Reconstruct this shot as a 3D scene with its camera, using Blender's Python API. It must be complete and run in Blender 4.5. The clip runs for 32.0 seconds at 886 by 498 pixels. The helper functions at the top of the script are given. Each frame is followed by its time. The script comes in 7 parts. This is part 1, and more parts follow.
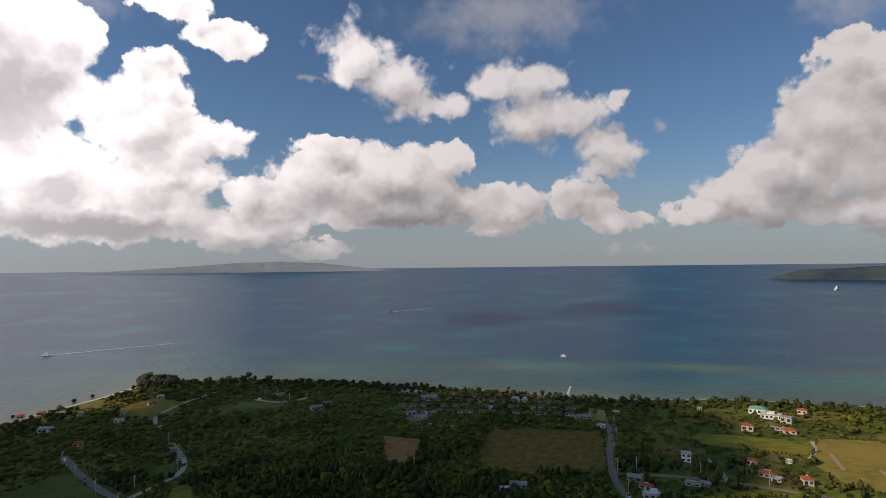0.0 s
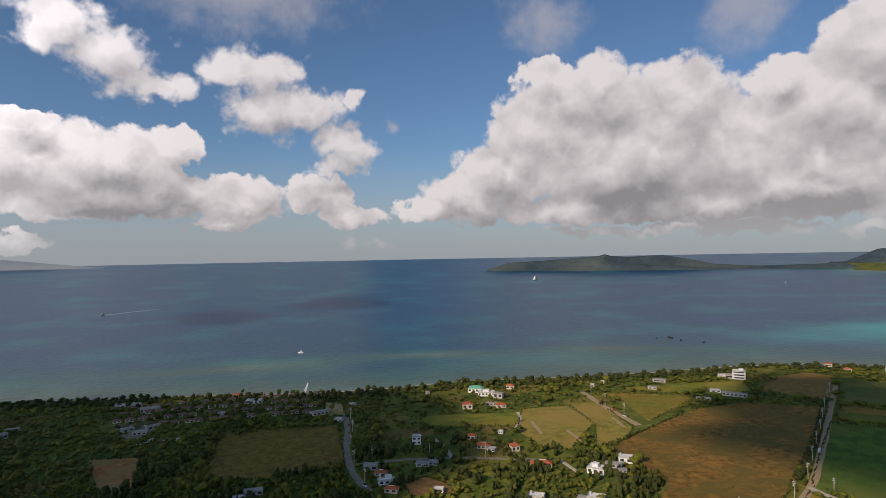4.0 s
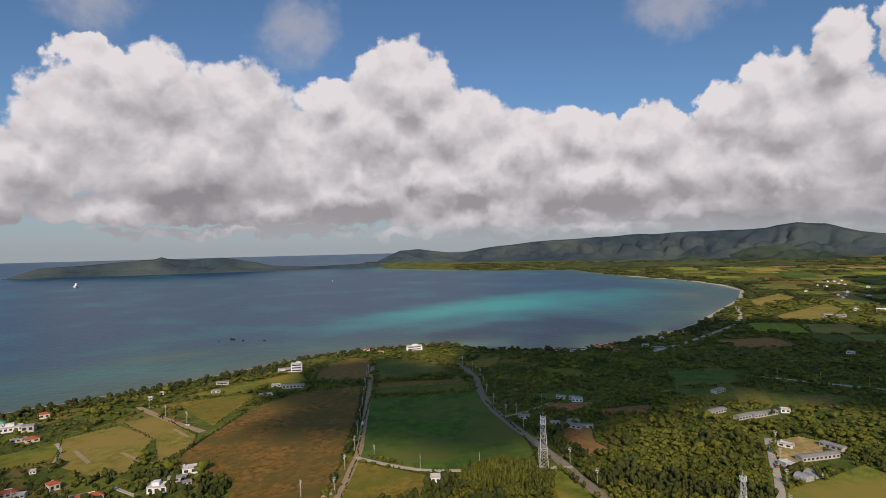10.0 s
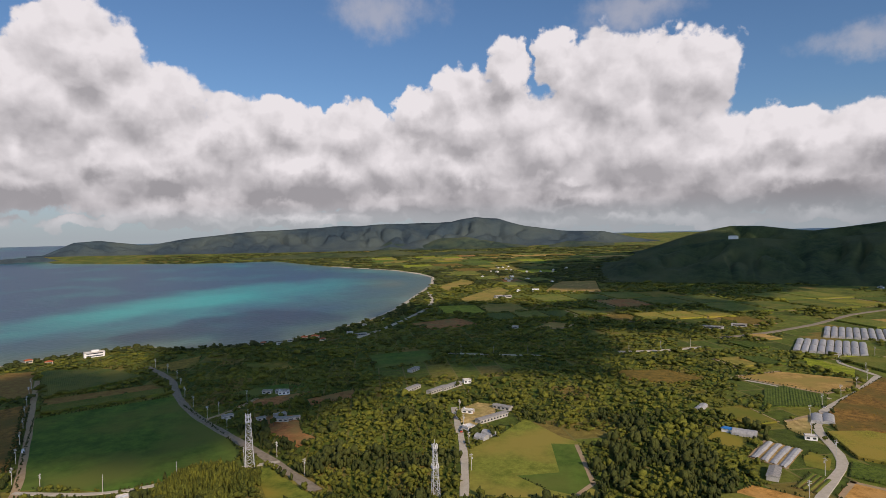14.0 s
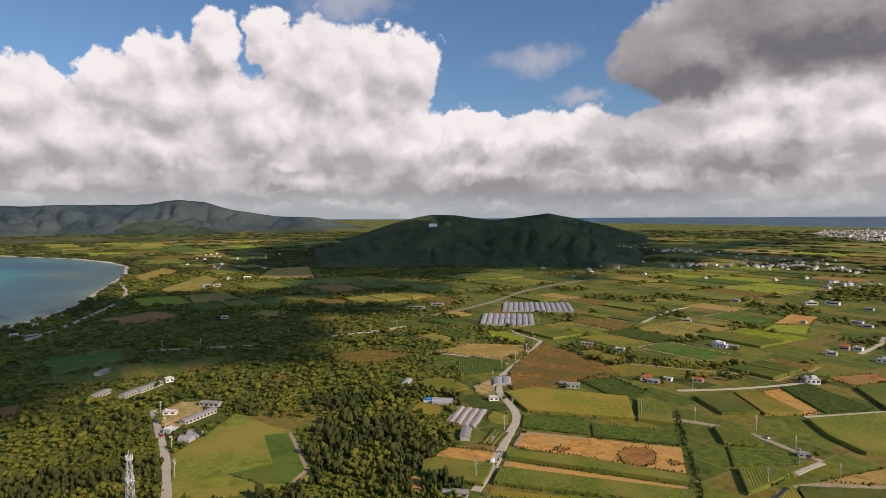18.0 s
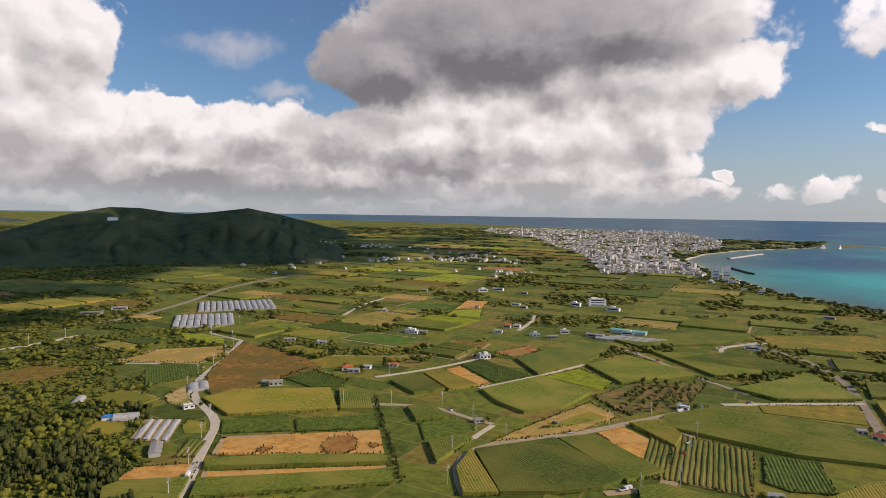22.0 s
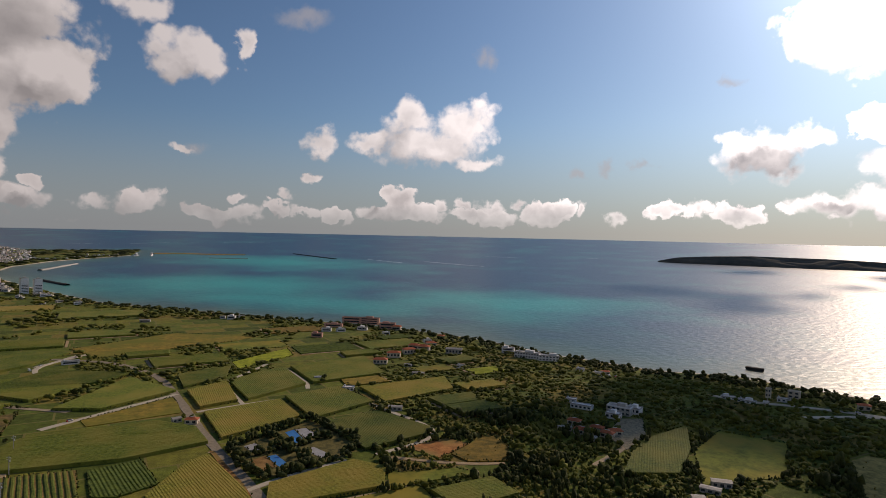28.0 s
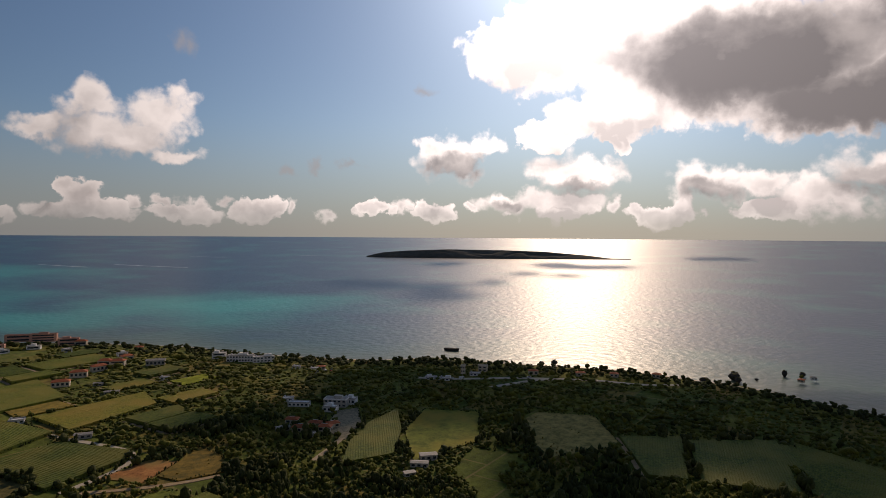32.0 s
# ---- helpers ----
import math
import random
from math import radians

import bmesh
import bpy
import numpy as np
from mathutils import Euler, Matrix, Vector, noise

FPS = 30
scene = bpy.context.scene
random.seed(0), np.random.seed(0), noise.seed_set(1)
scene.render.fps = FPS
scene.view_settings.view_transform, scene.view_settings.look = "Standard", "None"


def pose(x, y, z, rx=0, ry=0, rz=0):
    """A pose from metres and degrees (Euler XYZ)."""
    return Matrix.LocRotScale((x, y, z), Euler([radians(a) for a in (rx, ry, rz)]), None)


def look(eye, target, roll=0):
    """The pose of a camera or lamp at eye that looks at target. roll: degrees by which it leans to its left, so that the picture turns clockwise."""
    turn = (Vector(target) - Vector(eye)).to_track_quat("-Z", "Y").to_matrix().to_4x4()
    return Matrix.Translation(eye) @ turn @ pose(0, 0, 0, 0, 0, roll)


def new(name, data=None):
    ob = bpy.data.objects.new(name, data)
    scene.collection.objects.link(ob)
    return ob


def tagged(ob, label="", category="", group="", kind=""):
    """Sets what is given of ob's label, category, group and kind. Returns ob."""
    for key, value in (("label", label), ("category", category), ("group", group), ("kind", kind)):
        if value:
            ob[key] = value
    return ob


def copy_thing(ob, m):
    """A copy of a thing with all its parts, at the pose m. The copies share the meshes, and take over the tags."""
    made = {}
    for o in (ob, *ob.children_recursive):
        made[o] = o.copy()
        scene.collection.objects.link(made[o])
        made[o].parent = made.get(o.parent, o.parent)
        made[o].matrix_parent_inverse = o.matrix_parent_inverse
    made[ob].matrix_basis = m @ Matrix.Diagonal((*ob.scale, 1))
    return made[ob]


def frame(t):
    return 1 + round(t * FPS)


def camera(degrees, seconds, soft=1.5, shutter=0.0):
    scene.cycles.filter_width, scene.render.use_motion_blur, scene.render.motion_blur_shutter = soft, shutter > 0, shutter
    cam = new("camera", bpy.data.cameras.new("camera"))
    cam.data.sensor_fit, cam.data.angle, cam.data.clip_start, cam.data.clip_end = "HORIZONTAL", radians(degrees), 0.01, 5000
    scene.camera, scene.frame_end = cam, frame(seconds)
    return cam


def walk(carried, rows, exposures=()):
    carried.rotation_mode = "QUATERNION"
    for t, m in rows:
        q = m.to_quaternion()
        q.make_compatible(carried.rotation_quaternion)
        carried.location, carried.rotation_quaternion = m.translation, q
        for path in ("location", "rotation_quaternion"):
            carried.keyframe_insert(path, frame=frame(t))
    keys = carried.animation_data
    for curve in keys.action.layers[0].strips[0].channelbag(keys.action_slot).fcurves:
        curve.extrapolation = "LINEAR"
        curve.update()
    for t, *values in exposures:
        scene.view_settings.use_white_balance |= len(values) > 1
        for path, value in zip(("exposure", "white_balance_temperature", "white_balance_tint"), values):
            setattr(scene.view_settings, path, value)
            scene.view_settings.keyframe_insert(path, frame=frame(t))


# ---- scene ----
# A drone 150 m up turns 230 degrees, drifting a few metres; headings and places are squeezed to fit its view.
cam = camera(72.0, 32.0, soft=0.7)
# seconds, place, then heading (clockwise from +y), pitch and roll in degrees
ROWS = [
    (0.0, -0.0, -0.0, 150.0, 0.00, 1.53, -0.65),
    (0.5, -0.5, 0.2, 150.4, 2.17, 1.45, -0.78),
    (1.0, -0.8, 0.5, 150.8, 3.67, 1.34, -0.86),
    (1.5, -0.8, 0.8, 151.0, 5.90, 1.24, -0.91),
    (2.0, -0.5, 1.3, 151.1, 8.65, 1.14, -0.97),
    (2.5, -0.2, 1.9, 151.2, 11.67, 1.02, -1.02),
    (3.0, 0.1, 2.8, 151.1, 15.47, 0.89, -1.05),
    (3.5, 0.4, 3.9, 150.9, 19.98, 0.77, -0.99),
    (5.5, 0.5, 5.1, 150.6, 36.20, 0.55, -1.37),
    (6.0, 0.6, 6.0, 150.3, 40.15, 0.51, -1.21),
    (6.5, 0.7, 6.6, 150.1, 43.91, 0.45, -1.21),
    (7.0, 0.7, 7.1, 149.9, 47.45, 0.39, -1.28),
    (7.5, 0.5, 7.4, 149.8, 50.55, 0.34, -1.32),
    (8.0, 0.3, 7.7, 149.8, 53.18, 0.30, -1.35),
    (8.5, -0.1, 7.8, 149.8, 55.80, 0.25, -1.38),
    (9.0, -0.4, 8.0, 149.8, 58.40, 0.20, -1.40),
    (9.5, -0.6, 8.3, 149.8, 61.19, 0.15, -1.40),
    (10.0, -0.8, 8.5, 149.8, 64.00, 0.07, -1.41),
    (10.5, -1.1, 8.6, 149.7, 66.94, -0.06, -1.47),
    (11.0, -1.2, 8.6, 149.5, 69.79, -0.21, -1.55),
    (11.5, -1.1, 8.5, 149.4, 72.65, -0.36, -1.61),
    (12.0, -0.8, 8.5, 149.3, 75.62, -0.53, -1.61),
    (12.5, -0.4, 8.5, 149.4, 78.62, -0.71, -1.57),
    (13.0, 0.2, 8.6, 149.4, 81.86, -0.89, -1.50),
    (13.5, 0.9, 8.8, 149.5, 86.19, -1.12, -1.40),
    (14.0, 1.6, 8.9, 149.6, 91.05, -1.39, -1.35),
    (14.5, 2.6, 8.8, 149.6, 95.20, -1.66, -1.38),
    (16.5, 3.6, 8.6, 149.6, 108.13, -2.57, -0.85),
    (17.0, 4.5, 8.4, 149.6, 111.27, -2.75, -0.65),
    (17.5, 5.2, 8.3, 149.5, 114.45, -2.92, -0.48),
    (18.0, 5.8, 8.1, 149.4, 117.49, -3.08, -0.33),
    (18.5, 6.3, 8.1, 149.4, 120.58, -3.20, -0.15),
    (19.0, 6.7, 8.1, 149.3, 123.74, -3.28, 0.03),
    (19.5, 7.0, 8.1, 149.3, 126.97, -3.34, 0.17),
    (20.0, 7.2, 7.9, 149.2, 130.24, -3.38, 0.32),
    (20.5, 7.5, 7.6, 149.0, 133.76, -3.40, 0.47),
    (21.0, 7.7, 7.1, 148.7, 137.51, -3.40, 0.60),
    (21.5, 7.9, 6.7, 148.3, 141.09, -3.38, 0.70),
    (22.0, 8.1, 6.3, 148.0, 145.00, -3.32, 0.80),
    (22.5, 8.2, 6.0, 148.0, 149.80, -3.22, 0.93),
    (23.0, 8.2, 5.8, 148.1, 154.48, -3.10, 1.11),
    (23.5, 8.3, 5.6, 148.2, 159.19, -3.01, 1.26),
    (24.0, 8.5, 5.3, 148.3, 164.37, -2.91, 1.39),
    (24.5, 8.8, 5.0, 148.2, 169.62, -2.76, 1.45),
    (25.0, 9.0, 4.9, 148.2, 174.80, -2.56, 1.51),
    (25.5, 9.2, 4.9, 148.1, 180.31, -2.32, 1.63),
    (26.0, 9.1, 5.0, 148.0, 185.72, -2.08, 1.65),
    (26.5, 8.7, 5.2, 147.7, 190.38, -1.86, 1.51),
    (28.5, 8.2, 5.5, 147.3, 207.49, -1.24, 1.16),
    (29.0, 7.6, 5.8, 147.0, 210.94, -1.16, 1.06),
    (29.5, 7.0, 5.9, 146.7, 214.54, -1.08, 0.92),
    (30.0, 6.6, 6.0, 146.7, 218.38, -1.03, 0.77),
    (30.5, 6.5, 5.8, 146.7, 221.74, -1.06, 0.61),
    (31.0, 7.0, 5.5, 146.9, 224.74, -1.12, 0.48),
    (31.5, 8.3, 4.9, 147.3, 227.43, -1.17, 0.43),
    (32.0, 9.5, 4.3, 147.6, 230.24, -1.24, 0.41),
]
EXPOSURES = [(0, -0.65, 6700, 18), (3.5, -0.5, 6600, 18), (6, -0.5, 6500, 18), (13, -0.36, 6450, 18), (19, -0.16, 6650, 19), (24, -0.1, 6650, 17), (26.5, -0.35, 6600, 16), (28.5, -1.1, 7100, 22), (30, -1.4, 7300, 23), (32, -1.25, 7300, 22)]
walk(cam, [(t, pose(x, y, z, 90 + p, 0, -a) @ pose(0, 0, 0, 0, 0, r)) for t, x, y, z, a, p, r in ROWS], EXPOSURES)

# ---- sky and sun ----
SUN_AZ, SUN_EL = 242.9, 29.0


def way(az, el):
    a, e = radians(az), radians(el)
    return Vector((math.sin(a) * math.cos(e), math.cos(a) * math.cos(e), math.sin(e)))


# Cumulus of the day: lobes as heading, height, half width and half height in degrees.
CLOUDS = {
    "sunward bank": [(-36.9, 14.7, 7.5, 6.7), (-39.5, 18.8, 4.9, 3.8), (-32.2, 18.6, 3.1, 2.6), (-26.5, 12.6, 5.0, 4.0), (-24.8, 16.6, 2.5, 1.8), (-21.9, 11.2, 4.5, 1.8), (-34.1, 8.1, 7.2, 2.8), (-20.2, 19.6, 3.8, 1.5), (-23.8, 22.1, 3.5, 1.5)],
    "torn": [(-8.5, 18.8, 2.9, 3.2), (-8.0, 19.6, 4.0, 2.1), (-4.4, 17.0, 4.1, 2.6), (-1.5, 14.7, 3.9, 1.6)],
    "pair": [(6.8, 16.5, 4.4, 2.3), (8.1, 13.4, 3.8, 2.6), (12.5, 13.5, 3.8, 2.1), (15.2, 10.6, 2.8, 2.5), (16.7, 14.3, 1.2, 1.0), (14.6, 8.4, 2.8, 1.0)],
    "long roll": [(-10.8, 7.9, 6.6, 2.9), (-4.8, 8.8, 6.7, 2.8), (-10.3, 10.9, 3.0, 1.2), (0.4, 9.8, 2.4, 2.0), (-1.1, 5.9, 6.1, 2.7), (-16.3, 6.5, 4.1, 1.9), (5.5, 5.3, 5.2, 2.4), (-6.7, 5.5, 9.9, 2.2), (12.6, 6.0, 3.3, 2.2), (15.8, 4.0, 3.3, 1.3), (4.0, 3.0, 2.8, 0.6)],
    "low left": [(-29.8, 4.5, 10.2, 2.7), (-37.9, 5.7, 5.0, 2.7), (-18.8, 3.6, 6.5, 1.9), (-11.7, 1.7, 4.0, 0.9), (-24.5, 7.8, 5.5, 2.4)],
    "tower west": [(38.3, 13.9, 5.8, 3.8), (34.5, 16.4, 2.7, 1.4), (33.5, 10.9, 5.7, 4.1), (29.7, 7.4, 5.2, 3.1), (26.0, 5.5, 4.7, 2.6), (23.2, 4.3, 4.0, 1.4), (46.0, 13.7, 4.3, 3.3), (41.1, 7.2, 9.4, 4.2), (50.6, 8.9, 6.7, 4.4), (36.3, 4.0, 7.0, 1.5), (48.5, 4.2, 9.4, 1.9)],
    "tower mid": [(60.7, 14.8, 5.2, 4.3), (54.2, 13.9, 3.9, 2.0), (57.9, 11.2, 8.2, 4.9), (65.2, 10.9, 5.5, 4.4), (67.3, 6.9, 7.5, 3.7), (74.2, 9.0, 4.3, 3.7), (75.9, 5.7, 4.0, 3.1), (55.1, 5.0, 11.8, 2.8), (69.5, 3.2, 10.0, 1.8), (45.7, 2.0, 11.7, 0.6)],
    "tower east": [(71.7, 10.2, 2.6, 2.7), (76.5, 9.7, 5.2, 2.6), (83.1, 9.5, 4.0, 2.9), (88.9, 11.3, 2.6, 2.8), (86.4, 7.0, 6.6, 3.9), (92.8, 12.7, 2.9, 2.7), (97.3, 14.5, 2.0, 2.9), (94.5, 10.1, 6.2, 4.5), (101.9, 15.3, 2.4, 2.9), (79.3, 6.2, 8.0, 2.9), (92.9, 5.8, 8.0, 2.9)],
    "tower far east": [(106.9, 12.0, 6.5, 5.4), (113.3, 13.2, 4.6, 4.1), (101.1, 8.3, 7.2, 4.4), (109.4, 7.1, 8.0, 4.2), (115.9, 6.0, 6.1, 3.6), (87.7, 3.5, 14.1, 2.0), (104.2, 3.0, 14.5, 2.1), (78.3, 1.6, 23.5, 0.8), (106.5, 1.0, 19.5, 0.8)],
    "east bank": [(121.8, 7.3, 5.6, 2.5), (128.8, 7.0, 6.7, 2.8), (136.1, 6.9, 6.4, 2.8), (143.6, 6.9, 6.1, 2.8), (148.2, 7.7, 2.9, 2.3), (117.0, 3.8, 14.1, 2.7), (135.9, 3.2, 14.7, 2.3)],
    "dark": [(150.3, 15.8, 17.4, 6.0), (162.4, 16.1, 11.6, 4.6), (140.8, 13.5, 8.7, 4.1), (164.7, 12.0, 9.0, 3.8), (170.5, 12.1, 4.3, 2.8), (155.3, 6.9, 12.2, 3.9), (144.1, 5.7, 9.4, 3.4), (148.1, 9.7, 11.8, 3.0), (164.7, 8.2, 4.2, 3.7)],
    "under dark": [(129.2, 6.5, 12.3, 2.8), (122.8, 4.6, 9.0, 2.7), (119.5, 7.7, 2.9, 2.3), (136.6, 2.8, 21.5, 2.1), (160.0, 2.2, 11.7, 1.3), (165.7, 4.7, 2.7, 1.7), (161.4, 3.6, 2.8, 1.7), (169.6, 3.6, 1.1, 0.7), (141.4, 0.8, 28.5, 0.8)],
    "fill a": [(161.3, 12.0, 6.1, 2.9), (156.6, 4.1, 6.9, 2.3), (100.7, 5.0, 3.0, 1.3)],
    "fill b": [(56.4, 7.3, 2.8, 1.7), (61.6, 7.5, 1.9, 1.4), (76.6, 3.0, 4.2, 0.9), (103.3, 4.5, 3.0, 0.9)],
    "fill c": [(45.9, 12.3, 4.6, 2.7)],
    "fill d": [(156.2, 11.7, 4.1, 2.7), (155.6, 4.1, 4.6, 1.3), (151.0, 4.3, 3.0, 1.3)],
    "scraps": [(176.9, 18.1, 2.9, 1.6), (181.2, 15.0, 2.8, 2.1), (179.6, 13.8, 1.9, 2.0), (185.3, 16.0, 0.7, 1.3), (180.3, 7.1, 1.3, 0.4), (177.1, 2.4, 2.0, 1.0), (181.8, 2.0, 0.9, 0.6), (185.2, 1.6, 3.0, 0.6)],
    "heart": [(199.7, 10.3, 2.1, 1.9), (205.7, 9.7, 3.1, 2.5), (202.2, 8.2, 5.5, 1.8), (192.4, 8.4, 1.8, 1.4), (196.7, 8.5, 2.5, 1.1), (206.7, 6.9, 2.5, 0.8), (191.8, 5.0, 0.8, 0.4)],
    "low south": [(177.1, 2.4, 1.4, 1.1), (182.4, 1.8, 1.6, 0.8), (188.4, 1.8, 1.7, 0.7), (193.0, 2.0, 1.7, 0.9), (198.3, 3.8, 1.1, 0.9), (200.3, 1.7, 3.7, 1.0), (207.7, 1.6, 3.7, 0.8), (212.7, 2.2, 1.9, 1.2)],
    "sun cloud": [(238.3, 16.7, 6.8, 3.9), (243.7, 17.7, 8.2, 4.2), (254.4, 15.0, 11.7, 5.5), (262.5, 11.9, 9.1, 4.2), (267.7, 17.2, 5.7, 4.3), (246.1, 11.0, 6.9, 2.4), (239.7, 9.1, 2.9, 1.4), (246.0, 8.8, 1.6, 1.5), (269.7, 9.4, 2.8, 2.8)],
    "sea puffs": [(231.3, 7.1, 4.0, 2.0), (229.3, 8.3, 1.6, 1.2), (233.9, 8.2, 1.8, 1.5), (242.3, 5.7, 4.6, 1.8), (235.7, 3.0, 3.0, 1.1), (240.7, 3.3, 5.7, 1.3), (253.7, 4.6, 3.4, 1.8), (258.0, 4.4, 3.2, 1.2), (265.8, 5.4, 4.5, 2.0), (263.0, 3.3, 5.0, 1.6)],
    "low west": [(199.8, 2.6, 1.7, 1.3), (214.4, 2.3, 1.5, 1.1), (223.8, 2.6, 1.7, 0.8), (228.9, 2.2, 2.3, 1.0), (240.9, 2.3, 2.7, 1.0), (249.9, 2.0, 3.1, 1.0), (258.4, 2.2, 3.2, 1.1)],
}
puff_rng = random.Random(12)
CLOUDS["row of small puffs"] = [(168 + 2.9 * k + puff_rng.uniform(-1, 1), puff_rng.uniform(1.5, 3.0), puff_rng.uniform(0.6, 1.5), puff_rng.uniform(0.4, 0.95)) for k in range(34)]
VEILS = [(6.2, 22.4, 11.6, 3.1), (85.4, 20.0, 6.9, 2.4), (108.6, 18.8, 5.7, 2.1), (51.2, 19.7, 4.5, 3.2), (34.4, 20.7, 4.5, 3.3), (125.9, 14.2, 4.3, 1.5), (181.1, 7.3, 2.0, 0.7), (180.3, 7.1, 1.6, 0.6), (-33.4, 21.5, 8.5, 3.0), (190.6, 18.4, 3.0, 1.0), (206.9, 16.0, 1.2, 1.3), (207.7, 16.0, 1.2, 1.3), (130.1, 10.6, 1.6, 0.8), (130.3, 10.8, 2.2, 0.9), (222.2, 6.3, 1.0, 0.4), (228.1, 13.2, 1.2, 0.5), (215.7, 5.9, 0.9, 0.6), (218.4, 6.5, 0.8, 0.6), (221.8, 6.2, 1.1, 0.5), (-12.3, 16.7, 1.0, 0.5), (19.7, 12.1, 1.1, 0.7), (15.8, 1.7, 1.1, 0.6), (19.0, 1.5, 1.7, 0.5)]
GLOOM = {
    "shade": [(-36.9, 15.2, 5.6, 4.5, 0.37), (6.2, 22.7, 10.2, 2.6, 0.28), (-3.4, 5.0, 6.1, 2.0, 0.46), (-29.8, 3.5, 6.8, 1.3, 0.37), (42.9, 5.3, 7.5, 2.7, 0.4), (33.5, 4.0, 7.0, 1.4, 0.22), (57.5, 4.5, 9.4, 1.9, 0.19), (73.6, 4.4, 14.1, 1.7, 0.22), (99.4, 2.9, 14.3, 1.7, 0.31), (109.9, 2.9, 16.4, 1.4, 0.31), (131.1, 5.0, 9.5, 1.7, 0.25)],
    "gloom": [(151.2, 16.4, 17.9, 6.5, 1.0), (137.4, 13.4, 9.2, 4.5, 0.95), (162.4, 15.5, 8.2, 3.6, 0.55), (135.4, 7.5, 6.2, 2.0, 0.6), (144.1, 4.7, 5.6, 1.9, 0.5), (129.4, 2.3, 14.7, 1.4, 0.5), (256.7, 15.0, 10.7, 4.7, 0.85), (263.5, 10.9, 7.9, 2.9, 0.8), (231.6, 6.4, 3.0, 1.3, 0.55), (253.7, 4.0, 2.4, 1.2, 0.55), (242.8, 4.6, 3.1, 0.7, 0.5), (265.8, 4.6, 4.0, 1.6, 0.5), (235.7, 2.7, 2.0, 0.7, 0.5), (268.7, 17.1, 4.1, 2.8, 0.7)],
}
world = bpy.data.worlds.new("sky")
scene.world = world
world.use_nodes = True
wn, wl = world.node_tree.nodes, world.node_tree.links
wn.clear()


def feed(node, i, v):
    if isinstance(v, bpy.types.NodeSocket):
        wl.new(v, node.inputs[i])
    elif v is not None:
        node.inputs[i].default_value = v


def wm(op, a, b=None, c=None, clamp=False):
    n = wn.new("ShaderNodeMath")
    n.operation, n.use_clamp = op, clamp
    for i, v in enumerate((a, b, c)):
        feed(n, i, v)
    return n.outputs[0]


def wv(op, a, b=None, c=None):
    n = wn.new("ShaderNodeVectorMath")
    n.operation = op
    for i, v in enumerate((a, b, c)):
        feed(n, i, v)
    return n.outputs["Value" if op in ("LENGTH", "DOT_PRODUCT") else "Vector"]


def wnoise(vec, scale, detail, rough=0.55):
    n = wn.new("ShaderNodeTexNoise")
    feed(n, 0, vec)
    n.inputs["Scale"].default_value, n.inputs["Detail"].default_value, n.inputs["Roughness"].default_value = scale, detail, rough
    return n


def ease(v, lo, hi, to0=0.0, to1=1.0):
    n = wn.new("ShaderNodeMapRange")
    n.interpolation_type = "SMOOTHSTEP"
    for i, x in enumerate((v, lo, hi, to0, to1)):
        feed(n, i, x)
    return n.outputs[0]


def wmix(f, a, b):
    n = wn.new("ShaderNodeMix")
    n.data_type = "RGBA"
    for k, v in (("Factor", f), ("A", a), ("B", b)):
        if isinstance(v, bpy.types.NodeSocket):
            wl.new(v, n.inputs[{"Factor": 0, "A": 6, "B": 7}[k]])
        else:
            n.inputs[{"Factor": 0, "A": 6, "B": 7}[k]].default_value = v if k == "Factor" else (*v, 1)
    return n.outputs[2]


tc = wn.new("ShaderNodeTexCoord")
dirn = wv("NORMALIZE", tc.outputs["Generated"])
sep = wn.new("ShaderNodeSeparateXYZ")
wl.new(dirn, sep.inputs[0])
dx, dy, dz = sep.outputs
MID = 115.0
cm, sm = math.cos(radians(MID)), math.sin(radians(MID))
head = wm("MULTIPLY", wm("ARCTAN2", wm("SUBTRACT", wm("MULTIPLY", dx, cm), wm("MULTIPLY", dy, sm)),
                         wm("ADD", wm("MULTIPLY", dx, sm), wm("MULTIPLY", dy, cm))), 180 / math.pi)
high = wm("MULTIPLY", wm("ARCSINE", dz), 180 / math.pi)
spot = wn.new("ShaderNodeCombineXYZ")
wl.new(head, spot.inputs[0])
wl.new(high, spot.inputs[1])
bend = wv("MULTIPLY", wv("SUBTRACT", wnoise(dirn, 15.5, 2).outputs["Color"], (0.5, 0.5, 0.5)), (4.5, 2.9, 0))
curl = wv("MULTIPLY", wv("SUBTRACT", wnoise(dirn, 66, 3).outputs["Color"], (0.5, 0.5, 0.5)), (1.5, 1.25, 0))
spot = wv("ADD", wv("ADD", spot.outputs[0], bend), curl)


def lobes(rows, spot=spot):
    least = None
    near_seam = [(a - 360 if a > MID else a + 360, e, p, q) for a, e, p, q in rows if abs(a - MID) > 160]
    for az, el, ra, re in list(rows) + near_seam:
        far = wv("LENGTH", wv("MULTIPLY_ADD", spot, (1 / ra, 1 / re, 0), (-(az - MID) / ra, -el / re, 0)))
        least = far if least is None else wm("SMOOTH_MIN", least, far, 0.18)
    return wm("SUBTRACT", 1.0, least)


lean = wm("MULTIPLY", wm("SINE", wm("MULTIPLY", wm("SUBTRACT", SUN_AZ - MID, head), math.pi / 180)), 1.3)
tip = wn.new("ShaderNodeCombineXYZ")
wl.new(lean, tip.inputs[0])
tip.inputs[1].default_value = 1.9
lifted = wv("ADD", spot, tip.outputs[0])

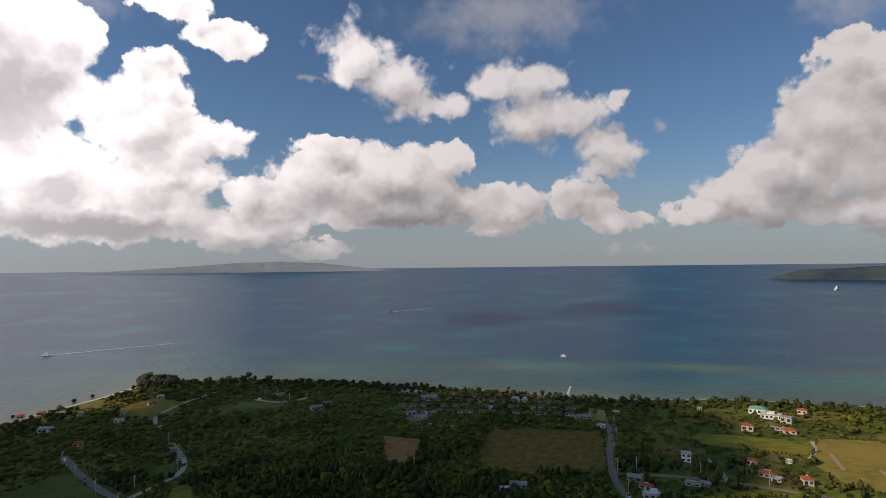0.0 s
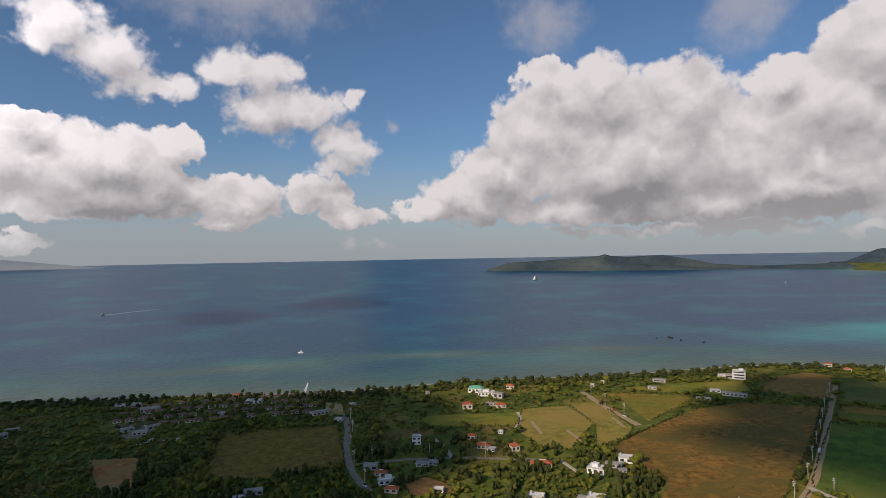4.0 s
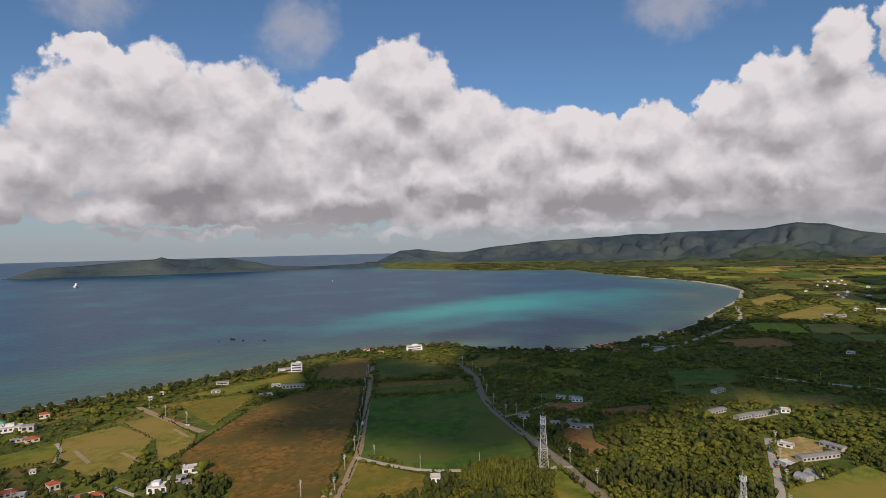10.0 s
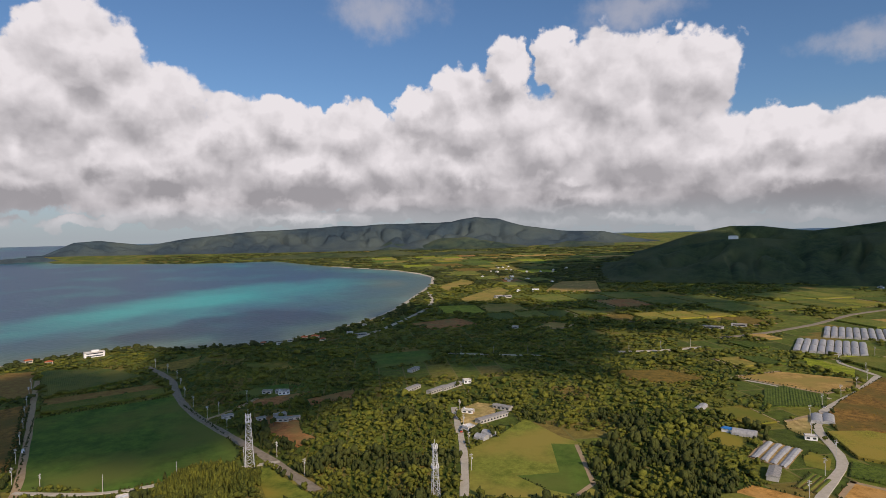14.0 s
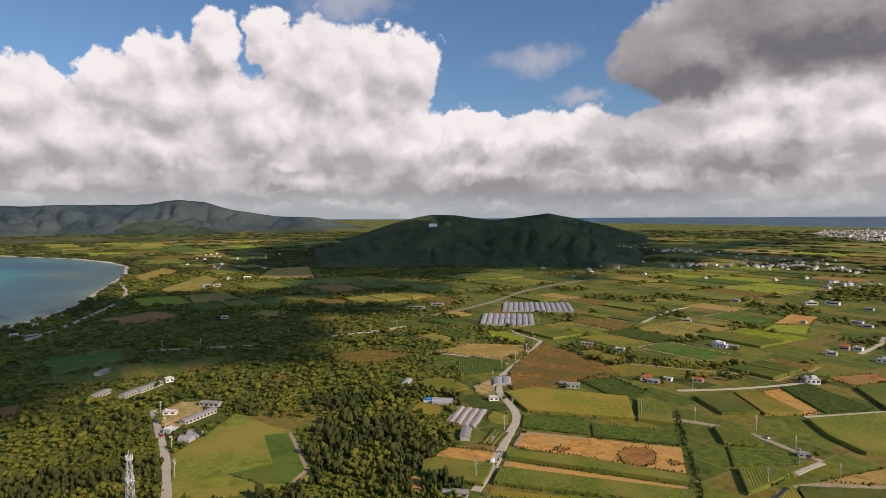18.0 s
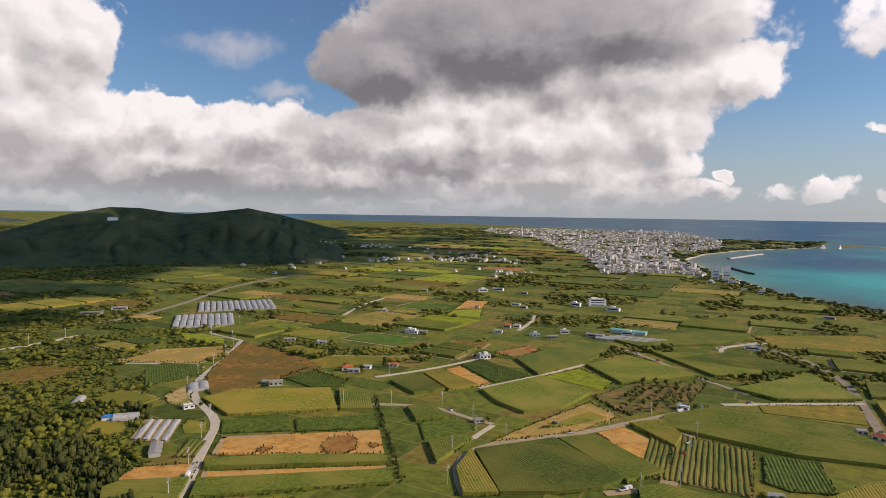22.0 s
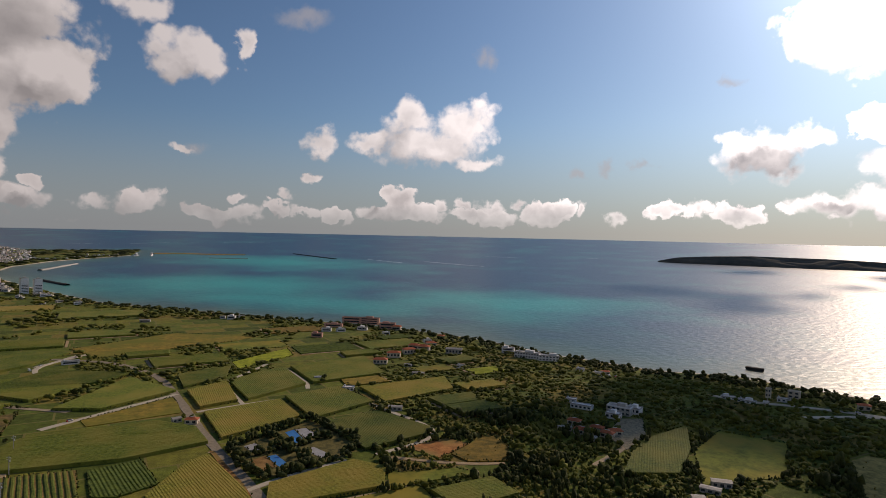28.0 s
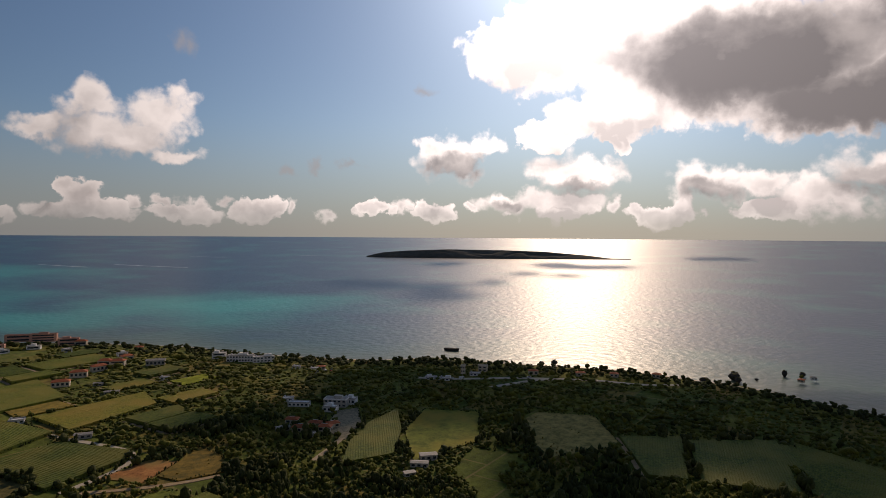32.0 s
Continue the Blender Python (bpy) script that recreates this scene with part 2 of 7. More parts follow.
TORN = ("torn", "pair", "scraps", "heart", "sea puffs", "row of small puffs")
body = lobes([r for k, rows in CLOUDS.items() if k not in TORN for r in rows])
wisps = lobes([r for k in TORN for r in CLOUDS[k]])
form = wm("SUBTRACT", lobes([r for rows in CLOUDS.values() for r in rows], lifted), wm("MAXIMUM", body, wisps))
form = wm("MINIMUM", wm("MAXIMUM", form, -0.55), 0.45)
gloom = None
for az, el, ra, re, k in [r for rows in GLOOM.values() for r in rows]:
    far = wv("LENGTH", wv("MULTIPLY_ADD", spot, (0.8 / ra, 0.8 / re, 0), (-(az - MID) * 0.8 / ra, -el * 0.8 / re, 0)))
    one = wm("MULTIPLY", ease(far, 1.0, 0.45), k)
    gloom = one if gloom is None else wm("MAXIMUM", gloom, one)


def billow(vec, scale, detail):
    """Rounded heaps, as on the heads of cumulus."""
    n = wn.new("ShaderNodeTexVoronoi")
    n.feature, n.normalize = "F1", True
    feed(n, 0, vec)
    for key, val in (("Scale", scale), ("Detail", detail), ("Roughness", 0.45), ("Lacunarity", 2.2)):
        n.inputs[key].default_value = val
    return wm("MULTIPLY_ADD", n.outputs["Distance"], -3.0, 1.37)


stir = wv("ADD", dirn, wv("MULTIPLY", wv("SUBTRACT", wnoise(dirn, 20, 3).outputs["Color"], (0.5, 0.5, 0.5)), (0.042, 0.042, 0.042)))
puff = billow(stir, 20, 2)
SUN_WAY = way(SUN_AZ, SUN_EL)
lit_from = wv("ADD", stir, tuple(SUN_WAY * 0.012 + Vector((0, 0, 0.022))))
relief = wm("SUBTRACT", billow(stir, 9, 1), billow(lit_from, 9, 1))
crisp = wm("SUBTRACT", puff, billow(lit_from, 20, 2))
fine = wm("SUBTRACT", wnoise(dirn, 95, 5, 0.6).outputs["Fac"], 0.5)
rags = wm("ADD", wm("MULTIPLY", wm("SUBTRACT", puff, 0.5), 0.75), wm("MULTIPLY", fine, 0.45))
dens = wm("ADD", wm("MULTIPLY", body, 2.4), wm("MULTIPLY", rags, 0.9))
dens_torn = wm("ADD", wm("MULTIPLY", wisps, 1.5), wm("MULTIPLY", rags, 1.25))
soft = wnoise(dirn, 6, 2).outputs["Fac"]
cover = wm("MAXIMUM", ease(dens, -0.1, wm("MULTIPLY_ADD", soft, 0.6, 0.05)), wm("MULTIPLY", ease(dens_torn, -0.2, wm("MULTIPLY_ADD", soft, 0.8, 0.3)), 0.95))
thick = ease(wm("MAXIMUM", dens, dens_torn), 0.10, 1.5)
# No sun stands this way: a second glow is added to brighten the sky.
ADDED_GLARE_WAY = way(-60, SUN_EL)
face = wm("MAXIMUM", wv("DOT_PRODUCT", dirn, tuple(SUN_WAY)), wv("DOT_PRODUCT", dirn, tuple(ADDED_GLARE_WAY)))
against = ease(face, 0.45, 0.97)
low = ease(high, 0.8, 7.5, 1.0, 0.0)
layers = wm("SUBTRACT", wnoise(wv("MULTIPLY", dirn, (1, 1, 3.2)), 9, 5, 0.6).outputs["Fac"], 0.5)
shade = wm("ADD", wm("MULTIPLY", thick, wm("MULTIPLY_ADD", against, 0.26, 0.10)), wm("MULTIPLY", gloom, 0.56))
shade = wm("ADD", shade, wm("ADD", wm("MULTIPLY", low, 0.20), wm("MULTIPLY", form, 0.50)))
bumps = wm("MULTIPLY", wm("ADD", wm("MULTIPLY", relief, 0.26), wm("MULTIPLY", crisp, 0.24)), wm("MULTIPLY_ADD", gloom, -0.85, 1.0))
lit = wm("ADD", wm("SUBTRACT", 0.79, shade), wm("ADD", wm("ADD", bumps, wm("MULTIPLY", layers, 0.26)), wm("MULTIPLY", fine, 0.10)), clamp=True)
lit = wm("MAXIMUM", lit, wm("MULTIPLY_ADD", gloom, -0.34, 0.36))
cloud = wmix(lit, (1.7, 1.72, 1.85), (9.9, 9.7, 9.5))
near_glow = wm("MAXIMUM", face, 0.0)
glow = wm("ADD", wm("ADD", wm("MULTIPLY", wm("POWER", near_glow, 40.0), 5.0), wm("MULTIPLY", wm("POWER", near_glow, 5.0), 3.4)), 1.0)
cloud = wv("SCALE", cloud)
wl.new(wm("ADD", 1.0, wm("MULTIPLY", wm("SUBTRACT", glow, 1.0), wm("SUBTRACT", 1.0, wm("MULTIPLY", gloom, 0.6)))), cloud.node.inputs["Scale"])
veil = wm("MULTIPLY", ease(wm("ADD", lobes(VEILS), wm("MULTIPLY", wm("SUBTRACT", wnoise(dirn, 9, 7, 0.65).outputs["Fac"], 0.5), 2.0)), -0.1, 1.0), 0.6)
sky = wn.new("ShaderNodeTexSky")
above = wn.new("ShaderNodeCombineXYZ")
wl.new(dx, above.inputs[0])
wl.new(dy, above.inputs[1])
wl.new(wm("MAXIMUM", dz, 0.006), above.inputs[2])
wl.new(above.outputs[0], sky.inputs[0])
sky.sky_type, sky.sun_disc = "NISHITA", False
sky.sun_elevation, sky.sun_rotation = radians(SUN_EL), radians(SUN_AZ)
sky.altitude, sky.air_density, sky.dust_density, sky.ozone_density = 100, 1.0, 0.6, 3.0
haze = wm("MULTIPLY", ease(high, 0.0, 11.0, 1.0, 0.0), 0.75)
blue = wv("MULTIPLY", sky.outputs[0], (0.80, 1.0, 1.10))
air = wmix(haze, blue, (4.35, 4.85, 5.3))
air = wmix(veil, air, (6.2, 6.2, 6.4))
air = wv("SCALE", air)
wl.new(wm("ADD", 1.0, wm("ADD", wm("MULTIPLY", wm("POWER", near_glow, 50.0), 1.6), wm("MULTIPLY", wm("POWER", near_glow, 5.0), 0.65))), air.node.inputs["Scale"])
full = wmix(wm("MULTIPLY", cover, ease(high, 0.2, 3.2, 0.3, 1.0)), air, cloud)
bg = wn.new("ShaderNodeBackground")
bg.inputs["Strength"].default_value = 0.1
wo = wn.new("ShaderNodeOutputWorld")
wl.new(full, bg.inputs[0])
wl.new(bg.outputs[0], wo.inputs[0])
sun = new("sun", bpy.data.lights.new("sun", "SUN"))
sun.data.energy, sun.data.angle, sun.data.color = 4.9, radians(0.35), (1.0, 0.83, 0.62)
sun.matrix_world = look(SUN_WAY * 900, (0, 0, 0))

# ---- materials ----
def material(name, rough=0.9):
    m = bpy.data.materials.new(name)
    m.use_nodes = True
    b = m.node_tree.nodes["Principled BSDF"]
    b.inputs["Roughness"].default_value = rough
    b.inputs["Specular IOR Level"].default_value = 0.2
    return m, m.node_tree.nodes, m.node_tree.links, b


def noisy(name, c1, c2, scale, rough=0.9, bump=0.0, c3=None, scale2=None, detail=6.0):
    """Two scales of noise between two or three colours."""
    m, n, l, b = material(name, rough)
    g = n.new("ShaderNodeNewGeometry")
    t = n.new("ShaderNodeTexNoise")
    t.inputs["Scale"].default_value, t.inputs["Detail"].default_value = scale, detail
    l.new(g.outputs["Position"], t.inputs["Vector"])
    r = n.new("ShaderNodeValToRGB")
    r.color_ramp.elements[0].position, r.color_ramp.elements[1].position = 0.38, 0.62
    r.color_ramp.elements[0].color, r.color_ramp.elements[1].color = (*c1, 1), (*c2, 1)
    l.new(t.outputs["Fac"], r.inputs["Fac"])
    t.inputs["Roughness"].default_value = 0.8
    out = r.outputs["Color"]
    if c3:
        t2 = n.new("ShaderNodeTexNoise")
        t2.inputs["Scale"].default_value, t2.inputs["Detail"].default_value = scale2, 4
        l.new(g.outputs["Position"], t2.inputs["Vector"])
        r2 = n.new("ShaderNodeValToRGB")
        r2.color_ramp.elements[0].position, r2.color_ramp.elements[1].position = 0.42, 0.62
        l.new(t2.outputs["Fac"], r2.inputs["Fac"])
        mx = n.new("ShaderNodeMix")
        mx.data_type = "RGBA"
        l.new(r2.outputs["Color"], mx.inputs["Factor"])
        l.new(out, mx.inputs["A"])
        mx.inputs["B"].default_value = (*c3, 1)
        out = mx.outputs["Result"]
    l.new(out, b.inputs["Base Color"])
    if bump:
        bp = n.new("ShaderNodeBump")
        bp.inputs["Strength"].default_value, bp.inputs["Distance"].default_value = 0.6, bump
        l.new(t.outputs["Fac"], bp.inputs["Height"])
        l.new(bp.outputs["Normal"], b.inputs["Normal"])
    return m


def lowland():
    """Scrub and small plots: cells of the old field pattern, each with its own green, parted by bare paths."""
    m, n, l, b = material("scrub", 1.0)
    g = n.new("ShaderNodeNewGeometry")
    mp = n.new("ShaderNodeMapping")
    mp.inputs["Rotation"].default_value = (0, 0, radians(-6))
    l.new(g.outputs["Position"], mp.inputs["Vector"])
    t = n.new("ShaderNodeTexNoise")
    t.inputs["Scale"].default_value, t.inputs["Detail"].default_value, t.inputs["Roughness"].default_value = 0.12, 7, 0.78
    l.new(g.outputs["Position"], t.inputs["Vector"])
    k = n.new("ShaderNodeTexBrick")
    k.offset, k.squash, k.squash_frequency = 0.37, 0.7, 3
    for key, val in (("Scale", 1.0), ("Mortar Size", 0.9), ("Mortar Smooth", 0.3), ("Brick Width", 52.0), ("Row Height", 27.0)):
        k.inputs[key].default_value = val
    k.inputs["Color1"].default_value, k.inputs["Color2"].default_value, k.inputs["Mortar"].default_value = (0, 0, 0, 1), (1, 1, 1, 1), (0.5, 0.5, 0.5, 1)
    l.new(mp.outputs[0], k.inputs["Vector"])
    r = n.new("ShaderNodeValToRGB")
    r.color_ramp.elements[0].color, r.color_ramp.elements[1].color = (0.062, 0.085, 0.010, 1), (0.20, 0.145, 0.032, 1)
    for p, c in ((0.25, (0.090, 0.118, 0.014)), (0.45, (0.135, 0.155, 0.018)), (0.62, (0.075, 0.105, 0.012)), (0.8, (0.165, 0.160, 0.020))):
        r.color_ramp.elements.new(p).color = (*c, 1)
    l.new(k.outputs["Color"], r.inputs["Fac"])
    sp = n.new("ShaderNodeMapRange")
    for i, x in enumerate((0.3, 0.7, 0.45, 1.55)):
        sp.inputs[i + 1].default_value = x
    l.new(t.outputs["Fac"], sp.inputs[0])
    v = n.new("ShaderNodeVectorMath")
    v.operation = "SCALE"
    l.new(r.outputs["Color"], v.inputs[0])
    l.new(sp.outputs[0], v.inputs["Scale"])
    mx = n.new("ShaderNodeMix")
    mx.data_type = "RGBA"
    half = n.new("ShaderNodeMath")
    half.operation = "MULTIPLY"
    half.inputs[1].default_value = 0.6
    l.new(k.outputs["Fac"], half.inputs[0])
    l.new(half.outputs[0], mx.inputs[0])
    l.new(v.outputs[0], mx.inputs[6])
    mx.inputs[7].default_value = (0.22, 0.165, 0.060, 1)
    l.new(mx.outputs[2], b.inputs["Base Color"])
    bp = n.new("ShaderNodeBump")
    bp.inputs["Strength"].default_value, bp.inputs["Distance"].default_value = 0.7, 1.2
    l.new(t.outputs["Fac"], bp.inputs["Height"])
    l.new(bp.outputs["Normal"], b.inputs["Normal"])
    return m


SCRUB = lowland()
HILL = noisy("hill_woods", (0.022, 0.038, 0.014), (0.065, 0.085, 0.03), 0.03, 1.0, 6.0, (0.08, 0.09, 0.035), 0.006)

# Woods with the blue haze of distance mixed into the colour.
MOUNTAIN = noisy("hazed_far_woods", (0.025, 0.042, 0.054), (0.046, 0.068, 0.078), 0.012, 1.0, 16.0, (0.070, 0.090, 0.082), 0.004)
FOOTHILL = noisy("foothill_woods", (0.018, 0.034, 0.030), (0.050, 0.074, 0.046), 0.012, 1.0, 14.0, (0.090, 0.105, 0.050), 0.005)
# Lightened grey: haze before the backlit island, painted into its colour.
HAZED_LAND = noisy("hazed_island", (0.085, 0.088, 0.075), (0.150, 0.145, 0.120), 0.006, 1.0, 3.0)
# Pale blue-grey stands in for the haze over the farthest island.
FAR_LAND = noisy("hazed_far_land", (0.24, 0.29, 0.32), (0.30, 0.34, 0.36), 0.004, 1.0)


def foliage(name, dark, light):
    """Leaf clumps: every clump has its own green."""
    m, n, l, b = material(name, 0.9)
    g = n.new("ShaderNodeNewGeometry")
    t = n.new("ShaderNodeTexNoise")
    t.inputs["Scale"].default_value, t.inputs["Detail"].default_value = 1.3, 5
    l.new(g.outputs["Position"], t.inputs["Vector"])
    a = n.new("ShaderNodeMath")
    a.operation = "MULTIPLY_ADD"
    l.new(g.outputs["Random Per Island"], a.inputs[0])
    a.inputs[1].default_value = 0.36
    wide = n.new("ShaderNodeTexNoise")
    wide.inputs["Scale"].default_value, wide.inputs["Detail"].default_value = 0.022, 3
    l.new(g.outputs["Position"], wide.inputs["Vector"])
    w2 = n.new("ShaderNodeMath")
    w2.operation = "MULTIPLY_ADD"
    l.new(wide.outputs["Fac"], w2.inputs[0])
    w2.inputs[1].default_value = 1.35
    l.new(t.outputs["Fac"], w2.inputs[2])
    l.new(w2.outputs[0], a.inputs[2])
    r = n.new("ShaderNodeValToRGB")
    r.color_ramp.elements[0].position, r.color_ramp.elements[1].position = 0.45, 0.95
    r.color_ramp.elements[0].color, r.color_ramp.elements[1].color = (*dark, 1), (*light, 1)
    half = n.new("ShaderNodeMath")
    half.operation = "MULTIPLY"
    half.inputs[1].default_value = 0.525
    l.new(a.outputs[0], half.inputs[0])
    l.new(half.outputs[0], r.inputs["Fac"])
    l.new(r.outputs["Color"], b.inputs["Base Color"])
    bp = n.new("ShaderNodeBump")
    bp.inputs["Strength"].default_value, bp.inputs["Distance"].default_value = 1.0, 0.8
    l.new(t.outputs["Fac"], bp.inputs["Height"])
    l.new(bp.outputs["Normal"], b.inputs["Normal"])
    return m


LEAF = foliage("leaves", (0.022, 0.034, 0.005), (0.168, 0.168, 0.020))
LEAF_DARK = foliage("dark_leaves", (0.016, 0.026, 0.006), (0.080, 0.088, 0.018))
BARK = noisy("bark", (0.10, 0.08, 0.06), (0.20, 0.17, 0.13), 3.0, 0.95)
VINYL = noisy("vinyl_film", (0.27, 0.27, 0.26), (0.42, 0.41, 0.385), 0.6, 0.4, 0.02)
BLUE = noisy("blue_sheet", (0.03, 0.16, 0.42), (0.05, 0.22, 0.50), 0.5, 0.5, 0.02)
FIELDS = {
    "cane": noisy("cane_green", (0.063, 0.090, 0.009), (0.189, 0.222, 0.028), 0.4, 0.9, 0.9, (0.200, 0.188, 0.031), 0.03),
    "cane_light": noisy("cane_yellow_green", (0.113, 0.120, 0.011), (0.313, 0.282, 0.036), 0.4, 0.9, 0.9, (0.292, 0.222, 0.037), 0.03),
    "cane_dark": noisy("cane_deep_green", (0.039, 0.064, 0.008), (0.132, 0.165, 0.022), 0.4, 0.9, 0.9, (0.151, 0.148, 0.025), 0.03),
    "crop": noisy("dark_crop", (0.036, 0.063, 0.008), (0.119, 0.155, 0.019), 0.3, 0.9, 0.3),
    "grass": noisy("bright_grass", (0.084, 0.108, 0.009), (0.205, 0.230, 0.026), 0.08, 0.95, 0.2, (0.256, 0.203, 0.025), 0.02),
    "grass_deep": noisy("deep_grass", (0.038, 0.088, 0.007), (0.100, 0.178, 0.018), 0.06, 0.95, 0.2, (0.123, 0.144, 0.022), 0.012),
    "lawn": noisy("worn_lawn", (0.120, 0.140, 0.014), (0.250, 0.262, 0.034), 0.10, 0.95, 0.2, (0.280, 0.225, 0.040), 0.02),
    "lime": noisy("lime_crop", (0.145, 0.177, 0.009), (0.337, 0.366, 0.026), 0.12, 0.95, 0.2),
    "hay": noisy("hay_green", (0.132, 0.125, 0.017), (0.323, 0.269, 0.048), 0.10, 0.95, 0.2, (0.311, 0.221, 0.049), 0.02),
    "olive": noisy("olive_field", (0.133, 0.106, 0.013), (0.337, 0.230, 0.032), 0.12, 0.95, 0.3, (0.145, 0.151, 0.016), 0.02),
    "meadow": noisy("brown_meadow", (0.102, 0.059, 0.011), (0.325, 0.176, 0.036), 0.16, 1.0, 0.8, (0.134, 0.101, 0.020), 0.03),
    "meadow_dark": noisy("dark_meadow", (0.087, 0.071, 0.011), (0.256, 0.162, 0.026), 0.16, 1.0, 0.8),
    "meadow_pale": noisy("pale_meadow", (0.147, 0.125, 0.031), (0.374, 0.296, 0.085), 0.14, 1.0, 0.6),
    "ochre": noisy("ochre_soil", (0.311, 0.155, 0.033), (0.660, 0.348, 0.085), 0.12, 1.0, 0.15, (0.495, 0.289, 0.088), 0.03),
    "ochre_weedy": noisy("weedy_soil", (0.208, 0.101, 0.025), (0.287, 0.193, 0.042), 0.14, 1.0, 0.15),
    "damp": noisy("damp_soil", (0.190, 0.090, 0.023), (0.387, 0.193, 0.051), 0.12, 1.0, 0.1),
    "tan": noisy("tan_soil", (0.259, 0.155, 0.041), (0.545, 0.348, 0.101), 0.10, 1.0, 0.15, (0.297, 0.222, 0.052), 0.03),
    "red_earth": noisy("red_earth", (0.208, 0.078, 0.023), (0.487, 0.219, 0.068), 0.12, 1.0, 0.2, (0.272, 0.178, 0.052), 0.04),
    "earth": noisy("brown_earth", (0.147, 0.078, 0.025), (0.315, 0.180, 0.060), 0.10, 1.0, 0.15),
    "sand": noisy("sandy_yard", (0.278, 0.194, 0.066), (0.603, 0.437, 0.169), 0.15, 1.0, 0.1, (0.272, 0.222, 0.058), 0.04),
    "lot": noisy("gravel_lot", (0.138, 0.125, 0.082), (0.345, 0.296, 0.187), 0.4, 0.95, 0.05),
    "rows": noisy("row_soil", (0.164, 0.108, 0.031), (0.345, 0.231, 0.068), 0.3, 1.0, 0.2),
    "beds": noisy("bed_soil", (0.226, 0.148, 0.051), (0.472, 0.309, 0.110), 0.3, 1.0, 0.1),
    "grove": noisy("grove_soil", (0.086, 0.070, 0.023), (0.287, 0.180, 0.060), 0.12, 1.0, 0.2, (0.111, 0.122, 0.022), 0.05),
    "blue_cover": BLUE,
    "white_cover": VINYL,
    "plot": noisy("plot_soil", (0.062, 0.062, 0.018), (0.173, 0.142, 0.042), 0.2, 1.0, 0.2),
}
ROADS = {
    "asphalt": noisy("asphalt", (0.20, 0.165, 0.115), (0.30, 0.25, 0.175), 0.3, 0.9, 0.02),
    "grey": noisy("farm_road", (0.30, 0.235, 0.15), (0.42, 0.335, 0.215), 0.25, 0.95, 0.03),
    "pale": noisy("coral_road", (0.42, 0.37, 0.28), (0.52, 0.46, 0.35), 0.25, 0.95, 0.05),
    "earth": noisy("earth_track", (0.34, 0.24, 0.13), (0.42, 0.31, 0.18), 0.2, 1.0, 0.1),
}
WHITE = noisy("white_render", (0.66, 0.66, 0.63), (0.78, 0.77, 0.74), 0.35, 0.8, 0.02)
CREAM = noisy("cream_render", (0.50, 0.44, 0.34), (0.60, 0.54, 0.43), 0.35, 0.8, 0.02)
PINK = noisy("pink_render", (0.48, 0.27, 0.20), (0.56, 0.34, 0.26), 0.35, 0.8, 0.02)
GREY = noisy("grey_concrete", (0.36, 0.34, 0.30), (0.48, 0.455, 0.40), 0.3, 0.9, 0.02)
REDTILE = noisy("red_tiles", (0.34, 0.085, 0.035), (0.46, 0.14, 0.06), 0.8, 0.8, 0.05)
BROWNTILE = noisy("brown_tiles", (0.16, 0.085, 0.06), (0.24, 0.14, 0.10), 0.8, 0.8, 0.05)
METAL = noisy("weathered_sheet", (0.22, 0.21, 0.19), (0.36, 0.335, 0.29), 0.5, 0.5, 0.02)
GREENROOF = noisy("green_sheet", (0.10, 0.36, 0.22), (0.16, 0.44, 0.28), 0.5, 0.5, 0.02)
TEAL = noisy("teal_sheet", (0.12, 0.38, 0.34), (0.20, 0.48, 0.42), 0.5, 0.5, 0.02)
DARK = noisy("dark_glass", (0.03, 0.035, 0.04), (0.06, 0.065, 0.07), 0.5, 0.2)
STEEL = noisy("galvanised_steel", (0.42, 0.43, 0.44), (0.56, 0.56, 0.56), 1.0, 0.45)
REDPAINT = noisy("red_paint", (0.45, 0.05, 0.03), (0.52, 0.08, 0.05), 1.0, 0.5)
FOAM = noisy("sea_foam", (0.74, 0.77, 0.78), (0.86, 0.87, 0.87), 0.1, 0.8)
BEACH = noisy("coral_sand", (0.50, 0.43, 0.31), (0.62, 0.54, 0.40), 0.05, 1.0, 0.1)
ROCK = noisy("dark_rock", (0.03, 0.03, 0.028), (0.07, 0.065, 0.055), 0.5, 0.95, 0.5)
# White of the unseen clouds that are added to cast shade.
SHADE_CLOUD = noisy("shade_cloud_white", (0.80, 0.80, 0.80), (0.85, 0.85, 0.85), 0.01, 1.0)


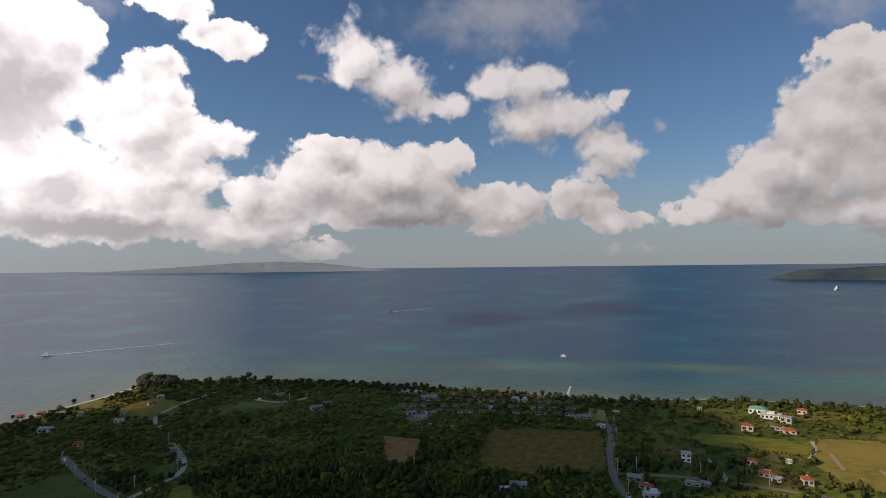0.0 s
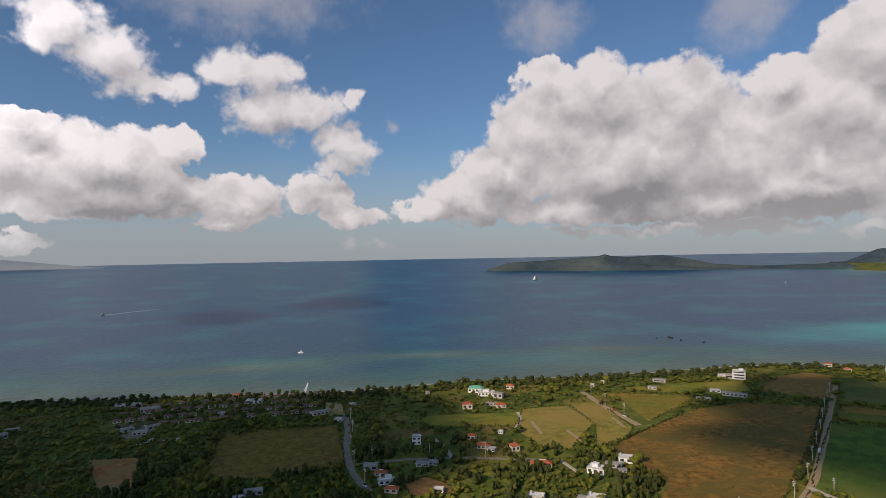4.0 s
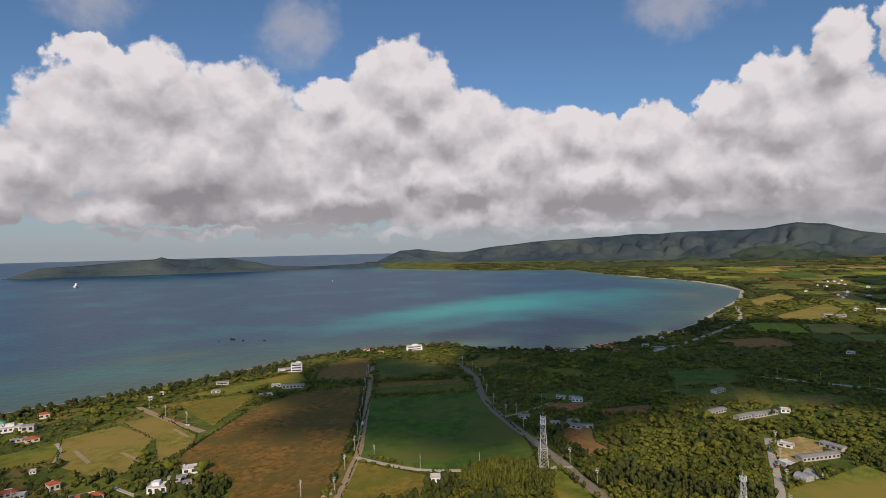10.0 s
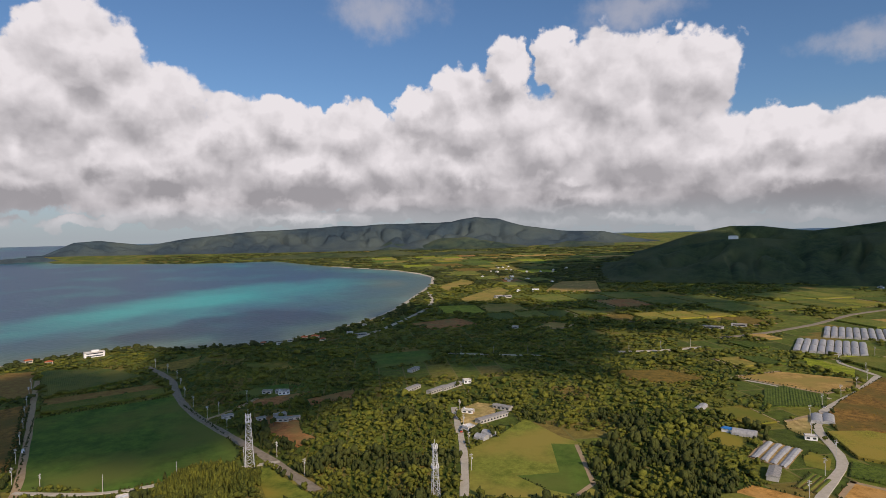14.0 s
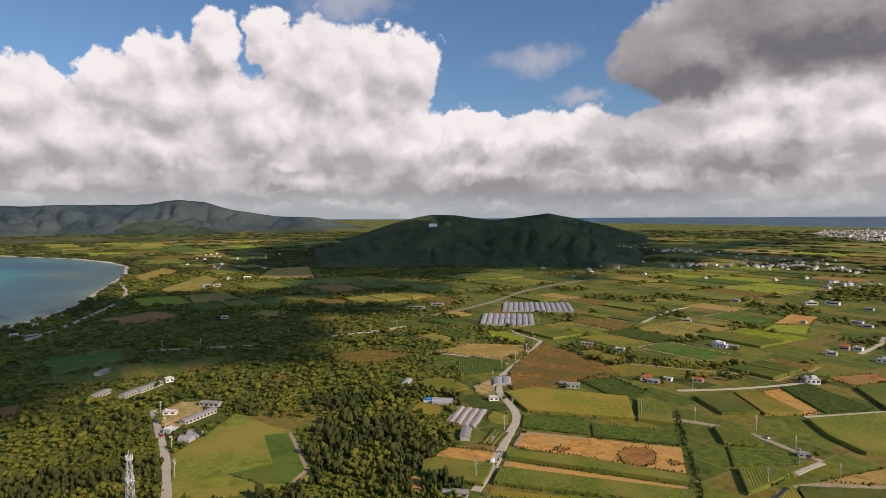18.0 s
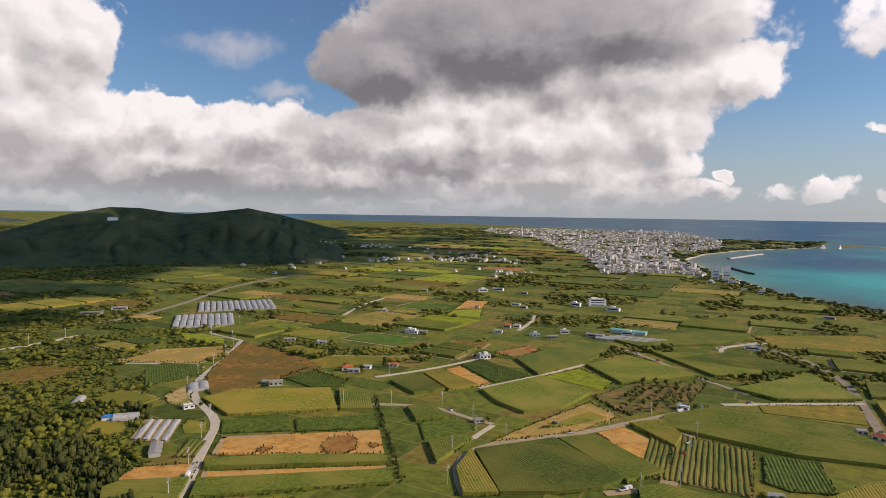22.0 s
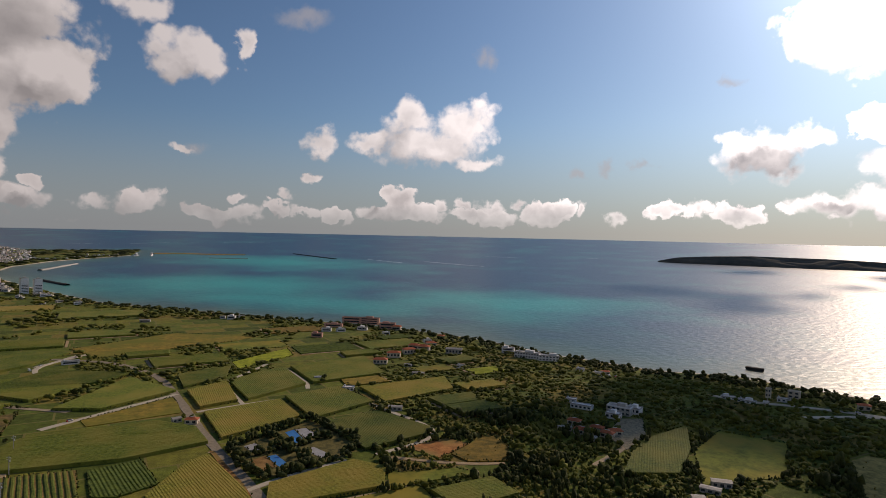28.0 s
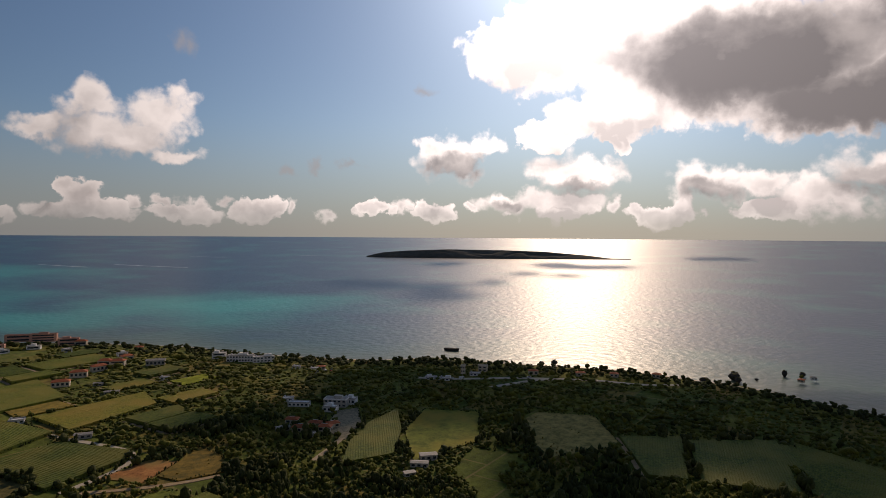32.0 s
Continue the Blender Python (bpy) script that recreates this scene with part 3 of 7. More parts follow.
def sea_water():
    """Deep water turns turquoise over sand and olive over the reef, by the depth stored on the sheet."""
    m, n, l, b = material("sea_water", 0.36)
    b.inputs["Specular IOR Level"].default_value = 0.5
    b.inputs["IOR"].default_value = 1.33
    g = n.new("ShaderNodeNewGeometry")
    sh = n.new("ShaderNodeAttribute")
    sh.attribute_name = "shallow"
    la = n.new("ShaderNodeAttribute")
    la.attribute_name = "lagoon"
    mp = n.new("ShaderNodeMapping")
    l.new(g.outputs["Position"], mp.inputs["Vector"])
    t = n.new("ShaderNodeTexNoise")
    t.inputs["Scale"].default_value, t.inputs["Detail"].default_value = 0.006, 7
    l.new(mp.outputs[0], t.inputs["Vector"])

    def add(src, k, off):
        a = n.new("ShaderNodeMath")
        a.operation, a.use_clamp = "MULTIPLY_ADD", True
        l.new(t.outputs["Fac"], a.inputs[0])
        a.inputs[1].default_value = k
        s = n.new("ShaderNodeMath")
        s.operation = "ADD"
        l.new(src, s.inputs[0])
        s.inputs[1].default_value = off
        l.new(s.outputs[0], a.inputs[2])
        return a.outputs[0]

    def ramp(f, stops):
        r = n.new("ShaderNodeValToRGB")
        r.color_ramp.elements[0].position, r.color_ramp.elements[0].color = stops[0][0], (*stops[0][1], 1)
        r.color_ramp.elements[1].position, r.color_ramp.elements[1].color = stops[-1][0], (*stops[-1][1], 1)
        for p, c in stops[1:-1]:
            r.color_ramp.elements.new(p).color = (*c, 1)
        l.new(f, r.inputs["Fac"])
        return r.outputs["Color"]

    near = ramp(add(sh.outputs["Fac"], 0.9, -0.45), [(0.0, (0.009, 0.055, 0.110)), (0.3, (0.014, 0.070, 0.100)), (0.55, (0.030, 0.100, 0.088)), (0.8, (0.066, 0.108, 0.066)), (1.0, (0.135, 0.150, 0.095))])
    mx = n.new("ShaderNodeMix")
    mx.data_type = "RGBA"
    l.new(add(la.outputs["Fac"], 1.2, -0.6), mx.inputs[0])
    l.new(near, mx.inputs[6])
    mx.inputs[7].default_value = (0.016, 0.36, 0.315, 1)
    l.new(mx.outputs[2], b.inputs["Base Color"])
    w = n.new("ShaderNodeTexNoise")
    w.inputs["Scale"].default_value, w.inputs["Detail"].default_value = 0.09, 5
    l.new(mp.outputs[0], w.inputs["Vector"])
    bp = n.new("ShaderNodeBump")
    bp.inputs["Strength"].default_value, bp.inputs["Distance"].default_value = 1.0, 1.1
    l.new(w.outputs["Fac"], bp.inputs["Height"])
    l.new(bp.outputs["Normal"], b.inputs["Normal"])
    return m


WATER = sea_water()

# ---- the lie of the land ----
EYE = Vector((5, 6, 149))
NEAR, RIM = 900.0, 4850.0
SEA_Z = -2.5


def drawn(x, y, z=0.0):
    """Far ground is drawn in towards the eye along the line of sight, so that the horizon lies within the rim: the place and its scale."""
    d = math.hypot(x - EYE.x, y - EYE.y)
    s = 1.0 if d <= NEAR else (NEAR + (d - NEAR) / (1 + (d - NEAR) / (RIM - NEAR))) / d
    return EYE + (Vector((x, y, z)) - EYE) * s, s


def polar(az, d):
    return EYE.x + d * math.sin(radians(az)), EYE.y + d * math.cos(radians(az))


COAST = [(-659, -154), (-434, 622), (-402, 750), (-400, 821), (-354, 824), (-272, 845), (-130, 812), (-24, 775), (69, 737), (161, 700),
         (246, 681), (321, 682), (388, 658), (471, 631), (573, 605), (699, 586), (800, 535), (891, 440), (860, 360), (898, 235),
         (993, 181), (1110, 125), (1241, 93), (1402, 70), (1674, 35), (1853, 15), (2154, 11), (2352, 58)]
COAST += [(2613, 164), (2756, 260), (3125, 533), (3614, 817), (3978, 1010), (3942, 1523), (4237, 2217), (4640, 2878), (6952, 4454)]
COAST += [polar(a, d) for a, d in ((62, 16090), (73, 28107), (98, 31811), (114, 28107), (124, 17147), (133, 12304), (145, 9514), (155, 7459), (163, 5951))]
COAST += [(896, -4470), (226, -4586), (232, -3692), (489, -3017), (550, -2622), (527, -2198), (303, -1684), (141, -1365), (-2, -1226),
          (-140, -1082), (-307, -917), (-394, -777), (-432, -648), (-498, -524), (-558, -485), (-589, -396), (-647, -277), (-649, -207)]


def shore(px, py):
    """Distance from the shoreline, positive on land, for arrays of places."""
    best, inside = np.full(px.shape, 1e9), np.zeros(px.shape, bool)
    for (ax, ay), (bx, by) in zip(COAST, COAST[1:] + COAST[:1]):
        ux, uy = bx - ax, by - ay
        k = np.clip(((px - ax) * ux + (py - ay) * uy) / (ux * ux + uy * uy), 0, 1)
        best = np.minimum(best, np.hypot(px - ax - k * ux, py - ay - k * uy))
        cut = (ay > py) != (by > py)
        inside ^= cut & (px < ax + (py - ay) * ux / (uy if uy else 1e-9))
    return np.where(inside, best, -best)


def link_mesh(name, verts, faces, mat, parent=None, smooth=True):
    me = bpy.data.meshes.new(name)
    me.from_pydata(verts, [], faces)
    me.materials.append(mat)
    if smooth:
        me.polygons.foreach_set("use_smooth", [True] * len(me.polygons))
    ob = new(name, me)
    ob.parent = parent
    return ob


def polar_sheet(name, radii, steps, height, mat):
    """One sheet round the eye, out to the rim."""
    az = np.linspace(0, 2 * math.pi, steps, endpoint=False)
    rr, aa = np.meshgrid(np.array(radii), az, indexing="ij")
    px, py = EYE.x + rr * np.sin(aa), EYE.y + rr * np.cos(aa)
    pz = height(px, py)
    s = np.where(rr <= NEAR, 1.0, (NEAR + (rr - NEAR) / (1 + (rr - NEAR) / (RIM - NEAR))) / np.maximum(rr, 1))
    v = np.stack([EYE.x + (px - EYE.x) * s, EYE.y + (py - EYE.y) * s, EYE.z + (pz - EYE.z) * s], -1).reshape(-1, 3).tolist()
    v.append((EYE.x, EYE.y, float(height(np.array([EYE.x]), np.array([EYE.y]))[0])))
    f = []
    for i in range(len(radii) - 1):
        for j in range(steps):
            k = (j + 1) % steps
            f.append((i * steps + j, i * steps + k, (i + 1) * steps + k, (i + 1) * steps + j))
    f += [(len(v) - 1, (j + 1) % steps, j) for j in range(steps)]
    ob = link_mesh(name, v, [tuple(reversed(q)) for q in f], mat)
    return ob


RADII = [60 * 1.032 ** i for i in range(208)]
RADII = [r for r in RADII if r < 42000]
ground = polar_sheet("ground", RADII, 720, lambda px, py: np.clip(shore(px, py) * 0.12 + SEA_Z, -9, 0), SCRUB)
tagged(ground, "green and brown coastal lowland with scrub and fields", "ground", kind="structure")
sea = polar_sheet("water", [r for r in RADII if r > 300], 360, lambda px, py: np.full(px.shape, SEA_Z), WATER)


def blobs(px, py, rows):
    best = np.zeros(px.shape)
    for cx, cy, ra, rb, turn in rows:
        c, s = math.cos(radians(turn)), math.sin(radians(turn))
        u, v = ((px - cx) * c + (py - cy) * s) / ra, ((py - cy) * c - (px - cx) * s) / rb
        best = np.maximum(best, np.clip(1.15 - np.hypot(u, v), 0, 1))
    return best


def depth_marks(ob, radii, steps):
    az = np.linspace(0, 2 * math.pi, steps, endpoint=False)
    rr, aa = np.meshgrid(np.array(radii), az, indexing="ij")
    px, py = EYE.x + rr * np.sin(aa), EYE.y + rr * np.cos(aa)
    away = -shore(px, py)
    shallow = np.clip(np.exp(-np.maximum(away, 0) / 200) * 0.9, 0, 1)
    shallow = np.maximum(shallow, 0.9 * blobs(px, py, [(68, 914, 356, 75, -9), (377, 880, 248, 75, -20), (655, 788, 216, 64, -26), (1893, 133, 453, 140, 10)]))
    lagoon = blobs(px, py, [(1585, 559, 669, 248, -14), (1357, 667, 453, 162, -5), (-108, -1764, 410, 540, 63), (-247, -1304, 162, 453, 49), (-481, -3035, 972, 540, 104), (-664, -1196, 324, 410, 48)])
    for key, val in (("shallow", shallow), ("lagoon", lagoon)):
        at = ob.data.attributes.new(key, "FLOAT", "POINT")
        at.data.foreach_set("value", np.append(val.ravel(), 0).astype(np.float32))


depth_marks(sea, [r for r in RADII if r > 300], 360)
tagged(sea, "blue and turquoise sea with sandy shallows", "sea", kind="structure")


def ridge(name, label, crest, dist, depth, rough=0.12, mat=HILL, seed=0, base=-0.2, taper=0.0):
    """A range of hills: crest heights in degrees over heading, at a distance, sloping off before and behind."""
    azs = np.linspace(crest[0][0], crest[-1][0], max(24, int((crest[-1][0] - crest[0][0]) * 9)))
    top = np.interp(azs, [c[0] for c in crest], [c[1] for c in crest])
    v, f, rows = [], [], 35
    for i, (a, el) in enumerate(zip(azs, top)):
        for j in range(rows):
            u = j / (rows - 1) * 2 - 1
            d = dist + u * depth * (1 - taper + taper * math.sin(math.pi * (i + 0.02) / len(azs)))
            x, y = polar(a, d)
            h = (EYE.z + dist * math.tan(radians(el))) - base
            n = noise.fractal(Vector((x / 420 + seed, y / 420, seed)), 1.0, 2.0, 5)
            spur = abs(noise.noise(Vector((a * 0.55 + seed, u * 2.0, seed)))) + 0.5 * abs(noise.noise(Vector((x / 300, y / 300, seed))))
            prof = max(0.0, 1 - abs(u)) ** (1.05 if mat in (MOUNTAIN, FOOTHILL) else 0.8)
            z = base + max(h, 0) * prof * (1 + rough * 2.2 * n * (0.1 + 1.2 * abs(u))) * max(0.25, 1 - rough * 8.0 * max(0.0, 0.42 - spur) * min(1, 2.5 * abs(u))) - (6 if j in (0, rows - 1) else 0)
            v.append(tuple(drawn(x, y, z)[0]))
    for i in range(len(azs) - 1):
        for j in range(rows - 1):
            p = i * rows + j
            f.append((p, p + rows, p + rows + 1, p + 1))
    ob = link_mesh(name, v, f, mat)
    return tagged(ob, label, "hill", kind="structure")


ridge("hill_1", "dark wooded hill standing alone on the plain",
      [(100.0, -5.20), (102.1, -4.50), (104.5, -4.00), (107.4, -2.60), (109.8, -1.72), (113.5, -1.33), (115.8, -0.90), (118.6, -0.86), (121.5, -1.10), (125.3, -0.84), (127.7, -0.50), (130.0, -1.20), (132.4, -2.40), (134.8, -3.20), (137.0, -4.20), (139.0, -4.90)], 2383, 616, 0.16, seed=3)
ridge("hill_2", "far green hills with a mast and a few white houses",
      [(108.0, -2.20), (112.1, -0.85), (114.0, -0.30), (116.3, 0.12), (118.6, 0.06), (121.0, -0.29), (122.4, -0.39), (125.3, 0.01), (127.2, 0.21), (129.6, -0.23), (132.4, -0.90), (136.0, -1.90)], 4061, 660, 0.14, seed=6)
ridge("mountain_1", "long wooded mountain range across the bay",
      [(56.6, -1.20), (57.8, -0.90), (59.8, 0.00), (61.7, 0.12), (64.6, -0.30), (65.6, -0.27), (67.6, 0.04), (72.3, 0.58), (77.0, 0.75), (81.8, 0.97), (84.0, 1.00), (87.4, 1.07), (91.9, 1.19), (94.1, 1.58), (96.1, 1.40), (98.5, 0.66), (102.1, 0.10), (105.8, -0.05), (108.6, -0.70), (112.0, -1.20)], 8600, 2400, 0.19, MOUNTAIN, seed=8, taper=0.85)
ridge("foothill", "lower wooded foothills before the mountain range",
      [(74.0, -1.80), (78.0, -1.50), (80.2, -1.90), (84.1, -1.50), (86.0, -0.55), (88.4, -1.00), (90.8, -0.40), (93.2, -0.30), (96.5, -0.90), (100.2, -1.40), (102.6, -0.85), (104.9, -0.95), (109.0, -1.60)], 6900, 1000, 0.26, FOOTHILL, seed=15)
ridge("foothill", "low green headland with woods above the far beach",
      [(70, -2.0), (75, -1.65), (79, -1.45), (83, -1.6), (86, -1.35), (89, -1.75), (93, -1.6), (97, -1.8), (101, -2.0)], 4700, 420, 0.22, HILL, seed=23, taper=0.8)
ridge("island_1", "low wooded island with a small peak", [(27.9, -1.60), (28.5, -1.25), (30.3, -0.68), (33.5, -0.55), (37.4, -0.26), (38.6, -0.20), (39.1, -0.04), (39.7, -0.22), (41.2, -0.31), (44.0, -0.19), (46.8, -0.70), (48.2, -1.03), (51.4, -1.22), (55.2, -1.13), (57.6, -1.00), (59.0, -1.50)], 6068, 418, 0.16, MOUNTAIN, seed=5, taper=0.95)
ridge("island_2", "long flat island against the light", [(223.0, -1.95), (224.5, -1.62), (226.8, -1.43), (230.5, -1.30), (235.7, -1.33), (239.4, -1.44), (243.6, -1.75), (247.3, -2.22)], 4250, 230, 0.10, HAZED_LAND, seed=2, taper=0.9)
ridge("island_3", "distant island with pale haze painted into its colour", [(-36.0, -0.42), (-30.5, -0.30), (-23.9, 0.08), (-18.9, 0.42), (-15.1, 0.52), (-11.4, 0.35), (-8.1, -0.05), (-4.8, -0.42)], 22277, 2750, 0.05, FAR_LAND, seed=4)


# ---- building blocks ----
def box(bm, x0, y0, z0, x1, y1, z1):
    v = [bm.verts.new((x, y, z)) for z in (z0, z1) for x, y in ((x0, y0), (x1, y0), (x1, y1), (x0, y1))]
    for q in ((3, 2, 1, 0), (4, 5, 6, 7), (0, 1, 5, 4), (1, 2, 6, 5), (2, 3, 7, 6), (3, 0, 4, 7)):
        bm.faces.new([v[i] for i in q])


def beam(bm, a, b, w):
    """A straight bar of square section between two points."""
    a, b = Vector(a), Vector(b)
    m = (b - a).to_track_quat("Z", "Y").to_matrix()
    v = [bm.verts.new(p + m @ Vector((sx * w / 2, sy * w / 2, 0))) for p in (a, b) for sx, sy in ((-1, -1), (1, -1), (1, 1), (-1, 1))]
    for q in ((3, 2, 1, 0), (4, 5, 6, 7), (0, 1, 5, 4), (1, 2, 6, 5), (2, 3, 7, 6), (3, 0, 4, 7)):
        bm.faces.new([v[i] for i in q])


def mesh_of(name, bm, mat, smooth=False):
    me = bpy.data.meshes.new(name)
    bm.to_mesh(me)
    bm.free()
    me.materials.append(mat)
    if smooth:
        me.polygons.foreach_set("use_smooth", [True] * len(me.polygons))
    return me


def part(name, bm, mat, parent, label="", smooth=False):
    ob = new(name, mesh_of(name, bm, mat, smooth))
    ob.parent = parent
    if label:
        tagged(ob, label)
    return ob


def set_down(ob, x, y, turn=0.0, z=0.0):
    p, s = drawn(x, y, z)
    ob.matrix_world = Matrix.LocRotScale(p, Euler((0, 0, radians(turn))), (s, s, s))
    return ob


def in_poly(x, y, pts):
    hit = False
    for (ax, ay), (bx, by) in zip(pts, pts[1:] + pts[:1]):
        if (ay > y) != (by > y) and x < ax + (y - ay) * (bx - ax) / (by - ay):
            hit = not hit
    return hit


TAKEN, LANES, YARDS, MEADOWS = [], [], [], []
TALL = {"cane": 2.2, "cane_light": 2.2, "cane_dark": 2.2, "crop": 0.7, "meadow": 0.7, "meadow_dark": 0.6, "meadow_pale": 0.5}
WORDS = {"cane": "standing green sugar cane in rows", "cane_light": "yellow-green sugar cane near harvest", "cane_dark": "dense dark green sugar cane",
         "crop": "low dark green crop in rows", "grass": "bright green grass field", "grass_deep": "deep green pasture field", "lawn": "worn yellow-green lawn",
         "lime": "fresh lime-green young crop", "hay": "mown yellowish hay field", "olive": "olive-green fallow field", "meadow": "rough golden-brown meadow with tufts",
         "meadow_dark": "dark rough meadow", "meadow_pale": "pale dry meadow", "ochre": "freshly tilled ochre soil", "ochre_weedy": "tilled soil with weeds coming up",
         "damp": "dark damp patch on ochre soil", "tan": "tan bare soil", "red_earth": "bare red earth", "earth": "bare brown earth", "sand": "sandy yellow yard",
         "lot": "grey gravel parking lot", "rows": "brown field planted in rows", "beds": "nursery beds on tan soil", "grove": "grove floor of weeds and soil", "plot": "hedged nursery plot", "blue_cover": "blue plastic sheeting over nursery beds", "white_cover": "white plastic sheeting over nursery beds"}


def field(kind, pts):
    i = len(TAKEN)
    TAKEN.append(pts)
    if kind.startswith("meadow"):
        MEADOWS.append(pts)
    h = TALL.get(kind, 0.12) + (0.25 if kind == "damp" else 0) + i * 0.003
    if sum(a[0] * b[1] - b[0] * a[1] for a, b in zip(pts, pts[1:] + pts[:1])) < 0:
        pts = pts[::-1]
    top = [tuple(drawn(x, y, h)[0]) for x, y in pts]
    low = [tuple(drawn(x, y, -0.4)[0]) for x, y in pts]
    n = len(pts)
    ob = link_mesh("field", top + low, [tuple(range(n))] + [(k, k + n, (k + 1) % n + n, (k + 1) % n) for k in range(n)], FIELDS[kind], smooth=False)
    tagged(ob, WORDS[kind] + " beside the farm tracks", "field", kind="structure")
    cx, cy = sum(p[0] for p in pts) / n, sum(p[1] for p in pts) / n
    if kind in ("cane", "cane_light", "cane_dark", "crop", "rows", "lime", "beds") and math.hypot(cx, cy) < 900:
        furrows(ob, kind, pts, h)
    return ob


ROWMAT = {"rows": "cane_dark", "beds": "lot"}


def furrows(ob, kind, pts, h):
    """Planted rows that run along the field's longest side."""
    a, b = max(zip(pts, pts[1:] + pts[:1]), key=lambda e: (Vector(e[0]) - Vector(e[1])).length)
    u = (Vector(b) - Vector(a)).normalized()
    w = Vector((-u.y, u.x))
    gap, tall = {"rows": (3.2, 0.7), "beds": (6.0, 1.0), "crop": (2.2, 0.3)}.get(kind, (1.7, 0.17))
    loc = [((Vector(p) - Vector(a)).dot(u), (Vector(p) - Vector(a)).dot(w)) for p in pts]
    lo, hi = min(q[1] for q in loc), max(q[1] for q in loc)
    rng = random.Random(len(TAKEN))
    v, f, y = [], [], lo + gap / 2
    while y < hi:
        cuts = sorted(p[0] + (y - p[1]) * (q[0] - p[0]) / (q[1] - p[1]) for p, q in zip(loc, loc[1:] + loc[:1]) if (p[1] > y) != (q[1] > y))
        for s, e in zip(cuts[::2], cuts[1::2]):
            s, e = s + 1, e - 1
            k = max(1, int((e - s) / 9))
            if e - s < 3:
                continue
            base = len(v)
            for j in range(k + 1):
                c = Vector(a) + u * (s + (e - s) * j / k) + w * (y + rng.uniform(-0.2, 0.2))
                wd, t = gap * rng.uniform(0.34, 0.44), h + tall * rng.uniform(0.5, 1.15)
                for o, z in ((-wd, h - 0.05), (-wd * 0.4, t), (wd * 0.4, t), (wd, h - 0.05)):
                    q = c + w * o
                    v.append((q.x, q.y, z))
            for j in range(k):
                for m in range(3):
                    p = base + j * 4 + m
                    f.append((p, p + 4, p + 5, p + 1))
        y += gap
    if f:
        r = link_mesh("crop_rows", v, f, VINYL if kind == "beds" else FIELDS[ROWMAT.get(kind, kind)], ob, smooth=False)
        tagged(r, kind="stuff")


def road(kind, width, pts):
    LANES.append((pts, width))
    fine = []
    for a, b in zip(pts, pts[1:]):
        k = max(1, int(math.hypot(b[0] - a[0], b[1] - a[1]) / 12))
        fine += [Vector(a).lerp(Vector(b), j / k) for j in range(k)]
    fine.append(Vector(pts[-1]))
    for _ in range(3):
        fine = [fine[0]] + [(p + q * 2 + r) / 4 for p, q, r in zip(fine, fine[1:], fine[2:])] + [fine[-1]]
    v, f = [], []
    z = 0.20 + len(LANES) * 0.004
    for i, p in enumerate(fine):
        d = (fine[min(i + 1, len(fine) - 1)] - fine[max(i - 1, 0)]).normalized()
        n = Vector((-d.y, d.x)) * width / 2 * (1 + 0.10 * math.sin(i * 1.7 + len(LANES)))
        for q, zz in ((p + n * 1.1, -0.2), (p + n, z), (p - n, z), (p - n * 1.1, -0.2)):
            v.append(tuple(drawn(q.x, q.y, zz)[0]))
    for i in range(len(fine) - 1):
        for m in range(3):
            p = i * 4 + m
            f.append((p, p + 4, p + 5, p + 1))
    ob = link_mesh("road", v, [tuple(reversed(q)) for q in f], ROADS[kind], smooth=False)
    names = {"asphalt": "grey asphalt road", "grey": "grey concrete farm road", "pale": "pale coral gravel lane", "earth": "bare earth farm track"}
    tagged(ob, names[kind] + " between the fields", "road", kind="structure")


def unit_window():
    bm = bmesh.new()
    box(bm, -0.5, -0.06, -0.5, 0.5, 0.04, 0.5)
    return mesh_of("window", bm, DARK)


WINDOW = unit_window()
LOOKS = {
    "flat": (WHITE, GREY, "white concrete house with a flat roof"), "red": (CREAM, REDTILE, "cream house with a red tiled hip roof"),
    "brown": (CREAM, BROWNTILE, "resort cottage with a brown tiled roof"), "metal": (GREY, METAL, "long shed with a weathered grey metal roof"),
    "green": (WHITE, GREENROOF, "white hall with a green sheet roof"), "hall": (WHITE, WHITE, "large bright white sports hall"),
    "blue": (WHITE, BLUE, "small shed under blue sheeting"), "tunnel": (VINYL, VINYL, "white plastic tunnel greenhouse"),
    "pink": (PINK, PINK, "pink hotel block with rows of windows"), "grey_block": (GREY, WHITE, "pale grey stepped hospital-like block"),
    "teal": (GREY, TEAL, "long arched hall with a teal sheet roof"), "tan_block": (CREAM, CREAM, "tan plastered tower block")}


def hip(bm, w, d, z0, rise, over=0.5, ridge=None):
    """A hip roof with eaves; ridge: its length."""
    a, b = w / 2 + over, d / 2 + over
    r = max(0.0, (w - d) / 2) if ridge is None else ridge / 2
    lo = [bm.verts.new(p) for p in ((-a, -b, z0), (a, -b, z0), (a, b, z0), (-a, b, z0))]
    hi = [bm.verts.new(p) for p in ((-a, -b, z0 + 0.25), (a, -b, z0 + 0.25), (a, b, z0 + 0.25), (-a, b, z0 + 0.25))]
    p, q = bm.verts.new((-r - 0.01, 0, z0 + rise)), bm.verts.new((r + 0.01, 0, z0 + rise))
    bm.faces.new(lo[::-1])
    for k in range(4):
        bm.faces.new((lo[k], lo[(k + 1) % 4], hi[(k + 1) % 4], hi[k]))
    bm.faces.new((hi[0], hi[1], q, p))
    bm.faces.new((hi[1], hi[2], q))
    bm.faces.new((hi[2], hi[3], p, q))
    bm.faces.new((hi[3], hi[0], p))


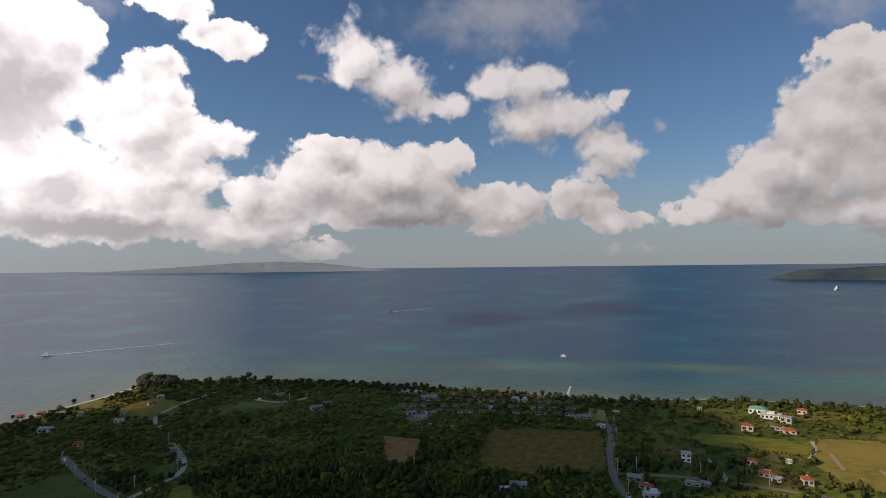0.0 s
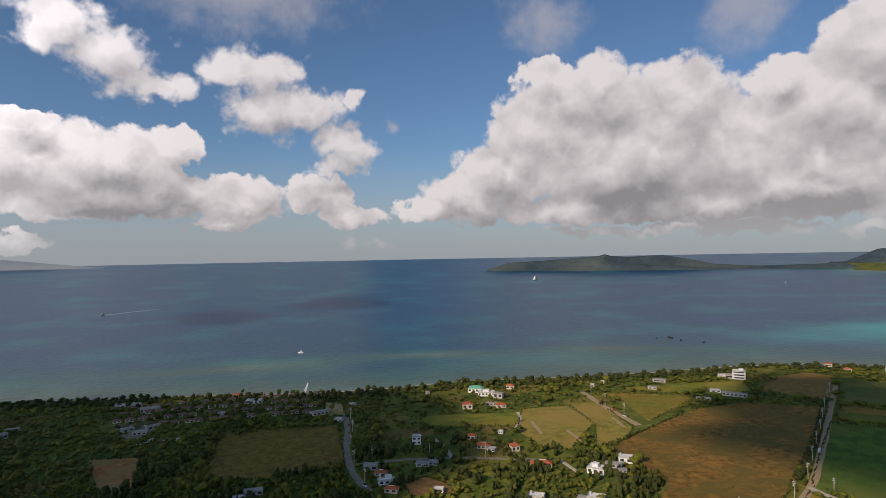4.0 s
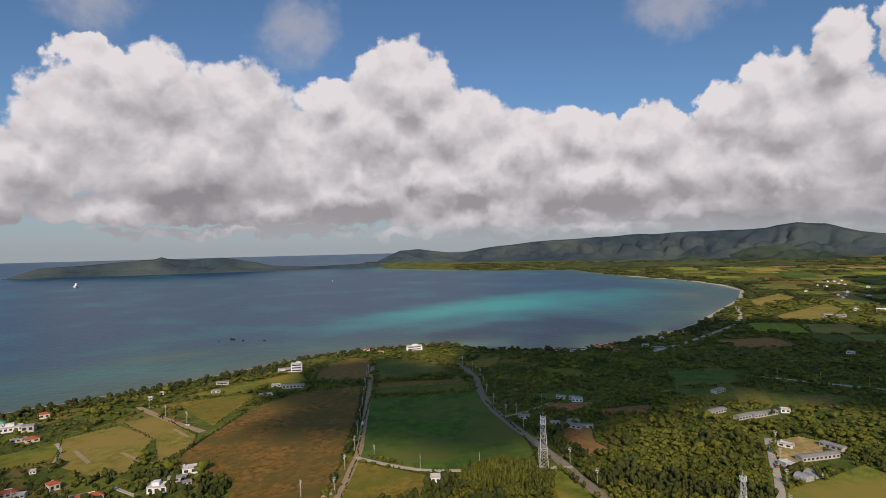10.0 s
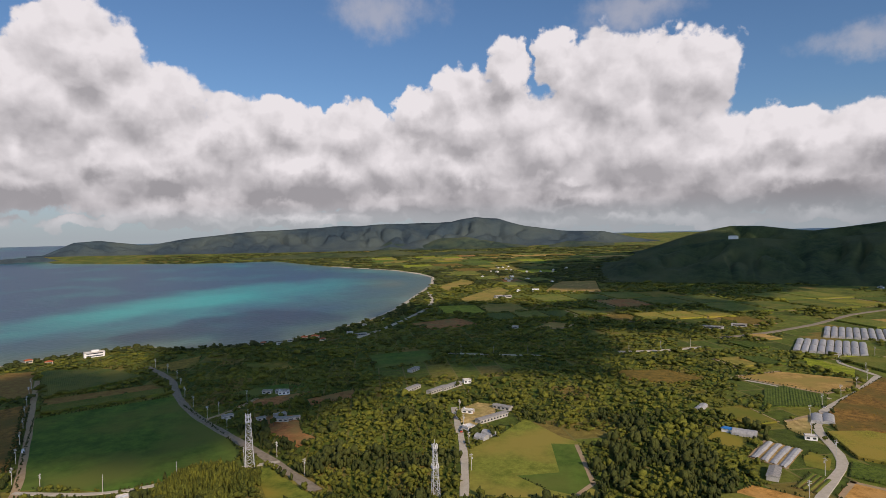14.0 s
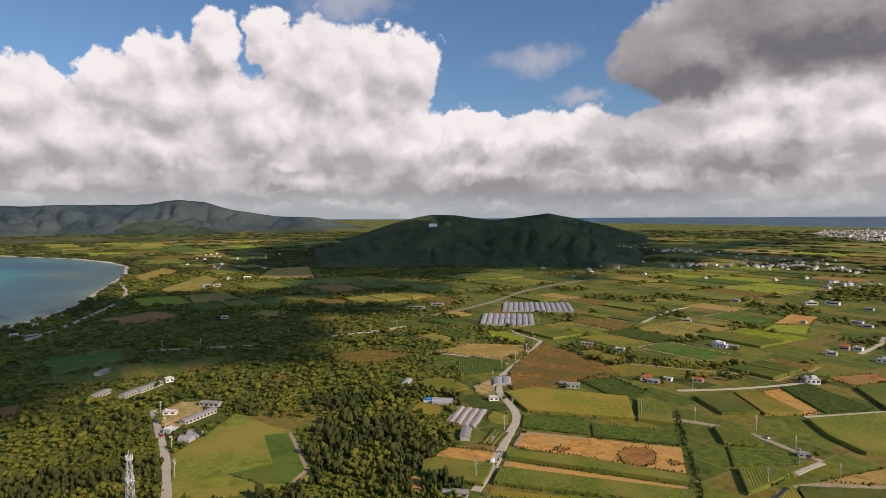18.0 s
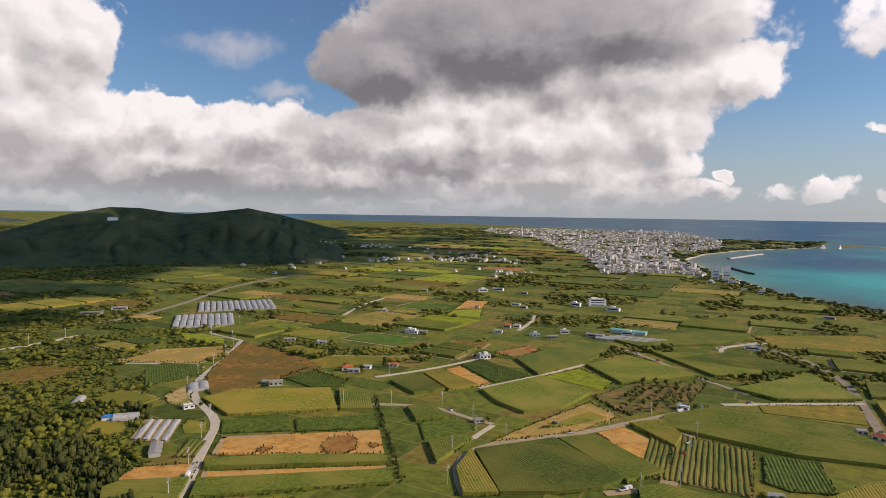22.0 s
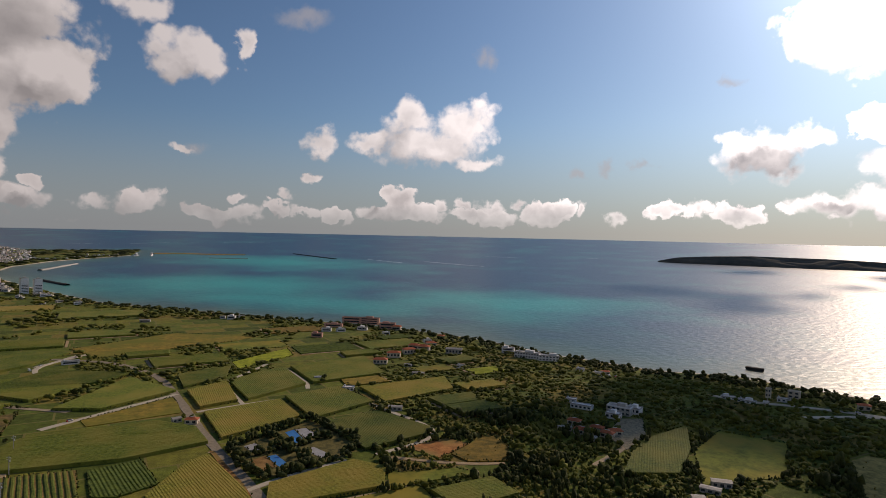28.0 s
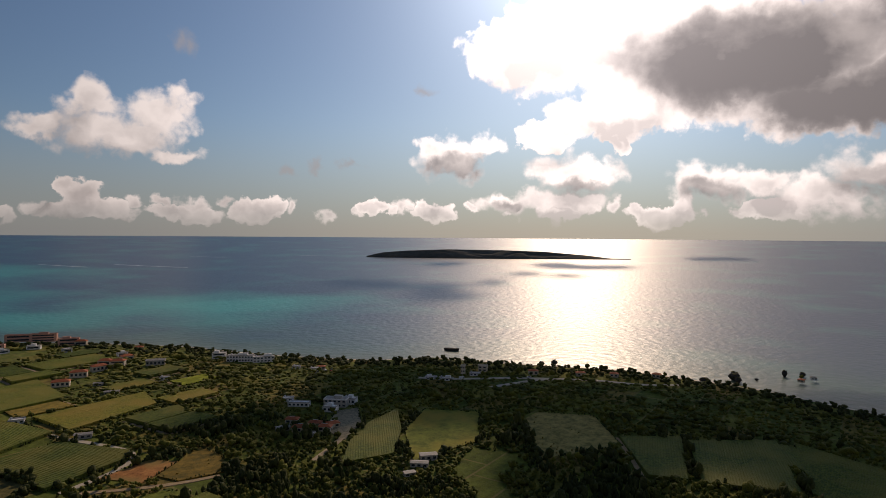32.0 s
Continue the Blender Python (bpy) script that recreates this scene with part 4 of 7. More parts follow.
def vault(bm, w, d, z0, rise, n=10):
    """A barrel roof along the length."""
    rows = []
    for k in range(n + 1):
        a = math.pi * k / n
        rows.append([bm.verts.new((x, -math.cos(a) * d / 2, z0 + math.sin(a) * rise)) for x in (-w / 2, w / 2)])
    for p, q in zip(rows, rows[1:]):
        bm.faces.new((p[0], p[1], q[1], q[0]))
    for e in (0, 1):
        bm.faces.new([r[e] for r in (rows if e == 0 else rows[::-1])])


def house(kind, x, y, w, d, h, turn):
    wall, roof, words = LOOKS[kind]
    if math.hypot(x, y) < 1770 and kind != "tunnel":
        k = {"pink": 0.56, "hall": 0.45, "grey_block": 0.66}.get(kind, 0.70)
        w, d, h = w * (0.95 if kind == "pink" else k), d * k, h * k
    YARDS.append((x, y, max(w, d) * 0.62))
    rng = random.Random(int(x * 7 + y * 13))
    far = math.hypot(x, y)
    base = new({"metal": "shed", "tunnel": "greenhouse", "blue": "shed", "hall": "sports_hall", "green": "hall", "pink": "hotel", "grey_block": "hospital"}.get(kind, "house"))
    side = {"flat": "among garden trees", "red": "in a walled garden", "brown": "in a resort row", "metal": "on a farm yard"}.get(kind, "above the fields")
    tagged(base, words + " " + side, "greenhouse" if kind == "tunnel" else "building")
    bm = bmesh.new()
    if kind == "tunnel":
        h *= 0.7
        box(bm, -w / 2, -d / 2, -0.4, w / 2, d / 2, h * 0.35)
        part("wall", bm, wall, base)
        bm = bmesh.new()
        vault(bm, w, d, h * 0.35, h * 0.65)
        part("roof", bm, roof, base)
    else:
        box(bm, -w / 2, -d / 2, -0.5, w / 2, d / 2, h)
        if kind in ("flat", "pink", "grey_block") and w > 11 and rng.random() < 0.7:
            c = rng.uniform(-w * 0.2, w * 0.2)
            box(bm, c - w * 0.18, -d * 0.25, h + 0.01, c + w * 0.18, d * 0.3, h + 2.6)
        part("wall", bm, wall, base)
        bm = bmesh.new()
        if kind in ("red", "brown", "green", "blue"):
            hip(bm, w, d, h, d * 0.27)
        elif kind == "metal":
            hip(bm, w, d, h, d * 0.16, 0.4, w + 0.7)
        elif kind in ("hall", "teal"):
            vault(bm, w + 1, d + 1, h, d * 0.18)
        else:
            box(bm, -w / 2 - 0.35, -d / 2 - 0.35, h - 0.25, w / 2 + 0.35, d / 2 + 0.35, h - 0.02)
            for x0, y0, x1, y1 in ((-w / 2, -d / 2, w / 2, -d / 2 + 0.2), (-w / 2, d / 2 - 0.2, w / 2, d / 2), (-w / 2, -d / 2 + 0.2, -w / 2 + 0.2, d / 2 - 0.2), (w / 2 - 0.2, -d / 2 + 0.2, w / 2, d / 2 - 0.2)):
                box(bm, x0, y0, h, x1, y1, h + 0.7)
        top = part("roof", bm, roof, base)
        if kind == "flat" and far < 800 and w > 8:
            bm = bmesh.new()
            bmesh.ops.create_cone(bm, cap_ends=True, segments=10, radius1=0.8, radius2=0.7, depth=1.7, matrix=Matrix.Translation((-w * 0.36, d * 0.25, h + 0.83)))
            part("water_tank", bm, STEEL, top, "round steel water tank")
        elif kind in ("red", "brown") and far < 500:
            bm = bmesh.new()
            beam(bm, (-max(0.6, (w - d) / 2), 0, h + d * 0.27 + 0.08), (max(0.6, (w - d) / 2), 0, h + d * 0.27 + 0.08), 0.35)
            part("ridge_tiles", bm, WHITE, top, "white mortared ridge tiles")
        floors = max(1, int(h / 3.1))
        cols = max(2, int(w / (3.4 if far < 820 else 5.5)))
        rows = [(s, k, fl) for s in (-1, 1) for k in range(cols) for fl in range(floors)] if kind not in ("hall", "blue", "teal") else []
        if far > 750:
            cols, rows = 1, [(s, 0, fl) for s in (-1, 1) for fl in range(floors)] if rows else []
        for s, k, fl in rows:
            o = new("window", WINDOW)
            o.parent = base
            ww = w / cols * (0.55 if cols > 1 else 0.8)
            o.matrix_basis = Matrix.LocRotScale((-w / 2 + w * (k + 0.5) / cols, s * (d / 2 + 0.01), h * (fl + 0.55) / floors), None, (ww, 1, h / floors * 0.45))
        if far < 900 and kind not in ("pink", "grey_block"):
            bm = bmesh.new()
            box(bm, w / 2 - 0.03, -0.6, 0, w / 2 + 0.05, 0.6, 2.05)
            part("door", bm, BROWNTILE, base)
    set_down(base, x, y, turn)
    return base


def beach():
    """Pale sand along the near shoreline."""
    ring = COAST[-16:] + COAST[:31]
    fine = []
    for a, b in zip(ring, ring[1:]):
        k = max(1, int(math.hypot(b[0] - a[0], b[1] - a[1]) / 14))
        fine += [Vector(a).lerp(Vector(b), j / k) for j in range(k)]
    for _ in range(4):
        fine = [fine[0]] + [(p + q * 2 + r) / 4 for p, q, r in zip(fine, fine[1:], fine[2:])] + [fine[-1]]
    v, f = [], []
    for i, p in enumerate(fine):
        d = (fine[min(i + 1, len(fine) - 1)] - fine[max(i - 1, 0)]).normalized()
        n = Vector((d.y, -d.x))
        wide = 7 + 9 * max(0, noise.noise(Vector((p.x / 160, p.y / 160, 2))) + 0.25)
        for o, z in ((-2.0, SEA_Z - 0.1), (2.0, SEA_Z + 0.55), (wide, SEA_Z + 0.35 + wide * 0.13)):
            q = p + n * o
            v.append(tuple(drawn(q.x, q.y, z)[0]))
    for i in range(len(fine) - 1):
        for m in (0, 1):
            k = i * 3 + m
            f.append((k, k + 3, k + 4, k + 1))
    tagged(link_mesh("beach", v, f, BEACH), "narrow pale coral sand beach", "beach", kind="structure")


beach()

# ---- roads, fields and houses ----

# roads and tracks
road("pale", 3.5, [(-276, 744), (-292, 677), (-295, 615), (-261, 571)])
road("pale", 4, [(-208, 399), (-205, 421), (-190, 441), (-197, 471), (-217, 502), (-235, 528)])
road("asphalt", 6, [(-190, 375), (-209, 396), (-243, 425), (-274, 456), (-307, 494)])
road("asphalt", 5, [(154, 578), (143, 528), (129, 486), (119, 441), (114, 407), (117, 385)])
road("asphalt", 4, [(122, 439), (141, 438), (161, 434), (195, 420), (224, 403), (248, 386)])
road("pale", 3, [(193, 421), (200, 448), (200, 471)])
road("pale", 5, [(-215, 697), (-200, 681), (-169, 674), (-157, 706)])
road("pale", 3, [(305, 511), (298, 487), (281, 472), (267, 456)])
road("pale", 3, [(261, 379), (256, 360), (257, 352)])
road("earth", 6, [(412, 552), (391, 491), (374, 422)])
road("earth", 3, [(371, 454), (359, 423)])
road("earth", 3, [(299, 478), (285, 440)])
road("earth", 3, [(310, 438), (302, 404)])
road("asphalt", 7, [(730, 351), (691, 316), (645, 283), (594, 260), (533, 223), (500, 197), (453, 156), (416, 124), (395, 108), (372, 90), (359, 80)])
road("earth", 5, [(295, 229), (314, 236), (345, 252), (379, 267), (427, 296), (485, 330), (558, 375), (671, 442)])
road("pale", 4, [(280, 253), (298, 250), (312, 239)])
road("pale", 4, [(369, 264), (365, 236), (362, 209), (370, 186), (381, 170), (393, 151), (407, 132), (408, 114)])
road("earth", 4, [(509, 200), (532, 184), (572, 176)])
road("pale", 5, [(524, -7), (474, -8), (432, -10), (385, -9), (345, -6)])
road("pale", 8, [(895, 123), (972, 91), (1092, 56), (1228, 22), (1360, 10), (1582, 19)])
road("pale", 6, [(763, -9), (748, -59), (734, -121)])
road("pale", 8, [(744, -217), (743, -249), (749, -292), (758, -328)])
road("pale", 6, [(285, -156), (298, -171), (317, -191), (340, -211), (358, -229), (374, -248), (389, -255), (405, -259), (425, -262), (452, -276), (483, -301), (512, -338), (536, -370), (589, -426)])
road("pale", 4, [(588, -427), (626, -429), (665, -428), (672, -445), (677, -494)])
road("pale", 3, [(599, -285), (586, -298), (560, -314), (516, -331)])
road("asphalt", 9, [(819, -378), (849, -463), (910, -568), (998, -683), (1056, -803), (1099, -941), (1118, -1077)])
road("grey", 5, [(341, -315), (324, -337), (317, -352), (305, -349), (292, -355), (283, -372), (268, -370), (240, -356), (220, -361)])
road("pale", 4, [(217, -329), (221, -351), (219, -359)])
road("grey", 6, [(176, -258), (188, -266), (201, -280), (210, -301), (211, -318), (194, -339), (178, -361), (163, -383), (144, -420), (122, -466), (112, -479)])
road("earth", 9, [(112, -479), (103, -418), (96, -359), (93, -330)])
road("earth", 5, [(93, -330), (108, -320), (118, -304)])
road("pale", 4, [(368, -404), (357, -426), (343, -465), (334, -504), (328, -536)])
road("pale", 4, [(275, -431), (265, -459), (253, -495), (235, -565)])
road("grey", 5, [(246, -670), (195, -639), (144, -592), (109, -568), (85, -553)])
road("pale", 5, [(133, -704), (145, -730), (110, -798)])
road("pale", 5, [(371, -681), (386, -751), (408, -803)])
road("pale", 5, [(623, -624), (674, -723), (692, -794)])
road("asphalt", 7, [(148, -788), (100, -764), (66, -738), (33, -683), (16, -632), (5, -566), (-8, -479), (-18, -424), (-27, -379), (-33, -357), (-37, -341), (-37, -323)])
road("pale", 5, [(98, -510), (71, -532), (49, -550), (6, -583)])
road("pale", 4, [(-8, -520), (-43, -530), (-77, -537)])
road("pale", 4, [(-45, -530), (-35, -598), (-39, -623), (-64, -653), (-84, -686)])
road("pale", 4, [(-99, -661), (-112, -580), (-106, -565)])
road("pale", 4, [(-29, -350), (-39, -359), (-64, -367), (-94, -377)])
road("pale", 4, [(-115, -380), (-148, -389), (-170, -401), (-176, -411), (-170, -431), (-159, -459), (-147, -490), (-141, -534)])
road("earth", 4, [(-117, -376), (-146, -354), (-171, -338), (-188, -336)])
road("pale", 5, [(142, -741), (92, -815), (9, -823), (-60, -858)])
road("pale", 6, [(-458, -421), (-471, -390), (-508, -361), (-542, -319), (-570, -276)])
road("grey", 4, [(-312, -353), (-274, -325), (-253, -321), (-241, -313)])
road("earth", 3, [(-415, -181), (-382, -156), (-353, -137)])
road("pale", 6, [(-476, -338), (-539, -319), (-572, -276), (-582, -228), (-609, -200)])

# fields, lawns and bare lots
field("cane_dark", [(-473, -81), (-273, 447), (-202, 371), (-427, -64)])
field("cane_dark", [(-471, -103), (-473, -81), (-427, -62), (-445, -99)])
field("grass", [(-187, 419), (-179, 429), (-155, 385), (-175, 379)])
field("earth", [(141, 386), (159, 393), (167, 377), (165, 357), (138, 367)])
field("meadow_dark", [(40, 559), (138, 549), (126, 486), (116, 441), (58, 439), (20, 459)])
field("lot", [(-27, 582), (-6, 626), (-24, 637), (-39, 605)])
field("red_earth", [(-56, 543), (-21, 532), (-23, 463), (-43, 463)])
field("sand", [(148, 643), (163, 625), (155, 582), (138, 587)])
field("olive", [(-353, 652), (-338, 711), (-288, 688), (-279, 627), (-325, 614)])
field("grass", [(198, 518), (226, 540), (304, 508), (294, 483), (272, 474), (240, 492)])
field("hay", [(315, 519), (360, 510), (344, 446), (281, 395), (269, 412), (272, 459)])
field("hay", [(366, 515), (395, 504), (364, 418), (339, 399), (303, 391), (341, 440)])
field("olive", [(419, 544), (493, 488), (485, 469), (391, 428), (417, 489)])
field("grass", [(460, 547), (515, 536), (607, 509), (571, 470), (523, 477), (499, 494)])
field("meadow", [(303, 382), (383, 413), (456, 438), (520, 435), (571, 385), (470, 327), (384, 280), (323, 252), (289, 238), (255, 276), (300, 314), (310, 364)])
field("ochre_weedy", [(577, 463), (659, 508), (714, 504), (718, 476), (602, 404)])
field("cane_dark", [(715, 466), (715, 388), (669, 326), (593, 388)])
field("ochre_weedy", [(589, 384), (639, 304), (619, 285), (563, 369)])
field("cane_dark", [(559, 367), (615, 282), (594, 271), (537, 354)])
field("grass_deep", [(525, 352), (587, 261), (551, 235), (470, 173), (427, 145), (401, 146), (366, 202), (372, 232), (373, 265), (431, 299)])
field("olive", [(362, 259), (360, 229), (358, 202), (329, 185), (298, 227)])
field("grass", [(396, 127), (398, 118), (366, 93), (343, 73), (340, 103)])
field("olive", [(731, 348), (790, 309), (731, 293), (697, 304)])
field("olive", [(731, 235), (734, 186), (697, 170), (701, 216)])
field("grass_deep", [(764, 92), (790, 17), (724, 8), (686, 76)])
field("red_earth", [(564, 127), (595, 89), (568, 81), (544, 120)])
field("red_earth", [(513, 162), (515, 126), (467, 111), (455, 98), (434, 108), (474, 141)])
field("grass_deep", [(593, 211), (626, 164), (614, 139), (578, 178)])
field("red_earth", [(593, 129), (568, 175), (545, 188), (547, 148)])
field("lawn", [(420, -14), (445, -35), (486, -63), (440, -82), (424, -95), (337, -83), (345, -9)])
field("grass_deep", [(427, -72), (423, -91), (356, -85), (340, -71), (352, -53), (372, -40), (375, -67)])
field("sand", [(516, -8), (537, -28), (526, -50), (505, -40), (446, -14)])
field("hay", [(1384, -46), (1691, -170), (1536, -192), (1319, -108)])
field("tan", [(1517, -267), (1814, -366), (1816, -479), (1478, -402)])
field("hay", [(1731, -2), (2002, -86), (1846, -124), (1600, -34)])
field("red_earth", [(1027, 49), (1082, -34), (1001, -65), (954, 11)])
field("tan", [(943, -148), (1006, -184), (974, -221), (926, -185)])
field("meadow_dark", [(645, -182), (640, -237), (596, -260), (583, -217), (605, -183)])
field("cane_light", [(430, -271), (428, -300), (371, -351), (328, -316), (381, -259)])
field("cane", [(365, -355), (329, -353), (307, -332), (326, -317)])
field("crop", [(377, -252), (343, -282), (322, -266), (355, -235)])
field("crop", [(338, -284), (298, -324), (279, -306), (318, -268)])
field("ochre", [(350, -232), (318, -263), (276, -304), (247, -275), (329, -210)])
field("cane", [(322, -202), (291, -236), (241, -270), (235, -264), (314, -195)])
field("ochre", [(312, -193), (234, -262), (229, -258), (305, -187)])
field("cane", [(303, -184), (227, -257), (215, -245), (287, -169)])
field("grass", [(283, -165), (249, -204), (247, -202), (274, -157)])
field("damp", [(288, -261), (292, -274), (287, -284), (277, -283), (265, -269), (265, -258), (273, -252)])
field("damp", [(312, -230), (314, -237), (308, -239), (306, -231)])
field("damp", [(263, -278), (264, -285), (257, -284), (257, -277)])
field("ochre", [(340, -160), (348, -173), (324, -198), (308, -184), (333, -158)])
field("cane", [(333, -148), (333, -158), (308, -182), (288, -162), (317, -139)])
field("ochre", [(319, -133), (312, -139), (298, -130), (299, -124)])
field("beds", [(391, -193), (421, -220), (400, -235), (369, -206)])
field("rows", [(343, -194), (363, -217), (352, -222), (333, -202)])
field("grass", [(387, -227), (397, -238), (383, -243), (365, -230), (374, -221)])
field("grass", [(429, -183), (446, -200), (422, -211), (401, -192)])
field("sand", [(462, -258), (480, -297), (452, -276), (422, -253), (443, -250)])
field("meadow", [(465, -291), (509, -335), (582, -425), (467, -412), (426, -394), (431, -349), (426, -321), (433, -282)])
field("crop", [(551, -292), (562, -316), (523, -332), (495, -313), (499, -263)])
field("tan", [(603, -294), (535, -337), (550, -375), (579, -399), (618, -347)])
field("lime", [(681, -407), (660, -421), (620, -425), (588, -402), (640, -389)])
field("lime", [(687, -459), (678, -491), (668, -446), (666, -433)])
field("crop", [(429, -352), (427, -384), (379, -377), (370, -363), (390, -345)])
field("olive", [(463, -388), (457, -440), (412, -473), (364, -513), (396, -455), (426, -397)])
field("cane_dark", [(346, -399), (339, -434), (294, -408), (307, -382)])
field("cane_light", [(339, -438), (334, -459), (278, -435), (291, -409)])
field("ochre", [(333, -462), (329, -484), (275, -451), (277, -434)])
field("crop", [(331, -488), (328, -520), (258, -492), (271, -453)])
field("cane", [(269, -425), (247, -495), (192, -476), (194, -428), (213, -394), (242, -404)])
field("lime", [(247, -499), (232, -546), (190, -521), (188, -490)])
field("cane", [(231, -561), (209, -624), (131, -588), (181, -517)])
field("cane_dark", [(298, -540), (281, -672), (236, -659), (236, -581), (253, -499)])
field("cane_dark", [(257, -700), (168, -833), (119, -812), (149, -746), (214, -677)])
field("cane", [(193, -658), (102, -713), (84, -626), (120, -595)])
field("tan", [(204, -329), (197, -381), (184, -450), (154, -431), (164, -386)])
field("grass", [(191, -371), (176, -430), (160, -424), (173, -394)])
field("grove", [(187, -467), (174, -529), (121, -566), (120, -488), (147, -440), (163, -449)])
field("cane_dark", [(204, -311), (172, -359), (114, -326), (120, -307), (138, -287), (162, -269)])
field("cane", [(170, -360), (154, -381), (99, -349), (112, -323)])
field("ochre", [(154, -389), (145, -412), (105, -388), (98, -357), (103, -344)])
field("cane_light", [(142, -418), (125, -441), (106, -417), (104, -393)])
field("cane_light", [(198, -281), (206, -310), (162, -268), (177, -256)])
field("cane", [(290, -352), (279, -367), (251, -352), (266, -332)])
field("crop", [(263, -331), (246, -351), (224, -344), (240, -307)])
field("cane", [(236, -305), (217, -329), (213, -300), (212, -281)])
field("ochre", [(532, -777), (568, -869), (533, -881), (502, -809)])
field("lime", [(509, -717), (526, -768), (496, -800), (460, -736)])
field("red_earth", [(332, -557), (318, -607), (295, -590), (305, -548)])
field("rows", [(126, -419), (62, -417), (53, -346), (111, -339)])
field("cane", [(126, -451), (105, -487), (21, -501), (-6, -476), (-13, -439), (38, -423), (124, -426)])
field("crop", [(56, -412), (28, -422), (16, -377), (37, -366), (50, -370)])
field("cane_light", [(23, -359), (0, -405), (-12, -413), (-28, -350), (-32, -323), (12, -316)])
field("cane", [(105, -319), (95, -331), (66, -331), (47, -336), (40, -310), (95, -296)])
field("ochre", [(40, -332), (31, -342), (12, -319), (23, -314)])
field("red_earth", [(-13, -424), (-16, -423), (-29, -360), (-31, -343), (-27, -345)])
field("cane_light", [(-38, -333), (-42, -353), (-97, -372), (-113, -354), (-103, -326), (-38, -323)])
field("grass", [(-112, -347), (-153, -341), (-166, -328), (-106, -326)])
field("plot", [(-24, -423), (-89, -468), (-108, -411), (-94, -383), (-40, -364), (-32, -385)])
field("cane_light", [(-13, -513), (-75, -531), (-83, -477), (-22, -444)])
field("cane", [(-81, -541), (-134, -558), (-149, -499), (-91, -468)])
field("cane_dark", [(-96, -455), (-144, -471), (-169, -417), (-160, -403), (-110, -389)])
field("red_earth", [(-138, -386), (-172, -394), (-183, -377), (-152, -360)])
field("meadow_dark", [(-162, -363), (-205, -390), (-206, -363), (-193, -338), (-167, -346)])
field("cane_light", [(-152, -550), (-245, -563), (-234, -517), (-159, -494)])
field("cane", [(-40, -611), (-74, -646), (-99, -655), (-107, -580), (-50, -541)])
field("cane_light", [(-2, -588), (-38, -613), (-41, -541), (-11, -529)])
field("cane_dark", [(6, -656), (-47, -680), (-38, -630), (1, -602)])
field("cane", [(-106, -660), (-196, -689), (-192, -599), (-115, -582)])
field("lime", [(-50, -708), (-121, -772), (-120, -725), (-54, -668)])
field("olive", [(124, -840), (9, -931), (-97, -870), (-59, -841), (88, -775)])
field("cane_dark", [(169, -640), (125, -716), (50, -678), (74, -642)])
field("cane", [(98, -561), (48, -658), (7, -591), (63, -548)])
field("olive", [(74, -525), (10, -573), (5, -545), (4, -522), (68, -507)])
field("grass", [(-324, -310), (-377, -336), (-401, -297), (-344, -253), (-307, -260), (-269, -247)])
field("cane_dark", [(-317, -341), (-358, -350), (-322, -311), (-280, -279), (-247, -292), (-280, -321)])
field("meadow_pale", [(-411, -257), (-432, -259), (-453, -218), (-400, -171), (-339, -201)])
field("lot", [(-287, -359), (-325, -388), (-343, -382), (-317, -350), (-281, -328)])
field("cane_dark", [(-414, -179), (-442, -144), (-365, -114), (-356, -135)])
field("cane_dark", [(-438, -138), (-478, -89), (-388, -58), (-366, -106)])
field("cane_dark", [(-482, -78), (-275, 448), (-209, 385), (-390, -53)])

# houses, halls and sheds
house("flat", -319, 601, 12, 9, 4, 19)
house("flat", -370, 569, 18, 11, 5, 24)
house("red", -312, 523, 11, 9, 4, 22)
house("red", -263, 485, 10, 8, 4, 19)
house("flat", -210, 488, 6, 5, 3, 14)
house("flat", -329, 711, 11, 8, 4, 16)
house("red", -322, 675, 12, 9, 4, 43)
house("flat", -332, 635, 9, 7, 3, 27)
house("flat", -396, 635, 9, 8, 4, 23)
house("flat", -377, 635, 8, 7, 3, 31)
house("flat", -361, 700, 9, 6, 3, 27)
house("red", -430, 622, 9, 8, 4, 25)
house("red", -417, 634, 10, 8, 4, 16)
house("flat", -727, -103, 8, 7, 3, 116)
house("red", -708, -111, 8, 7, 3, 81)
house("red", -278, 723, 10, 8, 3, 12)
house("metal", -135, 646, 18, 11, 5, 30)
house("metal", -128, 666, 14, 8, 4, -7)
house("metal", -193, 718, 16, 8, 3, 6)
house("metal", -224, 505, 8, 6, 3, 5)
house("metal", -17, 687, 26, 12, 6, -7)
house("flat", -46, 719, 14, 10, 5, 3)
house("flat", -31, 716, 12, 9, 5, -16)
house("flat", 82, 674, 24, 12, 5, -16)
house("metal", 133, 596, 22, 12, 4, 6)
house("flat", 40, 672, 10, 8, 4, -3)
house("flat", 48, 640, 8, 7, 3, -22)
house("red", 69, 719, 12, 8, 3, -15)
house("flat", 171, 614, 10, 7, 3, -33)
house("flat", 144, 564, 11, 8, 3, -33)
house("flat", 182, 465, 10, 9, 9, -21)
house("metal", 131, 425, 14, 9, 5, -26)
house("red", 134, 411, 12, 8, 3, -36)
house("flat", 132, 394, 16, 8, 4, -10)
house("red", 130, 378, 12, 7, 4, -37)
house("metal", 167, 415, 14, 8, 3, -31)
house("metal", 175, 414, 9, 8, 3, -41)
house("red", 269, 547, 14, 11, 7, -26)
house("green", 310, 608, 22, 14, 7, -36)
house("flat", 312, 587, 26, 12, 6, -28)
house("metal", 296, 547, 16, 6, 4, -28)
house("red", 301, 537, 14, 10, 4, -20)
